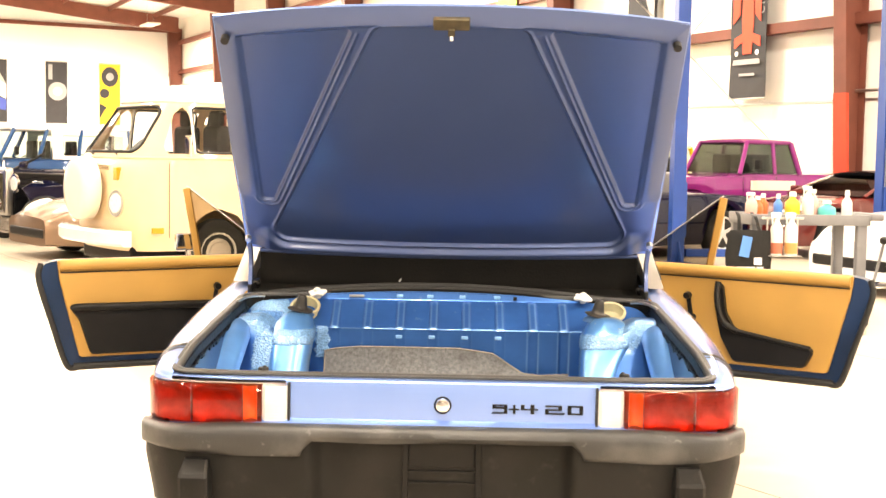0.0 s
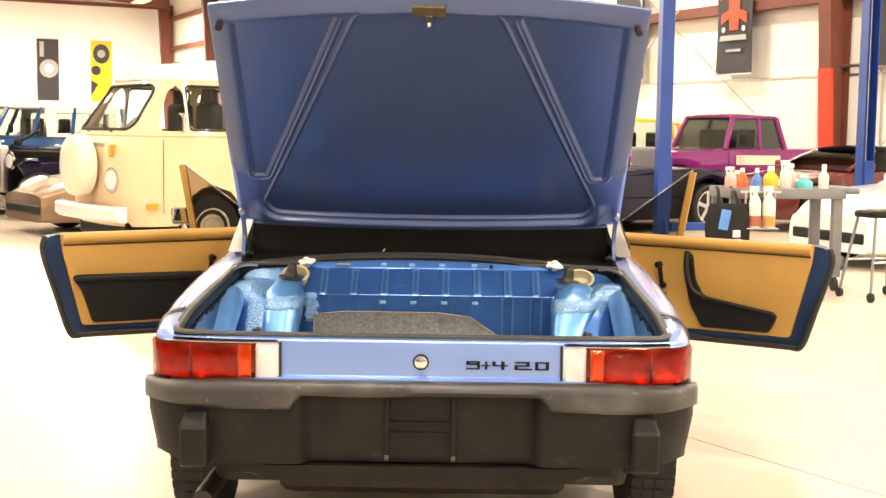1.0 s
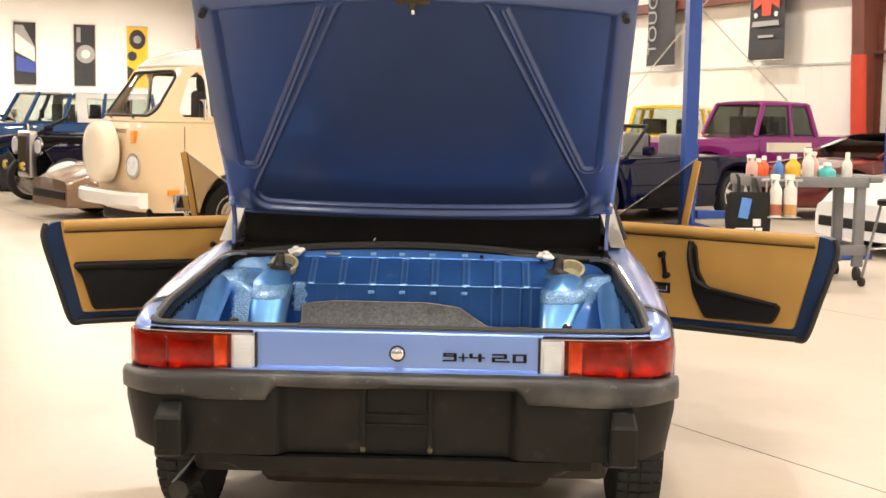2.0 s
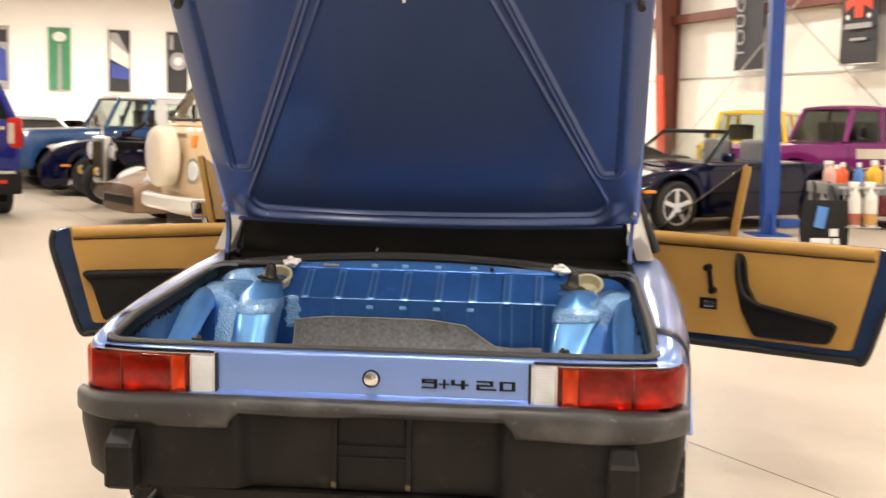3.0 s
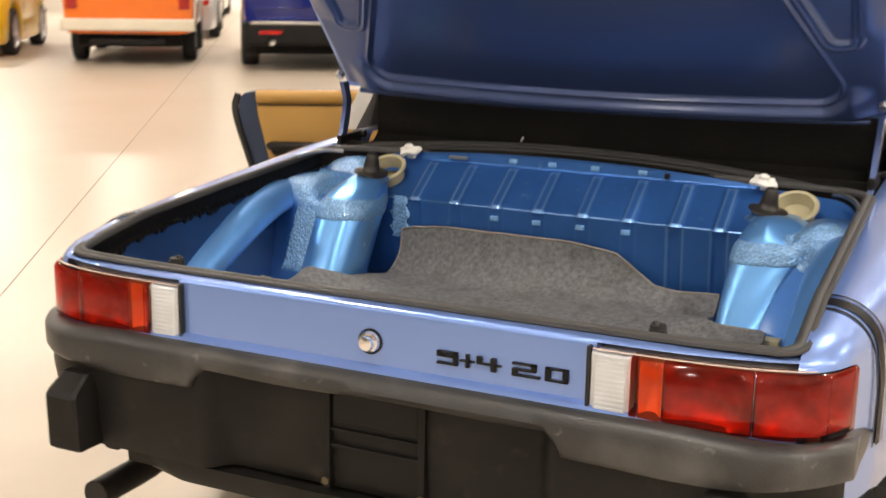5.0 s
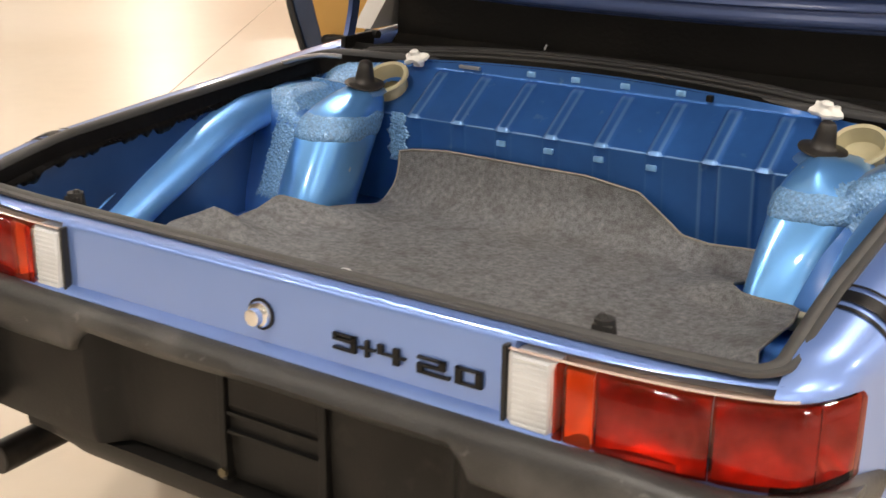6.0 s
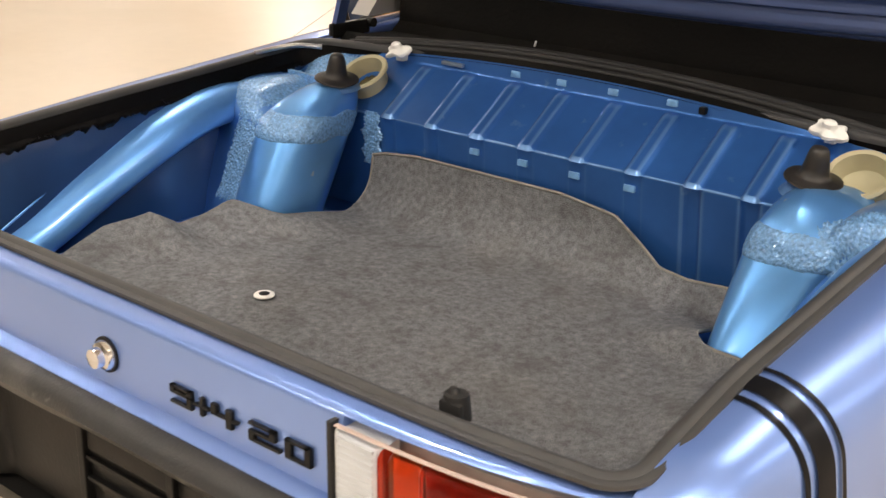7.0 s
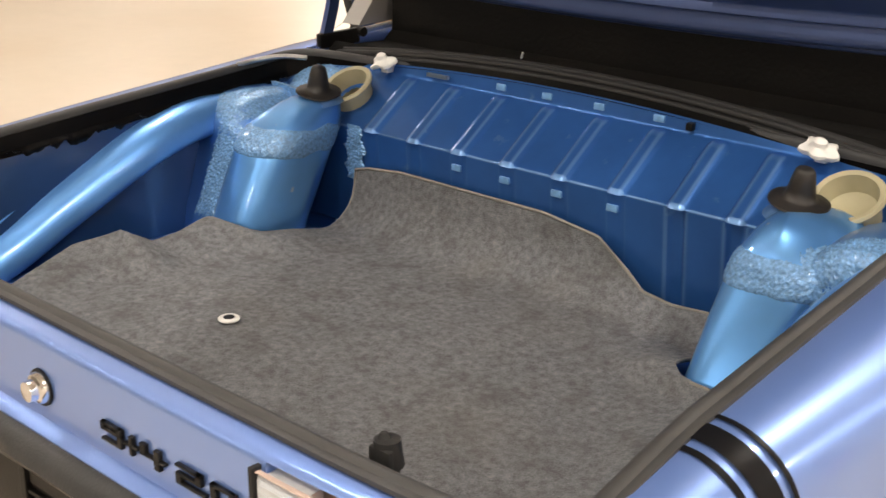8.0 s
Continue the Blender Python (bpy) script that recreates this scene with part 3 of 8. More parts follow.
TIP = smooth_line([(0.698, 0.040, 0), (0.722, 0.054, 0), (0.744, 0.078, 0), (0.759, 0.106, 0), (0.768, 0.132, 0)], 17)


def quarter_ring(y):
    """Section of the fender: 17 places over the crown, 8 down the side."""
    zr = rim_z(y) + 0.003
    xo = float(np.interp(y, (0.085, 0.14, 0.25, 0.5, 0.8, 1.1, 1.45), (0.762, 0.775, 0.794, 0.815, 0.825, 0.822, 0.815)))
    xi = RIM_X - 0.022 * min(1, max(0, (y - 0.2) / 0.73))
    w = xo - xi
    top = smooth_line([(xi, 0, zr - 0.003), (xi + 0.08 * w, 0, zr - 0.001), (xi + 0.3 * w, 0, zr - 0.003), (xi + 0.55 * w, 0, zr - 0.012), (xi + 0.78 * w, 0, zr - 0.030), (xi + 0.93 * w, 0, zr - 0.056), (xo, 0, zr - 0.095)], 17)
    low = float(np.interp(y, (0.085, 0.19, 0.3, 0.47, 1.12, 1.2), (0.52, 0.50, 0.47, 0.45, 0.45, 0.20)))
    low = arch_z(y, low)
    ring = [(q.x, q.z) for q in top]
    for z in np.linspace(zr - 0.095, low, 9)[1:]:
        t = (z - 0.2) / 0.6
        ring.append((xo + 0.003 - 0.030 * max(0, 0.55 - t) ** 1.5 * 2, z))
    return ring, low


def quarter(side):
    secs = []
    # the rounded tip grows out of the tail lamp's upper edge
    base, low = quarter_ring(0.24)
    for k in range(15):
        t = (k / 14) ** 1.6
        up = math.sqrt(max(0.0, 1 - (1 - min(1.0, t / 0.42)) ** 2))
        sec = []
        for i, (x, z) in enumerate(base):
            tip = TIP[min(i, 16)]
            zs = min(z, 0.757 - 0.03 * (i / 16) ** 2) if i < 17 else z
            zt = 0.7265 if i < 17 else z
            zz = (zt + (zs - zt) * up) * (1 - t) + (zt + (z - zt) * max(up, t)) * t
            sec.append((side * (tip.x + (x - tip.x) * t), tip.y + (0.24 - tip.y) * t, zz))
        sec.append((sec[-1][0] - side * 0.05, sec[-1][1], sec[-1][2]))
        secs.append(sec)
    for y in np.concatenate((np.linspace(0.255, 0.4, 12), np.linspace(0.42, 1.45, 60))):
        ring, low = quarter_ring(y)
        sec = [(side * x, y, z) for x, z in ring]
        sec.append((sec[-1][0] - side * 0.05, y, low + 0.004))
        secs.append(sec)
    v, f = loft(secs, False, False)
    q = put("rear_quarter", v, f, M_PAINT, car, "light blue rear fender", smooth=60)
    # tape stripes laid round the fender
    for y0, w in ((0.213, 0.008), (0.232, 0.028), (0.272, 0.007)):
        secs = []
        for y in (y0, y0 + w * 0.5, y0 + w):
            if y < 0.24:
                t = (y - 0.09) / 0.15
                a, b = quarter_ring(0.20)[0], quarter_ring(0.24)[0]
                g = (y - 0.20) / 0.04
                ring = [(x0 + (x1 - x0) * g, z0 + (z1 - z0) * g) for (x0, z0), (x1, z1) in zip(a, b)]
            else:
                ring = quarter_ring(y)[0]
            line = smooth_line([(x, 0, z) for x, z in ring[:22]], 60)
            sec = []
            for i, c in enumerate(line):
                d = (line[min(59, i + 1)] - line[max(0, i - 1)]).normalized()
                sec.append((side * (c.x + 0.0025 * -d.z), y, c.z + 0.0025 * d.x))
            secs.append(sec)
        v, f = loft(secs, False, False)
        put("stripe", v, f, M_STRIPE, q, "black tape stripe", smooth=60)
    return q


quarter(1), quarter(-1)

# wheel-arch edge lips
for side in (1, -1):
    pts = [(side * 0.822, WHEEL_Y + ARCH * math.cos(a), 0.305 + ARCH * math.sin(a)) for a in np.linspace(math.radians(27), math.radians(153), 30)]
    v, f = sweep(pts, circle(0.011, 8), up=(1, 0, 0))
    put("arch_lip", v, f, M_PAINT, car, smooth=60)

# tail lamps, carried round the corner
LAMP_LINE = smooth_line([(0.385, -0.002, 0), (0.455, -0.001, 0), (0.53, 0.003, 0), (0.60, 0.011, 0), (0.66, 0.024, 0), (0.700, 0.038, 0), (0.728, 0.056, 0), (0.745, 0.083, 0), (0.758, 0.112, 0), (0.764, 0.134, 0)], 140)
LAMP_RUN = [0.0]
for a, b in zip(LAMP_LINE, LAMP_LINE[1:]):
    LAMP_RUN.append(LAMP_RUN[-1] + (b - a).length)


def lamp_at(s):
    x = float(np.interp(s, LAMP_RUN, [p.x for p in LAMP_LINE]))
    y = float(np.interp(s, LAMP_RUN, [p.y for p in LAMP_LINE]))
    x2 = float(np.interp(s + 0.004, LAMP_RUN, [p.x for p in LAMP_LINE]))
    y2 = float(np.interp(s + 0.004, LAMP_RUN, [p.y for p in LAMP_LINE]))
    if s > LAMP_RUN[-1] - 0.005:
        x2, y2 = x, y + 0.004
    t = Vector((x2 - x, y2 - y, 0)).normalized()
    return x, y, t.y, -t.x


def lens(s0, s1, side, name, material, parent, z_in=(0.630, 0.729), proud=0.014, label="", shell=False):
    secs, n = [], 16
    for k in range(n + 1):
        s = s0 + (s1 - s0) * k / n
        x, y, nx_, ny_ = lamp_at(s)
        t = float(ease(s, 0.06, 0.40))
        zb, zt = z_in[0] - 0.010 * t, z_in[1] - 0.003 * t
        edge = 0.75 if k in (0, n) else 1.0
        back = 0.0 if shell else -0.055 if proud < 0 else -0.02
        ring = [(back, zb), (proud * edge * 0.7, zb + 0.002), (proud * edge, zb + 0.007), (proud * edge, zt - 0.007), (proud * edge * 0.7, zt - 0.002), (back, zt)]
        secs.append([(side * (x + nx_ * d), y + ny_ * d, z) for d, z in ring])
    v, f = loft(secs, not shell, not shell)
    return put(name, v, f, material, parent, label, smooth=50)


def reflector(s0, s1, side, parent, finish_=None):
    """A shallow pressed bowl behind one lens."""
    rows, n = [], 17
    for i in range(n):
        q = -1 + 2 * i / (n - 1)
        row = []
        for k in range(n):
            p = -1 + 2 * k / (n - 1)
            x, y, nx_, ny_ = lamp_at((s0 + s1) / 2 + (s1 - s0) / 2 * p)
            d = 0.004 - 0.030 * (1 - min(1.0, (abs(p) ** 3 + abs(q) ** 3)) ** 0.9)
            row.append((side * (x + nx_ * d), y + ny_ * d, 0.676 + 0.048 * q))
        rows.append(row)
    v, f = loft(rows, False, False)
    put("reflector", v, f, finish_ or M_REFLECT, parent, "silvered lamp bowl", smooth=60)


for side in (1, -1):
    end = LAMP_RUN[-1] - 0.002
    lamp = lens(0.006, end, side, "tail_lamp", M_LAMPBOX, car, (0.632, 0.7295), -0.032, "wrap-round tail lamp with red and white lenses")
    lens(0.009, 0.0725, side, "lamp_bezel", M_BEZEL, lamp, (0.629, 0.7295), 0.007, "pale bezel")
    lens(0.014, 0.068, side, "reversing_lens", M_WHITE_LENS, lamp, proud=0.011, label="clear ribbed lens")
    for k in range(12):
        z = 0.639 + 0.0075 * k
        part("lens_rib", box((side * 0.4265 - 0.024, -0.0135, z), (side * 0.4265 + 0.024, -0.0105, z + 0.0035)), M_WHITE_LENS, lamp)
    lens(0.073, 0.085, side, "tail_lens", M_RED_LENS, lamp, label="deep red lens", shell=True)
    lens(0.0855, 0.122, side, "brake_lens", M_RED_BRIGHT, lamp, label="bright orange-red lens", shell=True)
    lens(0.1225, 0.256, side, "tail_lens", M_RED_LENS, lamp, label="deep red lens", shell=True)
    lens(0.257, end, side, "tail_lens", M_RED_LENS, lamp, label="deep red lens", shell=True)
    reflector(0.0855, 0.122, side, lamp, M_WHITE_PL), reflector(0.125, 0.254, side, lamp), reflector(0.260, 0.372, side, lamp), reflector(0.374, end, side, lamp)
    trim = [lamp_at(s) for s in np.linspace(0.010, 0.345, 24)]
    v, f = sweep([(side * (x + nx_ * 0.004), y + ny_ * 0.004, 0.7325 - 0.002 * i / 23) for i, (x, y, nx_, ny_) in enumerate(trim)], [(0.004, 0.0), (0.003, 0.0008), (-0.002, 0.0008), (-0.003, 0.0)])
    put("lamp_trim", v, f, M_PINK_LENS, lamp, "pale beige gasket strip", smooth=30)
    part("lamp_gasket", box((side * 0.390 - 0.003, -0.012, 0.630), (side * 0.390 + 0.003, 0.01, 0.736), 0.001), M_RUBBER, lamp)

# lock and model badge
lock = put("trunk_lock", *[(moved(a, pose(0, -0.001, 0.684, 90)), b) for a, b in (lathe([(0.0195, -0.004), (0.0195, 0.004), (0.017, 0.009), (0.013, 0.011), (0.012, 0.020), (0.004, 0.022)], 28),)][0], M_CHROME, car, "round chrome push lock", smooth=35)
put("lock_ring", *[(moved(a, pose(0, 0.0, 0.684, 90)), b) for a, b in (lathe([(0.0225, -0.002), (0.0225, 0.003), (0.019, 0.0035)], 28),)][0], M_BLACK, lock, smooth=35)

BADGE = {"9": [(0, .55, 1, .75), (0, .55, .22, 1), (0, .86, 1, 1), (.78, 0, 1, 1), (0, 0, .8, .16)], "1": [(.38, 0, .66, 1), (-.1, .42, 1.1, .56)],
         "4": [(.62, 0, .86, 1), (0, .42, 1.1, .56), (0, .42, .24, 1)], "2": [(0, .84, 1, 1), (.78, .5, 1, 1), (0, .42, 1, .58), (0, 0, .22, .5), (0, 0, 1.1, .16)],
         ".": [(.1, 0, .5, .2)], "0": [(0, 0, .24, 1), (.78, 0, 1.02, 1), (0, .84, 1, 1), (0, 0, 1, .16)]}
badge = part("model_badge", box((0.124, -0.0015, 0.664), (0.126, 0.0, 0.666)), M_BLACK, car, "black raised 914 2.0 badge")
cursor = 0.126
for ch, w, gap in (("9", 0.038, 0.006), ("1", 0.022, 0.006), ("4", 0.040, 0.022), ("2", 0.042, 0.002), (".", 0.010, 0.003), ("0", 0.038, 0)):
    digit = bmesh.new()
    for x0, z0, x1, z1 in BADGE[ch]:
        add_box(digit, (cursor + x0 * w, -0.006, 0.666 + 0.023 * z0), (cursor + x1 * w, 0.0, 0.666 + 0.023 * z1), 0.0008, 1)
    part("numeral" if ch != "." else "point", digit, M_BLACK, badge)
    cursor += w + gap

# rear bumper
def bumper_y(x):
    return -0.040 + 0.018 * max(0.0, (abs(x) - 0.44) / 0.345) ** 2 + 0.095 * max(0.0, (abs(x) - 0.62) / 0.165) ** 2.4


secs = []
for x in np.concatenate((np.linspace(-0.785, -0.36, 26), np.linspace(-0.352, 0.352, 34), np.linspace(0.36, 0.785, 26))):
    y, t = bumper_y(x), float(ease(abs(x), 0.340, 0.362))
    end = float(ease(abs(x), 0.5, 0.785))
    zb = 0.592 - 0.040 * t + 0.008 * end
    sag = 0.004 * math.sin(7 * x) + 0.003 * math.sin(17 * x + 1)
    ring = [(y + 0.055, 0.615), (y + 0.040, 0.632 - 0.014 * end), (y + 0.020, 0.634 - 0.016 * end), (y + 0.005, 0.625 - 0.012 * end), (y - 0.002, 0.606), (y - 0.001, zb + 0.012 + sag * 0.3), (y + 0.006, zb + sag * 0.5), (y + 0.03, zb - 0.004), (y + 0.08, zb)]
    secs.append([(x, a, z) for a, z in ring])
v, f = loft(secs)
put("bumper_top", v, f, M_BUMPER, car, "grey worn rubber bumper top pad", smooth=50)
for side in (1, -1):
    secs = []
    for y, dz in ((0.09, 0.0), (0.14, 0.0), (0.19, 0.006), (0.23, 0.02)):
        x = float(np.interp(y, (0.09, 0.14, 0.19, 0.23), (0.783, 0.790, 0.793, 0.794)))
        secs.append([(side * a, y, z) for a, z in ((x - 0.05, 0.605 - dz), (x - 0.02, 0.618 - dz), (x - 0.004, 0.610 - dz), (x, 0.595), (x - 0.004, 0.565 + dz), (x - 0.03, 0.556 + dz))])
    v, f = loft(secs)
    put("bumper_end", v, f, M_BUMPER, car, "wrapped bumper end", smooth=50)
# bumper face under the pad, recessed round the number plate
secs = []
for x in np.concatenate((np.linspace(-0.775, -0.35, 22), np.linspace(-0.345, -0.30, 6), np.linspace(-0.28, 0.28, 12), np.linspace(0.30, 0.345, 6), np.linspace(0.35, 0.775, 22))):
    rec = 0.040 * (1 - float(ease(abs(x), 0.300, 0.345)))
    end = float(ease(abs(x), 0.55, 0.775))
    y = bumper_y(x) + 0.018 + rec
    zb = 0.392 + 0.016 * end ** 2
    x2 = x * (1 - 0.025 * end)
    secs.append([(x, y + 0.06, 0.60), (x, y, 0.60), (x * 0.998, y - 0.002, 0.53), (x2, y + 0.006, zb + 0.02), (x2, y + 0.012, zb), (x2, y + 0.08, zb)])
v, f = loft(secs)
put("bumper_face", v, f, M_BUMPER_FACE, car, "black bumper face with a plate recess", smooth=40)
secs = []
for x in np.linspace(-0.540, 0.540, 41):
    end = float(ease(abs(x), 0.40, 0.540))
    y = bumper_y(x) + 0.050
    secs.append([(x, y + 0.05, 0.386 + 0.01 * end), (x, y - 0.004, 0.384 + 0.01 * end), (x, y, 0.362), (x * 0.99, y + 0.018, 0.335 + 0.045 * end ** 2), (x * 0.99, y + 0.06, 0.328 + 0.055 * end ** 2)])
v, f = loft(secs)
put("lower_valance", v, f, M_BUMPER_FACE, car, "black lower valance", smooth=40)
for side in (1, -1):
    cx = side * 0.620
    y = bumper_y(0.62) + 0.02
    secs = [[(cx + sx * w, yy, z) for sx, yy in ((-1, y + 0.02), (-1, y - d), (-0.8, y - d - 0.006), (0.8, y - d - 0.006), (1, y - d), (1, y + 0.02))] for z, d, w in ((0.396, 0.050, 0.034), (0.404, 0.060, 0.037), (0.504, 0.064, 0.037), (0.514, 0.058, 0.035), (0.541, 0.018, 0.030))]
    v, f = loft(secs)
    part("bumper_bracket", box((side * 0.592 - 0.020, 0.02, 0.368), (side * 0.592 + 0.020, 0.052, 0.402), 0.013, 3), M_BLACK, car, "rounded bumper bracket")
    put("overrider", v, f, M_BUMPER_FACE, car, "square black bumper overrider", smooth=25)
for side in (1, -1):
    bar = part("plate_bracket", box((side * 0.0935 - 0.007, 0.008, 0.398), (side * 0.0935 + 0.007, 0.030, 0.587), 0.002), M_BLACK, car)
    part("bolt", rod((side * 0.0935, 0.003, 0.411), (side * 0.0935, 0.010, 0.411), 0.008, n=6), M_BRASS, bar, "rusty bolt head")
for z in (0.508, 0.478):
    part("plate_bar", box((-0.086, 0.011, z - 0.003), (0.086, 0.030, z + 0.003), 0.001), M_BLACK, car)
part("plate_panel", box((-0.084, 0.013, 0.52), (0.084, 0.030, 0.585), 0.003), M_BLACK, car)

# exhaust
pts = smooth_line([(-0.46, 0.40, 0.345), (-0.52, 0.31, 0.345), (-0.575, 0.23, 0.322), (-0.602, 0.14, 0.292), (-0.608, 0.06, 0.286), (-0.608, -0.01, 0.284)], 18)
v, f = sweep(pts, circle(0.0285, 18))
ex = put("exhaust_pipe", v, f, M_PIPE, car, "curved steel exhaust pipe", smooth=60)
tipd = (Vector(pts[-1]) - Vector(pts[-3])).normalized()
part("exhaust_bore", rod(pts[-1] - tipd * 0.01, pts[-1] + tipd * 0.0012, 0.0255, n=18), M_DARK, ex)
part("silencer", box((-0.45, 0.34, 0.20), (0.45, 0.52, 0.34), 0.06, 3), M_PIPE, car, "steel silencer under the tail")
part("underbody", box((-0.60, 0.12, 0.30), (0.60, 3.7, 0.42), 0.03), M_DARK, car)


# wheels
def wheel_parts(parent, r, w, rim_r, at, side, rim_mat, spokes=5, tread=True):
    """Tyre and rim at a hub place, the rim's face to that side."""
    hub = put("wheel", *[(moved(a, Matrix.Translation(at) @ pose(0, 0, 0, 0, 90 * side, 0)), b) for a, b in (lathe([(rim_r * 0.55, -w * 0.42), (rim_r, -w * 0.45), (r * 0.90, -w * 0.5), (r * 0.975, -w * 0.42), (r, -w * 0.28), (r, w * 0.28), (r * 0.975, w * 0.42), (r * 0.90, w * 0.5), (rim_r, w * 0.45), (rim_r * 0.96, w * 0.36)], 40),)][0], M_TYRE, parent, "black tyre", smooth=40)
    m = Matrix.Translation(at) @ pose(0, 0, 0, 0, 90 * side, 0)
    v, f = lathe([(rim_r * 0.98, w * 0.30), (rim_r * 1.0, w * 0.43), (rim_r * 0.93, w * 0.44), (rim_r * 0.88, w * 0.34), (rim_r * 0.84, w * 0.12), (rim_r * 0.2, w * 0.10)], 32)
    put("rim", moved(v, m), f, rim_mat, hub, "alloy rim", smooth=40)
    if spokes:
        sp = bmesh.new()
        for k in range(spokes):
            t = m @ Matrix.Rotation(2 * math.pi * k / spokes, 4, "Z")
            add_box(sp, (rim_r * 0.10, -rim_r * 0.13, w * 0.20), (rim_r * 0.90, rim_r * 0.13, w * 0.38), 0.012, 2, t)
        add_rod(sp, m @ Vector((0, 0, w * 0.15)), m @ Vector((0, 0, w * 0.42)), rim_r * 0.24, n=16)
        part("spokes", sp, rim_mat, hub)
    if tread:
        tr = bmesh.new()
        for k in range(46):
            t = m @ Matrix.Rotation(2 * math.pi * k / 46, 4, "Z")
            for z0, z1, sk in ((-0.46, -0.26, 0.5), (-0.22, -0.02, -0.4), (0.02, 0.22, 0.4), (0.26, 0.46, -0.5)):
                add_box(tr, (r - 0.008, -r * 0.048, z0 * w), (r + (0.006 if abs(z0 + z1) < 0.5 else 0.001), r * 0.048, z1 * w), 0, 1, t @ Matrix.Rotation(0.0, 4, "X"))
        part("tread", tr, M_TYRE, hub)
    return hub


for side in (1, -1):
    wheel_parts(car, 0.305, 0.150, 0.19, (side * 0.742, WHEEL_Y, 0.311), side, M_RIM)
    wheel_parts(car, 0.305, 0.185, 0.19, (side * 0.700, 3.25, 0.311), side, M_RIM, tread=False)

# trunk tub
def bulk(s):
    """The bulkhead's height line: (y, z) at s metres up from the floor, with its normal's (y, z)."""
    pts = [(0.884, 0.565), (0.871, 0.757), (0.988, 0.837), (0.9915, 0.856)]
    for (y0, z0), (y1, z1) in zip(pts, pts[1:]):
        d = math.hypot(y1 - y0, z1 - z0)
        if s <= d or (y1, z1) == pts[-1]:
            t = s / d
            return y0 + (y1 - y0) * t, z0 + (z1 - z0) * t, -(z1 - z0) / d, (y1 - y0) / d
        s -= d


def flange_top(x):
    """Height of the crowned flange over the bulkhead."""
    return 0.869 - 0.11 * (x + 0.05) ** 2


FUNNELS = {1: (0.530, 0.892, 0.820), -1: (-0.462, 0.912, 0.818)}
RIBS = (-0.362, -0.256, -0.150, -0.043, 0.064, 0.172, 0.279, 0.378)
ss = sorted(set(np.concatenate((np.linspace(0, 0.188, 22), np.linspace(0.188, 0.198, 6), np.linspace(0.2, 0.330, 26), np.linspace(0.330, 0.352, 8)))))
bx = np.linspace(-0.66, 0.66, 331)
verts = []
for s in ss:
    y, z0, ny, nz = bulk(s)
    for x in bx:
        z = z0 if z0 <= 0.837 else 0.837 + (z0 - 0.837) / 0.019 * (flange_top(x) - 0.837)
        h = 0.0
        for i, r in enumerate(RIBS):
            d = abs(x - r)
            if i < 7 or s < 0.33:
                rise = 1.0 - float(ease(d, 0.010, 0.017))
                # ribs stand out on the slope and step back over the upright
                h += rise * (0.0065 if s > 0.19 else -0.0055 if i > 5 else -0.0015) * float(1 - ease(s, 0.315, 0.335))
        h += 0.0012 * noise.noise(Vector((x * 6, s * 6, 0.3)))
        verts.append((x, y + ny * h, z + nz * h))
faces = []
for face in grid_faces(len(ss), len(bx)):
    c = sum((Vector(verts[i]) for i in face), Vector()) / 4
    # round holes for the two drain funnels
    if min((c - Vector(p)).length for p in FUNNELS.values()) > 0.037:
        faces.append(face)
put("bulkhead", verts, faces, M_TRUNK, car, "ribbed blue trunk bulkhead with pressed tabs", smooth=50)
for xs, y, z, tilt in (((-0.154, -0.048, 0.059, 0.1665), 0.8725, 0.731, -4), ((-0.158, -0.057, 0.050, 0.165), 0.990, 0.850, -8)):
    for x in xs:
        part("pressed_tab", box((-0.0105, -0.003, -0.0058), (0.0105, 0.004, 0.0058), 0.0022, 2, pose(x, y, z, tilt, 0, 0)), M_TAB, car, "small rubbed blue tab", smooth=40)
verts, n1, n2 = [], 20, 30
for i in range(n1):
    for j in range(n2):
        x, y = -0.67 + 1.34 * j / (n2 - 1), 0.05 + 0.84 * i / (n1 - 1)
        verts.append((x, y, 0.563))
put("trunk_floor", verts, grid_faces(n1, n2), M_TRUNK, car, "blue painted trunk floor", smooth=30)
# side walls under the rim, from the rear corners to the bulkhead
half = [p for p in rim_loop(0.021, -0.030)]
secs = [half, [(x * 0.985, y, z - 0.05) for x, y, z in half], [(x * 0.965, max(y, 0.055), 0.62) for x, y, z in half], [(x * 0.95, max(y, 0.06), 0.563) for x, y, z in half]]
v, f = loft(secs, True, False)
put("trunk_wall", v, f, M_INNER, car, "blue inner trunk wall, its shade put into the paint", smooth=40)


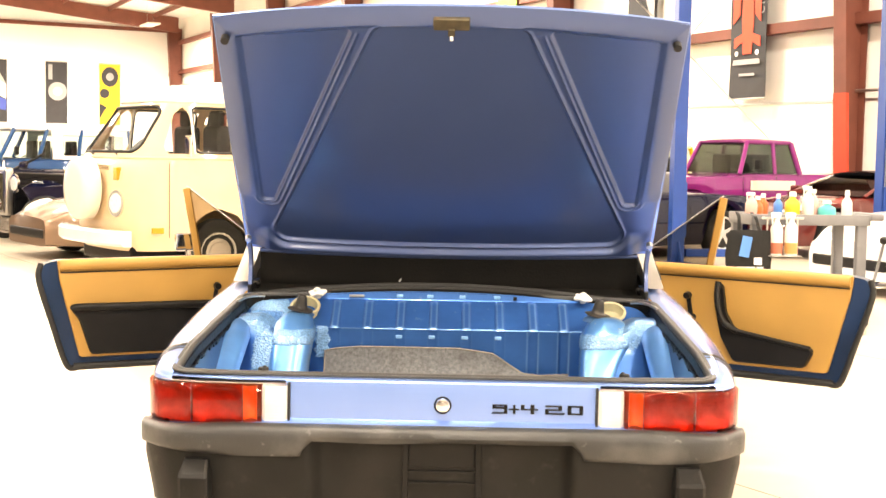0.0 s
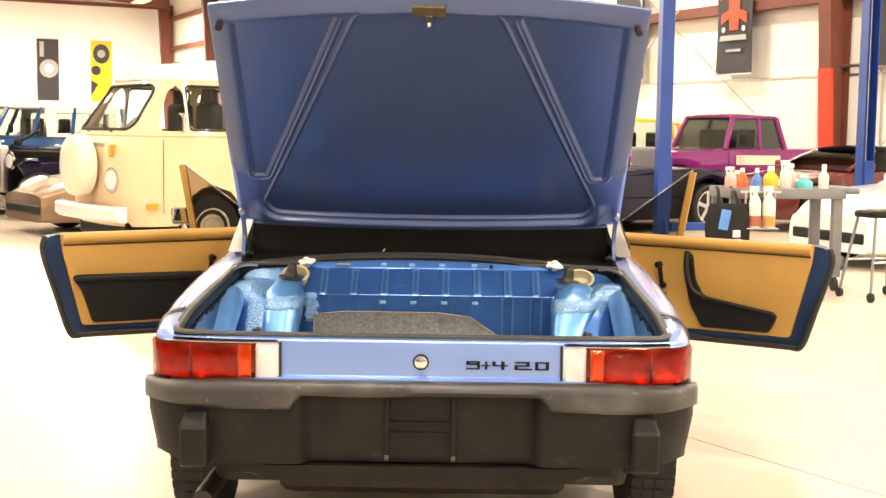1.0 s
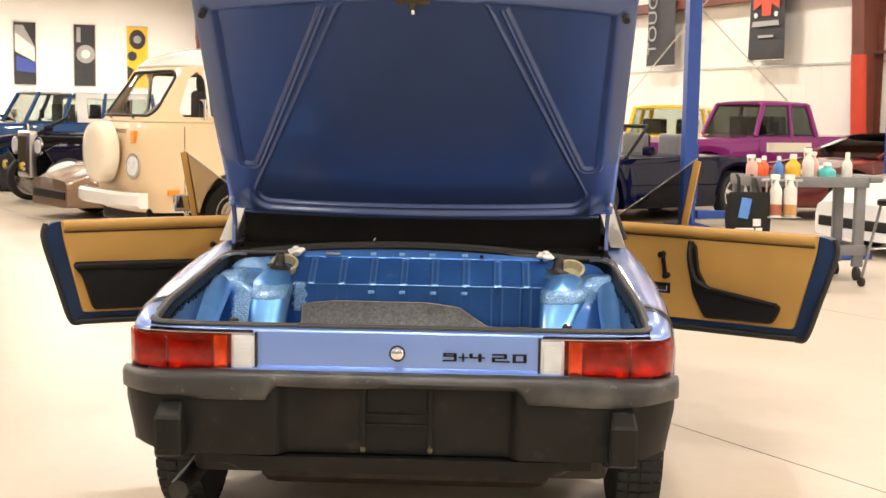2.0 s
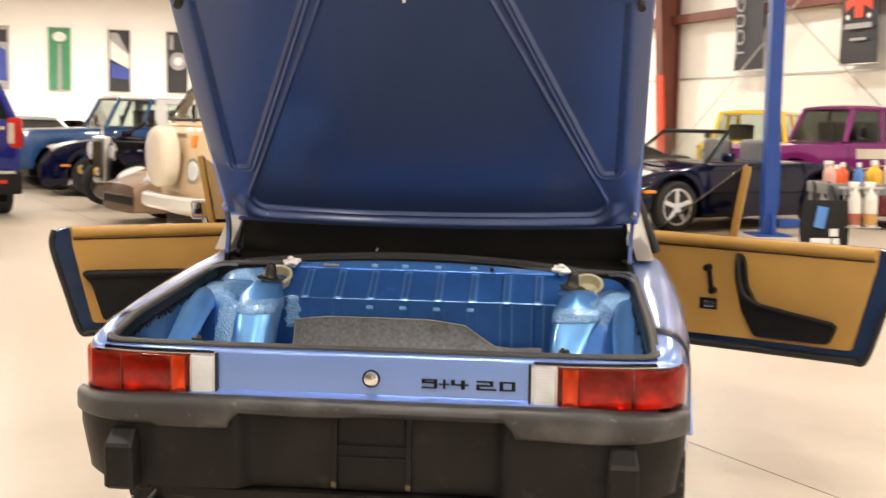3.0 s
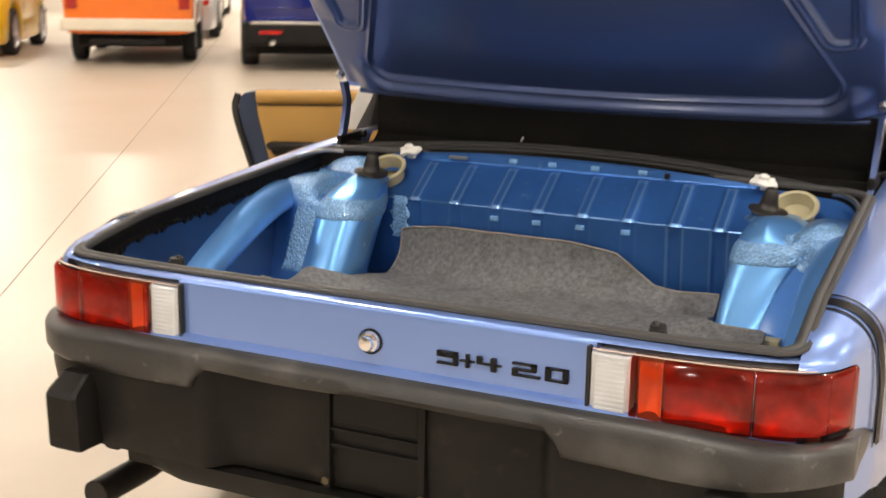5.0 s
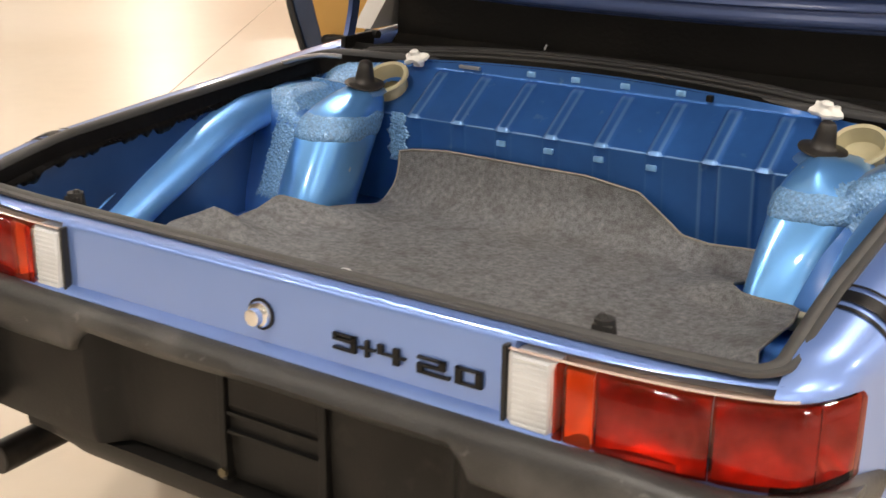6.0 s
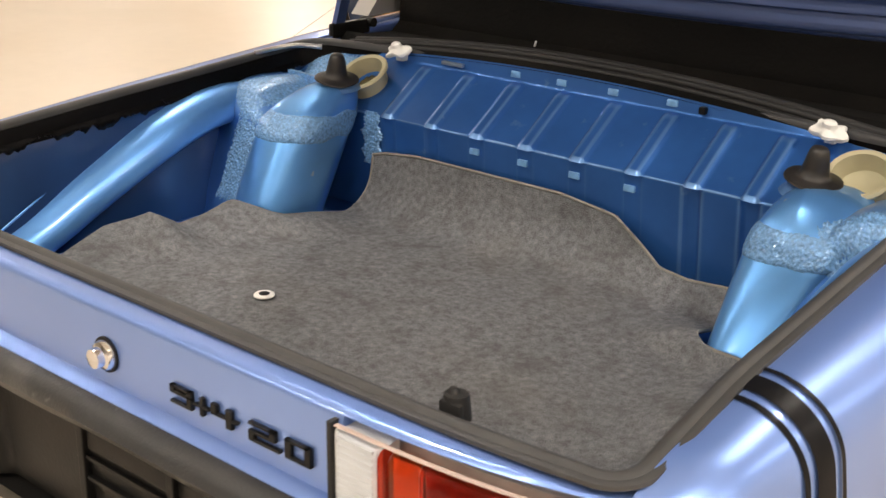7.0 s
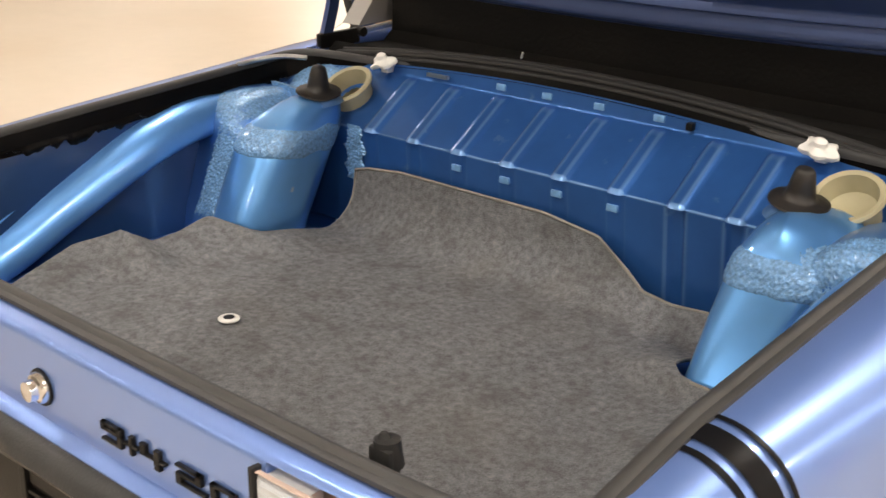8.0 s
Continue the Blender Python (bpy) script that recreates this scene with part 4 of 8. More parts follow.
def tube_ridge(side):
    """The broad pressed ridge that climbs the side wall to the shock tower."""
    line = smooth_line([(0.655, 0.10, 0.560), (0.648, 0.27, 0.600), (0.640, 0.42, 0.673), (0.635, 0.56, 0.738), (0.637, 0.65, 0.766), (0.640, 0.71, 0.775), (0.644, 0.77, 0.777), (0.652, 0.965, 0.776)], 44)
    secs = []
    for i, p in enumerate(line):
        a, b = line[max(0, i - 1)], line[min(43, i + 1)]
        t = (b - a).normalized()
        up = Vector((1, 0, 0)).cross(t).normalized()
        up = up if up.z > 0 else -up
        w = 0.036
        sec = []
        for g in np.linspace(0.0, math.pi, 25):
            c, s_ = math.cos(g), math.sin(g)
            c2, s2 = math.copysign(abs(c) ** 0.72, c), s_ ** 0.72
            # the crest leans upwards, the lower flank runs in softly
            sec.append((side * (p.x + 0.035 - 0.066 * s2 - 0.012 * c * s2), p.y - up.y * (w * c2 + 0.014), p.z - up.z * (w * c2 + 0.014)))
        secs.append(sec)
    v, f = loft(secs, False, False)
    rg = put("wall_ridge", v, f, M_RIDGE, car, "broad blue ridge pressed into the side wall, in a lit paler tone", smooth=80)
    # creases take the ridge's paler tone for the light they catch
    for pts, r in (([(0.650, 0.16, 0.583), (0.6575, 0.300, 0.653), (0.6645, 0.443, 0.721), (0.670, 0.59, 0.790)], 0.003), ([(0.651, 0.40, 0.590), (0.652, 0.55, 0.596), (0.652, 0.72, 0.603)], 0.003)):
        v, f = sweep([(side * a, b, c) for a, b, c in smooth_line(pts, 14)], circle(r, 8, 0.004))
        put("wall_crease", v, f, M_RIDGE, car, smooth=80)
    return rg


TOWER_Z = (0.56, 0.60, 0.68, 0.735, 0.750, 0.768, 0.785, 0.800, 0.808, 0.813)


def tower_section(side, z):
    """Inner and outer x, front y at both, and rear y of the leaning tower at a height."""
    if side > 0:
        xa = (0.417, 0.418, 0.422, 0.427, 0.430, 0.438, 0.447, 0.458, 0.468, 0.480)
        xb = (0.530, 0.536, 0.560, 0.580, 0.583, 0.584, 0.578, 0.564, 0.542, 0.510)
        ya = (0.655, 0.672, 0.716, 0.746, 0.752, 0.762, 0.778, 0.798, 0.812, 0.828)
        yb = (0.668, 0.688, 0.712, 0.724, 0.730, 0.742, 0.764, 0.788, 0.808, 0.828)
        yr = (0.800, 0.815, 0.850, 0.870, 0.875, 0.882, 0.885, 0.885, 0.878, 0.864)
    else:
        xa = (0.438, 0.434, 0.427, 0.420, 0.419, 0.421, 0.426, 0.433, 0.442, 0.456)
        xb = (0.570, 0.568, 0.563, 0.558, 0.555, 0.547, 0.535, 0.522, 0.510, 0.496)
        ya = (0.640, 0.652, 0.684, 0.708, 0.718, 0.738, 0.766, 0.795, 0.810, 0.828)
        yb = (0.622, 0.634, 0.668, 0.690, 0.698, 0.716, 0.745, 0.780, 0.800, 0.826)
        yr = (0.800, 0.815, 0.850, 0.870, 0.875, 0.882, 0.885, 0.885, 0.878, 0.862)
    return [float(np.interp(z, TOWER_Z, row)) for row in (xa, xb, ya, yb, yr)]


def tower_ring(side, z, grow=0.0, n=48, rough=0.0, wave=0.0, tilt=0.0):
    ring, power = [], 4.0 if side > 0 else 2.8
    for k in range(n):
        a = 2 * math.pi * k / n
        c, s_ = math.cos(a), math.sin(a)
        zz = z + wave * noise.noise(Vector((c * 2.5, s_ * 2.5, 1.7 + side))) + tilt * c
        xa, xb, ya, yb, yr = tower_section(side, zz)
        q = (abs(c) ** power + abs(s_) ** power) ** (-1 / power)
        p, w = (c * q + 1) / 2, (s_ * q + 1) / 2
        front = ya + (yb - ya) * p
        g = grow + rough * (noise.noise(Vector((c * 20, s_ * 20, z * 250))) + 0.9 * noise.noise(Vector((c * 44, s_ * 44, z * 540 + 3))))
        x = xa + (xb - xa) * p
        # the outer tower carries an upright crease under its cap
        prow = float(np.interp(zz, (0.765, 0.785, 0.800, 0.813), (0.0, 0.008, 0.018, 0.026))) * max(0.0, 1 - abs(x - 0.497) / 0.045) * (1 - w) if side > 0 else 0.0
        ring.append((side * (x + g * q * c), front + (yr - front) * w + g * q * s_ - prow, zz))
    return ring


def brushed_sealer(line, facing, width, thick, parent, seed, ground):
    """An uneven bed of brushed sealer laid along a line onto the metal; facing: from where it was brushed on."""
    n1, n2, rows = max(80, len(line) * 30), 44, []
    pts = smooth_line(line, n1)
    away = Vector(facing).normalized()
    for i, c in enumerate(pts):
        t = (pts[min(n1 - 1, i + 1)] - pts[max(0, i - 1)]).normalized()
        u = i / (n1 - 1)
        across = t.cross(away).normalized()
        w0 = width * (1 + 0.35 * noise.noise(Vector((u * 6, 0.3, seed))))
        row = []
        for k in range(n2):
            w = -1 + 2 * k / (n2 - 1)
            p = c + across * (w * w0 * (1 + 0.25 * noise.noise(Vector((u * 30, w * 1.5, seed + 3)))))
            hit, normal, index, far = ground.ray_cast(p + away * 0.06, -away, 0.14)
            if hit is None:
                hit, normal = p, away
            normal = normal if normal.dot(away) > 0 else -normal
            fall = min(1.0, 3.0 * (1 - w * w)) * min(1.0, 9 * u, 9 * (1 - u))
            lumps = noise.noise(hit * 260) + 0.8 * noise.noise(hit * 620)
            row.append(hit + normal * (thick * (1.5 * fall - 1.0) + thick * 0.9 * fall * lumps))
        rows.append(row)
    v, f = loft(rows, False, False)
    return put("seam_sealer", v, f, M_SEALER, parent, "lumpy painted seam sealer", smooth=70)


def seam_y(z):
    return float(np.interp(z, (0.56, 0.60, 0.735, 0.775), (0.646, 0.658, 0.712, 0.730)))


def tower(side):
    v, f = loft([tower_ring(side, z, n=72) for z in (0.56, 0.60, 0.64, 0.68, 0.715, 0.735, 0.743, 0.750, 0.759, 0.768, 0.777, 0.785, 0.793, 0.800, 0.808, 0.813)])
    tw = put("shock_tower", v, f, M_TOWER, car, "blue shock absorber tower in a lit paler tone, with chipped paint", smooth=60)
    # lumpy seam sealer brushed round the shoulder, with an undercut lower edge
    secs = []
    for z in np.linspace(0.720, 0.769, 30):
        e = abs((z - 0.7445) / 0.0245)
        secs.append(tower_ring(side, z, 0.0022 * (1 - e ** 5) - 0.0016 * e ** 12, 320, 0.0012 * (1 - e ** 6), 0.006, 0.009 if side > 0 else 0.0))
    v, f = loft(secs, True, False)
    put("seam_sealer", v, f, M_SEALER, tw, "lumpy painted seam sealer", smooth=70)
    # web between tower and side wall, its upper edge rounded over
    secs = []
    for u in np.linspace(0, 1, 11):
        x = 0.47 + 0.204 * u
        lift = 0.003 * math.sin(5 * u) + (0.014 if side > 0 else 0.004) * u
        rise = float(np.interp(u, (0, 0.30, 0.55, 1), (0.30, 0.45, 1.0, 1.0)))
        row = [(seam_y(z) + 0.010 * u , z) for z in (0.563, 0.60, 0.65, 0.70, 0.735)]
        row += [(0.722, 0.758), (0.732, 0.776), (0.750, 0.790), (0.778, 0.799), (0.82, 0.803), (0.875, 0.80)]
        secs.append([(side * x, y - 0.010 * math.sin(math.pi * u) + (float(np.interp(y, (0.72, 0.80), (0.032, 0.0))) if side > 0 else 0.0), z if z < 0.74 else 0.735 + (z + lift - 0.735) * rise) for y, z in row])
    v, f = loft(secs, False, False)
    web = put("tower_web", v, f, M_TRUNK, tw, "rounded web beside the tower", smooth=60)
    parts_v, parts_f = [], []
    for ob in (tw, web):
        base = len(parts_v)
        parts_v += [vert.co.copy() for vert in ob.data.vertices]
        parts_f += [tuple(base + i for i in poly.vertices) for poly in ob.data.polygons]
    ground = BVHTree.FromPolygons(parts_v, parts_f)
    if side < 0:
        seam = []
        for z in (0.772, 0.735, 0.69, 0.64, 0.58):
            xa, xb, ya, yb, yr = tower_section(side, z)
            seam.append((side * (xb + 0.004), yb + 0.035, z))
        brushed_sealer(seam, (side * 0.25, -1, 0.25), 0.031, 0.0020, tw, 4.0 + side, ground)
    else:
        part("underlay", box((0.430, 0.653, 0.566), (0.560, 0.690, 0.591), 0.003), M_BEIGE, tw, "beige felt underlay at the tower's foot")
    brushed_sealer([(side * 0.540, 0.728, 0.766), (side * 0.580, 0.742, 0.785), (side * 0.620, 0.756, 0.800), (side * 0.652, 0.775, 0.812)], (0, -0.6, 0.8), 0.038, 0.0018, tw, 1.0 + side, ground)
    if side < 0:
        brushed_sealer([(side * 0.578, 0.872, 0.81), (side * 0.582, 0.80, 0.805), (side * 0.580, 0.742, 0.79)], (0, -0.3, 1), 0.060, 0.0013, tw, 9.0 + side, ground)
        flat = BVHTree.FromPolygons([Vector((side * x, y, z)) for x, y, z in ((0.36, 0.869, 0.60), (0.44, 0.869, 0.60), (0.44, 0.869, 0.80), (0.36, 0.869, 0.80))], [(0, 1, 2, 3)])
        brushed_sealer([(side * 0.402, 0.868, 0.762), (side * 0.402, 0.868, 0.71), (side * 0.402, 0.868, 0.66)], (0, -1, 0), 0.022, 0.0018, tw, 7.0 + side, flat)
        # extra rough bed, added to dull a lamp's glint on this slope
        slope = BVHTree.FromPolygons([Vector((side * x, y, z)) for x, y, z in ((0.40, 0.871, 0.757), (0.68, 0.871, 0.757), (0.68, 0.988, 0.837), (0.40, 0.988, 0.837))], [(0, 1, 2, 3)])
        brushed_sealer([(side * 0.500, 0.945, 0.808), (side * 0.56, 0.94, 0.804), (side * 0.60, 0.94, 0.804), (side * 0.655, 0.935, 0.801)], (0, -0.57, 0.82), 0.052, 0.0016, tw, 12.0, slope)
    # rubber cap on the shock's top
    cap_x = 0.481 if side > 0 else 0.470
    v, f = lathe([(0.046, -0.014), (0.038, -0.006), (0.029, 0.001), (0.020, 0.008)], 32)
    put("strut_neck", moved(v, pose(side * cap_x, 0.846, 0.813, 5, 0, 0)), f, M_TRUNK, tw, "blue raised neck under the rubber cap", smooth=60)
    v, f = lathe([(0.026, 0.004), (0.040, 0.0015), (0.047, 0.0), (0.0505, 0.002), (0.0495, 0.0045), (0.043, 0.006), (0.032, 0.008), (0.0255, 0.012), (0.0225, 0.026), (0.0195, 0.042), (0.0165, 0.054), (0.0135, 0.058), (0.0090, 0.060), (0.002, 0.0605)], 36)
    warp = [(x * (1 + 0.03 * math.sin(3 * math.atan2(y, x) + side)), y * (1 + 0.03 * math.sin(2 * math.atan2(y, x) + 1)), z + (0.0016 * math.sin(2 * math.atan2(y, x) + side) if z < 0.008 else 0)) for x, y, z in v]
    put("rubber_cap", moved(warp, pose(side * cap_x, 0.846, 0.815, 5, 9, 0) @ Matrix.Diagonal((0.82, 0.82, 0.86, 1))), f, M_CAP, tw, "dusty black conical rubber cap", smooth=50)
    # beige drain funnel behind it
    deep = 0.028 if side > 0 else 0.050
    v, f = lathe([(0.036, -0.056), (0.041, -0.004), (0.049, 0.0), (0.050, 0.004), (0.047, 0.008), (0.040, 0.006), (0.0385, -0.004), (0.0365, -0.5 * deep), (0.0345, 0.006 - deep), (0.024, -deep), (0.004, -deep)], 32)
    put("funnel", moved(v, pose(*FUNNELS[side], 32, 0, 0)), f, M_BEIGE, car, "beige open plastic funnel", smooth=40)
    return tw


for side in (1, -1):
    tube_ridge(side), tower(side)
    # small catch of white plastic
    cap = bmesh.new()
    cx, cy = (0.446, 0.972) if side > 0 else (-0.430, 0.980)
    lobes = []
    for r, z in ((0.010, -0.012), (0.022, -0.010), (0.026, -0.004), (0.025, 0.003), (0.016, 0.007), (0.011, 0.012), (0.010, 0.022), (0.006, 0.026), (0.001, 0.027)):
        lobes.append([((r * (1 + (0.16 * math.cos(5 * a + side) if r > 0.014 else 0))) * math.cos(a) * 1.15, r * (1 + (0.16 * math.cos(5 * a + side) if r > 0.014 else 0)) * math.sin(a), z + (0.004 * math.sin(3 * a) if r > 0.014 else 0)) for a in np.linspace(0, 2 * math.pi, 31)[:-1]])
    vv, ff = loft(lobes)
    made = bpy.data.meshes.new("clip")
    made.from_pydata([tuple(Matrix.Translation((cx, cy - 0.006, 0.858)) @ pose(0, 0, 0, 24, 8 * side, 0) @ Matrix.Diagonal((0.95, 0.75, 0.70, 1)) @ Vector(q)) for q in vv], [], ff)
    cap.from_mesh(made)
    add_box(cap, (cx - 0.008, cy - 0.006, 0.838), (cx + 0.010, cy + 0.014, 0.856), 0.003)
    part("trim_clip", cap, M_WHITE_PL, car, "white plastic clip", smooth=40)
    # rubber stop at the tail
    stop = bmesh.new()
    add_rod(stop, (side * 0.470, 0.088, 0.715), (side * 0.470, 0.088, 0.748), 0.012, n=14)
    add_rod(stop, (side * 0.470, 0.088, 0.730), (side * 0.470, 0.088, 0.757), 0.0165, 0.013, 14)
    add_box(stop, (side * 0.470 - 0.012, 0.074, 0.72), (side * 0.470 + 0.016, 0.082, 0.752), 0.003)
    add_rod(stop, (side * 0.466, 0.088, 0.756), (side * 0.466, 0.088, 0.762), 0.007, 0.004, 10)
    part("rubber_stop", stop, M_RUBBER, car, "black rubber lid stop", smooth=40)
wire = part("wire_end", rod((-0.165, 1.056, 0.862), (-0.163, 1.050, 0.894), 0.0025, 0.0025, 8), M_BLACK, car, "thin black wire end")
part("bare_tip", rod((-0.1635, 1.0495, 0.892), (-0.157, 1.045, 0.902), 0.0022, 0.0018, 8), M_BEZEL, wire, "pale bent tip")
part("label_plate", box((-0.325, 0.978, 0.846), (-0.275, 0.986, 0.853), 0.001), M_STEEL, car, "small riveted metal plate")
part("wire_clip", box((0.218, 0.980, 0.842), (0.230, 0.992, 0.854), 0.002), M_BLACK, car)

# dark tray and back panel between the trunk and the cabin
secs = []
for x in np.linspace(-0.66, 0.66, 25):
    bow = 0.032 * (1 - (x / 0.66) ** 2)
    ft = flange_top(x)
    secs.append([(x, 0.990, ft - 0.006), (x, 0.996 + 0.3 * bow, ft + 0.004), (x, 1.03 + bow, ft + 0.004), (x, 1.06 + bow, 0.858), (x, 1.10 + bow, 0.845), (x, 1.20, 0.84), (x, 1.225, 0.86), (x, 1.235, 1.10)])
v, f = loft(secs, False, False)
put("rear_tray", v, f, M_FELT, car, "dark tray and panel behind the cabin", smooth=40)
for dy, dz, r in ((0.008, 0.004, 0.0062), (0.022, 0.011, 0.0068), (0.040, 0.013, 0.0075)):
    xs = np.linspace(-0.60, 0.60, 41)
    v, f = sweep([(x, 0.990 + dy + 0.020 * (1 - (x / 0.66) ** 2), flange_top(x) + dz) for x in xs], circle(r, 8))
    put("front_seal", v, f, M_RUBBER, car, "black rubber lip before the rear tray", smooth=60)
for side in (1, -1):
    hg = bmesh.new()
    add_box(hg, (side * 0.656, 1.02, 0.845), (side * 0.670, 1.13, 0.876), 0.005)
    add_rod(hg, (side * 0.645, 1.13, 0.868), (side * 0.68, 1.13, 0.868), 0.010, n=12)
    part("lid_hinge", hg, M_BLACK, car, "black lid hinge arm")
    pts = smooth_line([(side * 0.60, 0.935, 0.848), (side * 0.63, 0.90, 0.852), (side * 0.655, 0.86, 0.848), (side * 0.668, 0.82, 0.842)], 12)
    v, f = sweep(pts, circle(0.005, 6))
    put("torsion_rod", v, f, M_STEEL, car, smooth=60)

# ---- trunk lid, standing open ----
LID_O, LID_U, LID_N = Vector((0, 1.085, 0.985)), Vector((0, -0.659, 0.752)), Vector((0, -0.752, -0.659))


def lid_at(x, u, h):
    """A place on the lid: x across, u up it, h out of its inner face."""
    return LID_O + Vector((x, 0, 0)) + LID_U * u + LID_N * h


def poly_dist(px, py, poly):
    """Signed distance to a polygon, minus inside."""
    d = np.full(px.shape, 1e9)
    sign = np.ones(px.shape)
    n = len(poly)
    for i in range(n):
        ax, ay = poly[i]
        bx_, by_ = poly[(i + 1) % n]
        ex, ey = bx_ - ax, by_ - ay
        wx, wy = px - ax, py - ay
        t = np.clip((wx * ex + wy * ey) / (ex * ex + ey * ey), 0, 1)
        d = np.minimum(d, (wx - ex * t) ** 2 + (wy - ey * t) ** 2)
        c1, c2, c3 = py >= ay, py < by_, ex * wy > ey * wx
        flip = (c1 & c2 & c3) | (~c1 & ~c2 & ~c3)
        sign = np.where(flip, -sign, sign)
    return sign * np.sqrt(d)


NX, NU = 421, 281
gx = np.linspace(-1, 1, NX)
gu = np.linspace(0, 1, NU)
GX, GU = np.meshgrid(gx, gu)
HALF = 0.694 - 0.004 * GU
X = GX * HALF
TOP = 0.988 - 0.060 * np.abs(GX) ** 2.2
U = -0.017 + GU * (TOP + 0.017)
AX = np.abs(X)
r = 0.050
mid = poly_dist(AX, U, [(-0.3, 0.925 - r), (0.213 - 0.55 * r, 0.925 - r), (0.608 - 1.55 * r, 0.040 + r), (-0.3, 0.040 + r)]) - r
r2 = 0.014
tri = poly_dist(AX, U, [(0.616 - r2, 0.876 - r2), (0.284 + 1.4 * r2, 0.914 - r2), (0.578, 0.222 + r2), (0.612 - r2, 0.222 + r2)]) - r2
diag = np.maximum(1 - ease(AX - (0.284 + (0.915 - U) * 0.4257), -0.006, 0.010), 1 - ease(U, 0.225, 0.245)) * (1 - ease(U, 0.885, 0.905))
H = np.zeros_like(X)
H -= 0.009 * (1 - ease(mid, -0.005, 0.002))
H += 0.0040 * np.exp(-((mid - 0.005) / 0.0036) ** 2)
H -= 0.008 * (1 - ease(tri, -0.006, 0.003))
H += diag * (0.0040 * np.exp(-((tri - 0.004) / 0.0034) ** 2) + 0.0046 * np.exp(-((tri - 0.018) / 0.0036) ** 2))
H -= diag * 0.004 * ease(tri, 0.020, 0.028) * ease(mid, 0.004, 0.012) * ease(U, 0.18, 0.28)
# flange proud of the panels, rolled back towards the edges
flange = np.maximum(ease(AX, 0.617, 0.627) * ease(U, 0.20, 0.30), ease(U - (0.930 - 0.15 * X ** 2), -0.002, 0.008))
H += 0.006 * flange
edge = np.minimum(HALF - AX, TOP - U)
H -= 0.022 * (1 - np.clip(edge / 0.058, 0, 1)) ** 1.6 * np.maximum(flange, 1 - ease(edge, 0.0, 0.02))
# lit band under the middle panel, then the lip turned under
H += 0.020 * ease(mid, 0.010, 0.030) * (1 - ease(U, 0.05, 0.10)) * (1 - ease(AX, 0.60, 0.66))
H -= 0.030 * (1 - ease(U, -0.017, 0.006))
BOW = -0.018 * (AX / 0.69) ** 2 - 0.010 * (AX / 0.69) ** 2 * (1 - ease(U, 0.05, 0.45))
pts = [lid_at(X[i, j], U[i, j], H[i, j] + BOW[i, j]) for i in range(NU) for j in range(NX)]
faces = grid_faces(NU, NX)
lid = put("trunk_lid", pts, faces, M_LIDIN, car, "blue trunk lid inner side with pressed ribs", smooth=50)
# outer skin, a little larger
sk, nx2, nu2 = [], 41, 25
for i in range(nu2):
    for j in range(nx2):
        x = -0.688 + 1.376 * j / (nx2 - 1)
        top = 0.984 - 0.060 * abs(x / 0.70) ** 2.2
        u = -0.013 + (top + 0.013) * i / (nu2 - 1)
        sk.append(lid_at(x, u, -0.034 - 0.010 * (abs(x) / 0.70) ** 2))
for i in range(nu2):
    for j in range(nx2):
        p = sk[i * nx2 + j]
        sk.append(p + LID_N * 0.012)
f = grid_faces(nu2, nx2) + grid_faces(nu2, nx2, base=nu2 * nx2)
n0 = nu2 * nx2
ring = [j for j in range(nx2)] + [i * nx2 + nx2 - 1 for i in range(1, nu2)] + [(nu2 - 1) * nx2 + j for j in range(nx2 - 2, -1, -1)] + [i * nx2 for i in range(nu2 - 2, 0, -1)]
f += [(ring[k], ring[(k + 1) % len(ring)], n0 + ring[(k + 1) % len(ring)], n0 + ring[k]) for k in range(len(ring))]
put("outer_skin", sk, f, M_PAINT, lid, "light blue outer skin", smooth=40)
v, f = sweep([lid_at(x, -0.011 + 0.004 * (x / 0.62) ** 2, 0.004 - 0.018 * (abs(x) / 0.69) ** 2) for x in np.linspace(-0.64, 0.64, 33)], circle(0.0065, 10))
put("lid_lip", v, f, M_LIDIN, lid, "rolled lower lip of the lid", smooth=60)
la = bmesh.new()
turn = Matrix.Translation(lid_at(0.002, 0.943, 0.004)) @ Matrix(((1, 0, 0), (0, LID_U.y, LID_N.y), (0, LID_U.z, LID_N.z))).to_4x4()
add_box(la, (-0.052, -0.019, -0.008), (0.052, 0.019, 0.010), 0.004, turn=turn)
add_box(la, (-0.010, -0.034, 0.0), (0.010, -0.010, 0.018), 0.003, turn=turn)
part("lid_latch", la, M_BRASS, lid, "aged zinc lid latch plate")
part("latch_pin", add_rod(bmesh.new(), lid_at(0.002, 0.915, 0.006), lid_at(0.002, 0.902, 0.030), 0.005, n=8), M_WHITE_PL, lid)
for side in (1, -1):
    part("rubber_stop", add_rod(bmesh.new(), lid_at(side * 0.654, 0.872, -0.012), lid_at(side * 0.654, 0.872, 0.010), 0.012, n=14), M_RUBBER, lid, "black rubber stop")
    secs = [[(side * (x + a), y + b, z) for a, b in ((-0.006, -0.013), (0.006, -0.013), (0.006, 0.013), (-0.006, 0.013))] for x, y, z in ((0.664, 1.030, 0.842), (0.664, 1.046, 0.880), (0.665, 1.062, 0.925), (0.667, 1.072, 0.965), (0.670, 1.060, 1.010))]
    v, f = loft(secs)
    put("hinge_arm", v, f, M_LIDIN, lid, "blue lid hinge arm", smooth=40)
    part("hinge_bolt", add_rod(bmesh.new(), lid_at(side * 0.672, 0.06, -0.006), lid_at(side * 0.672, 0.06, 0.010), 0.011, n=6), M_STEEL, lid)

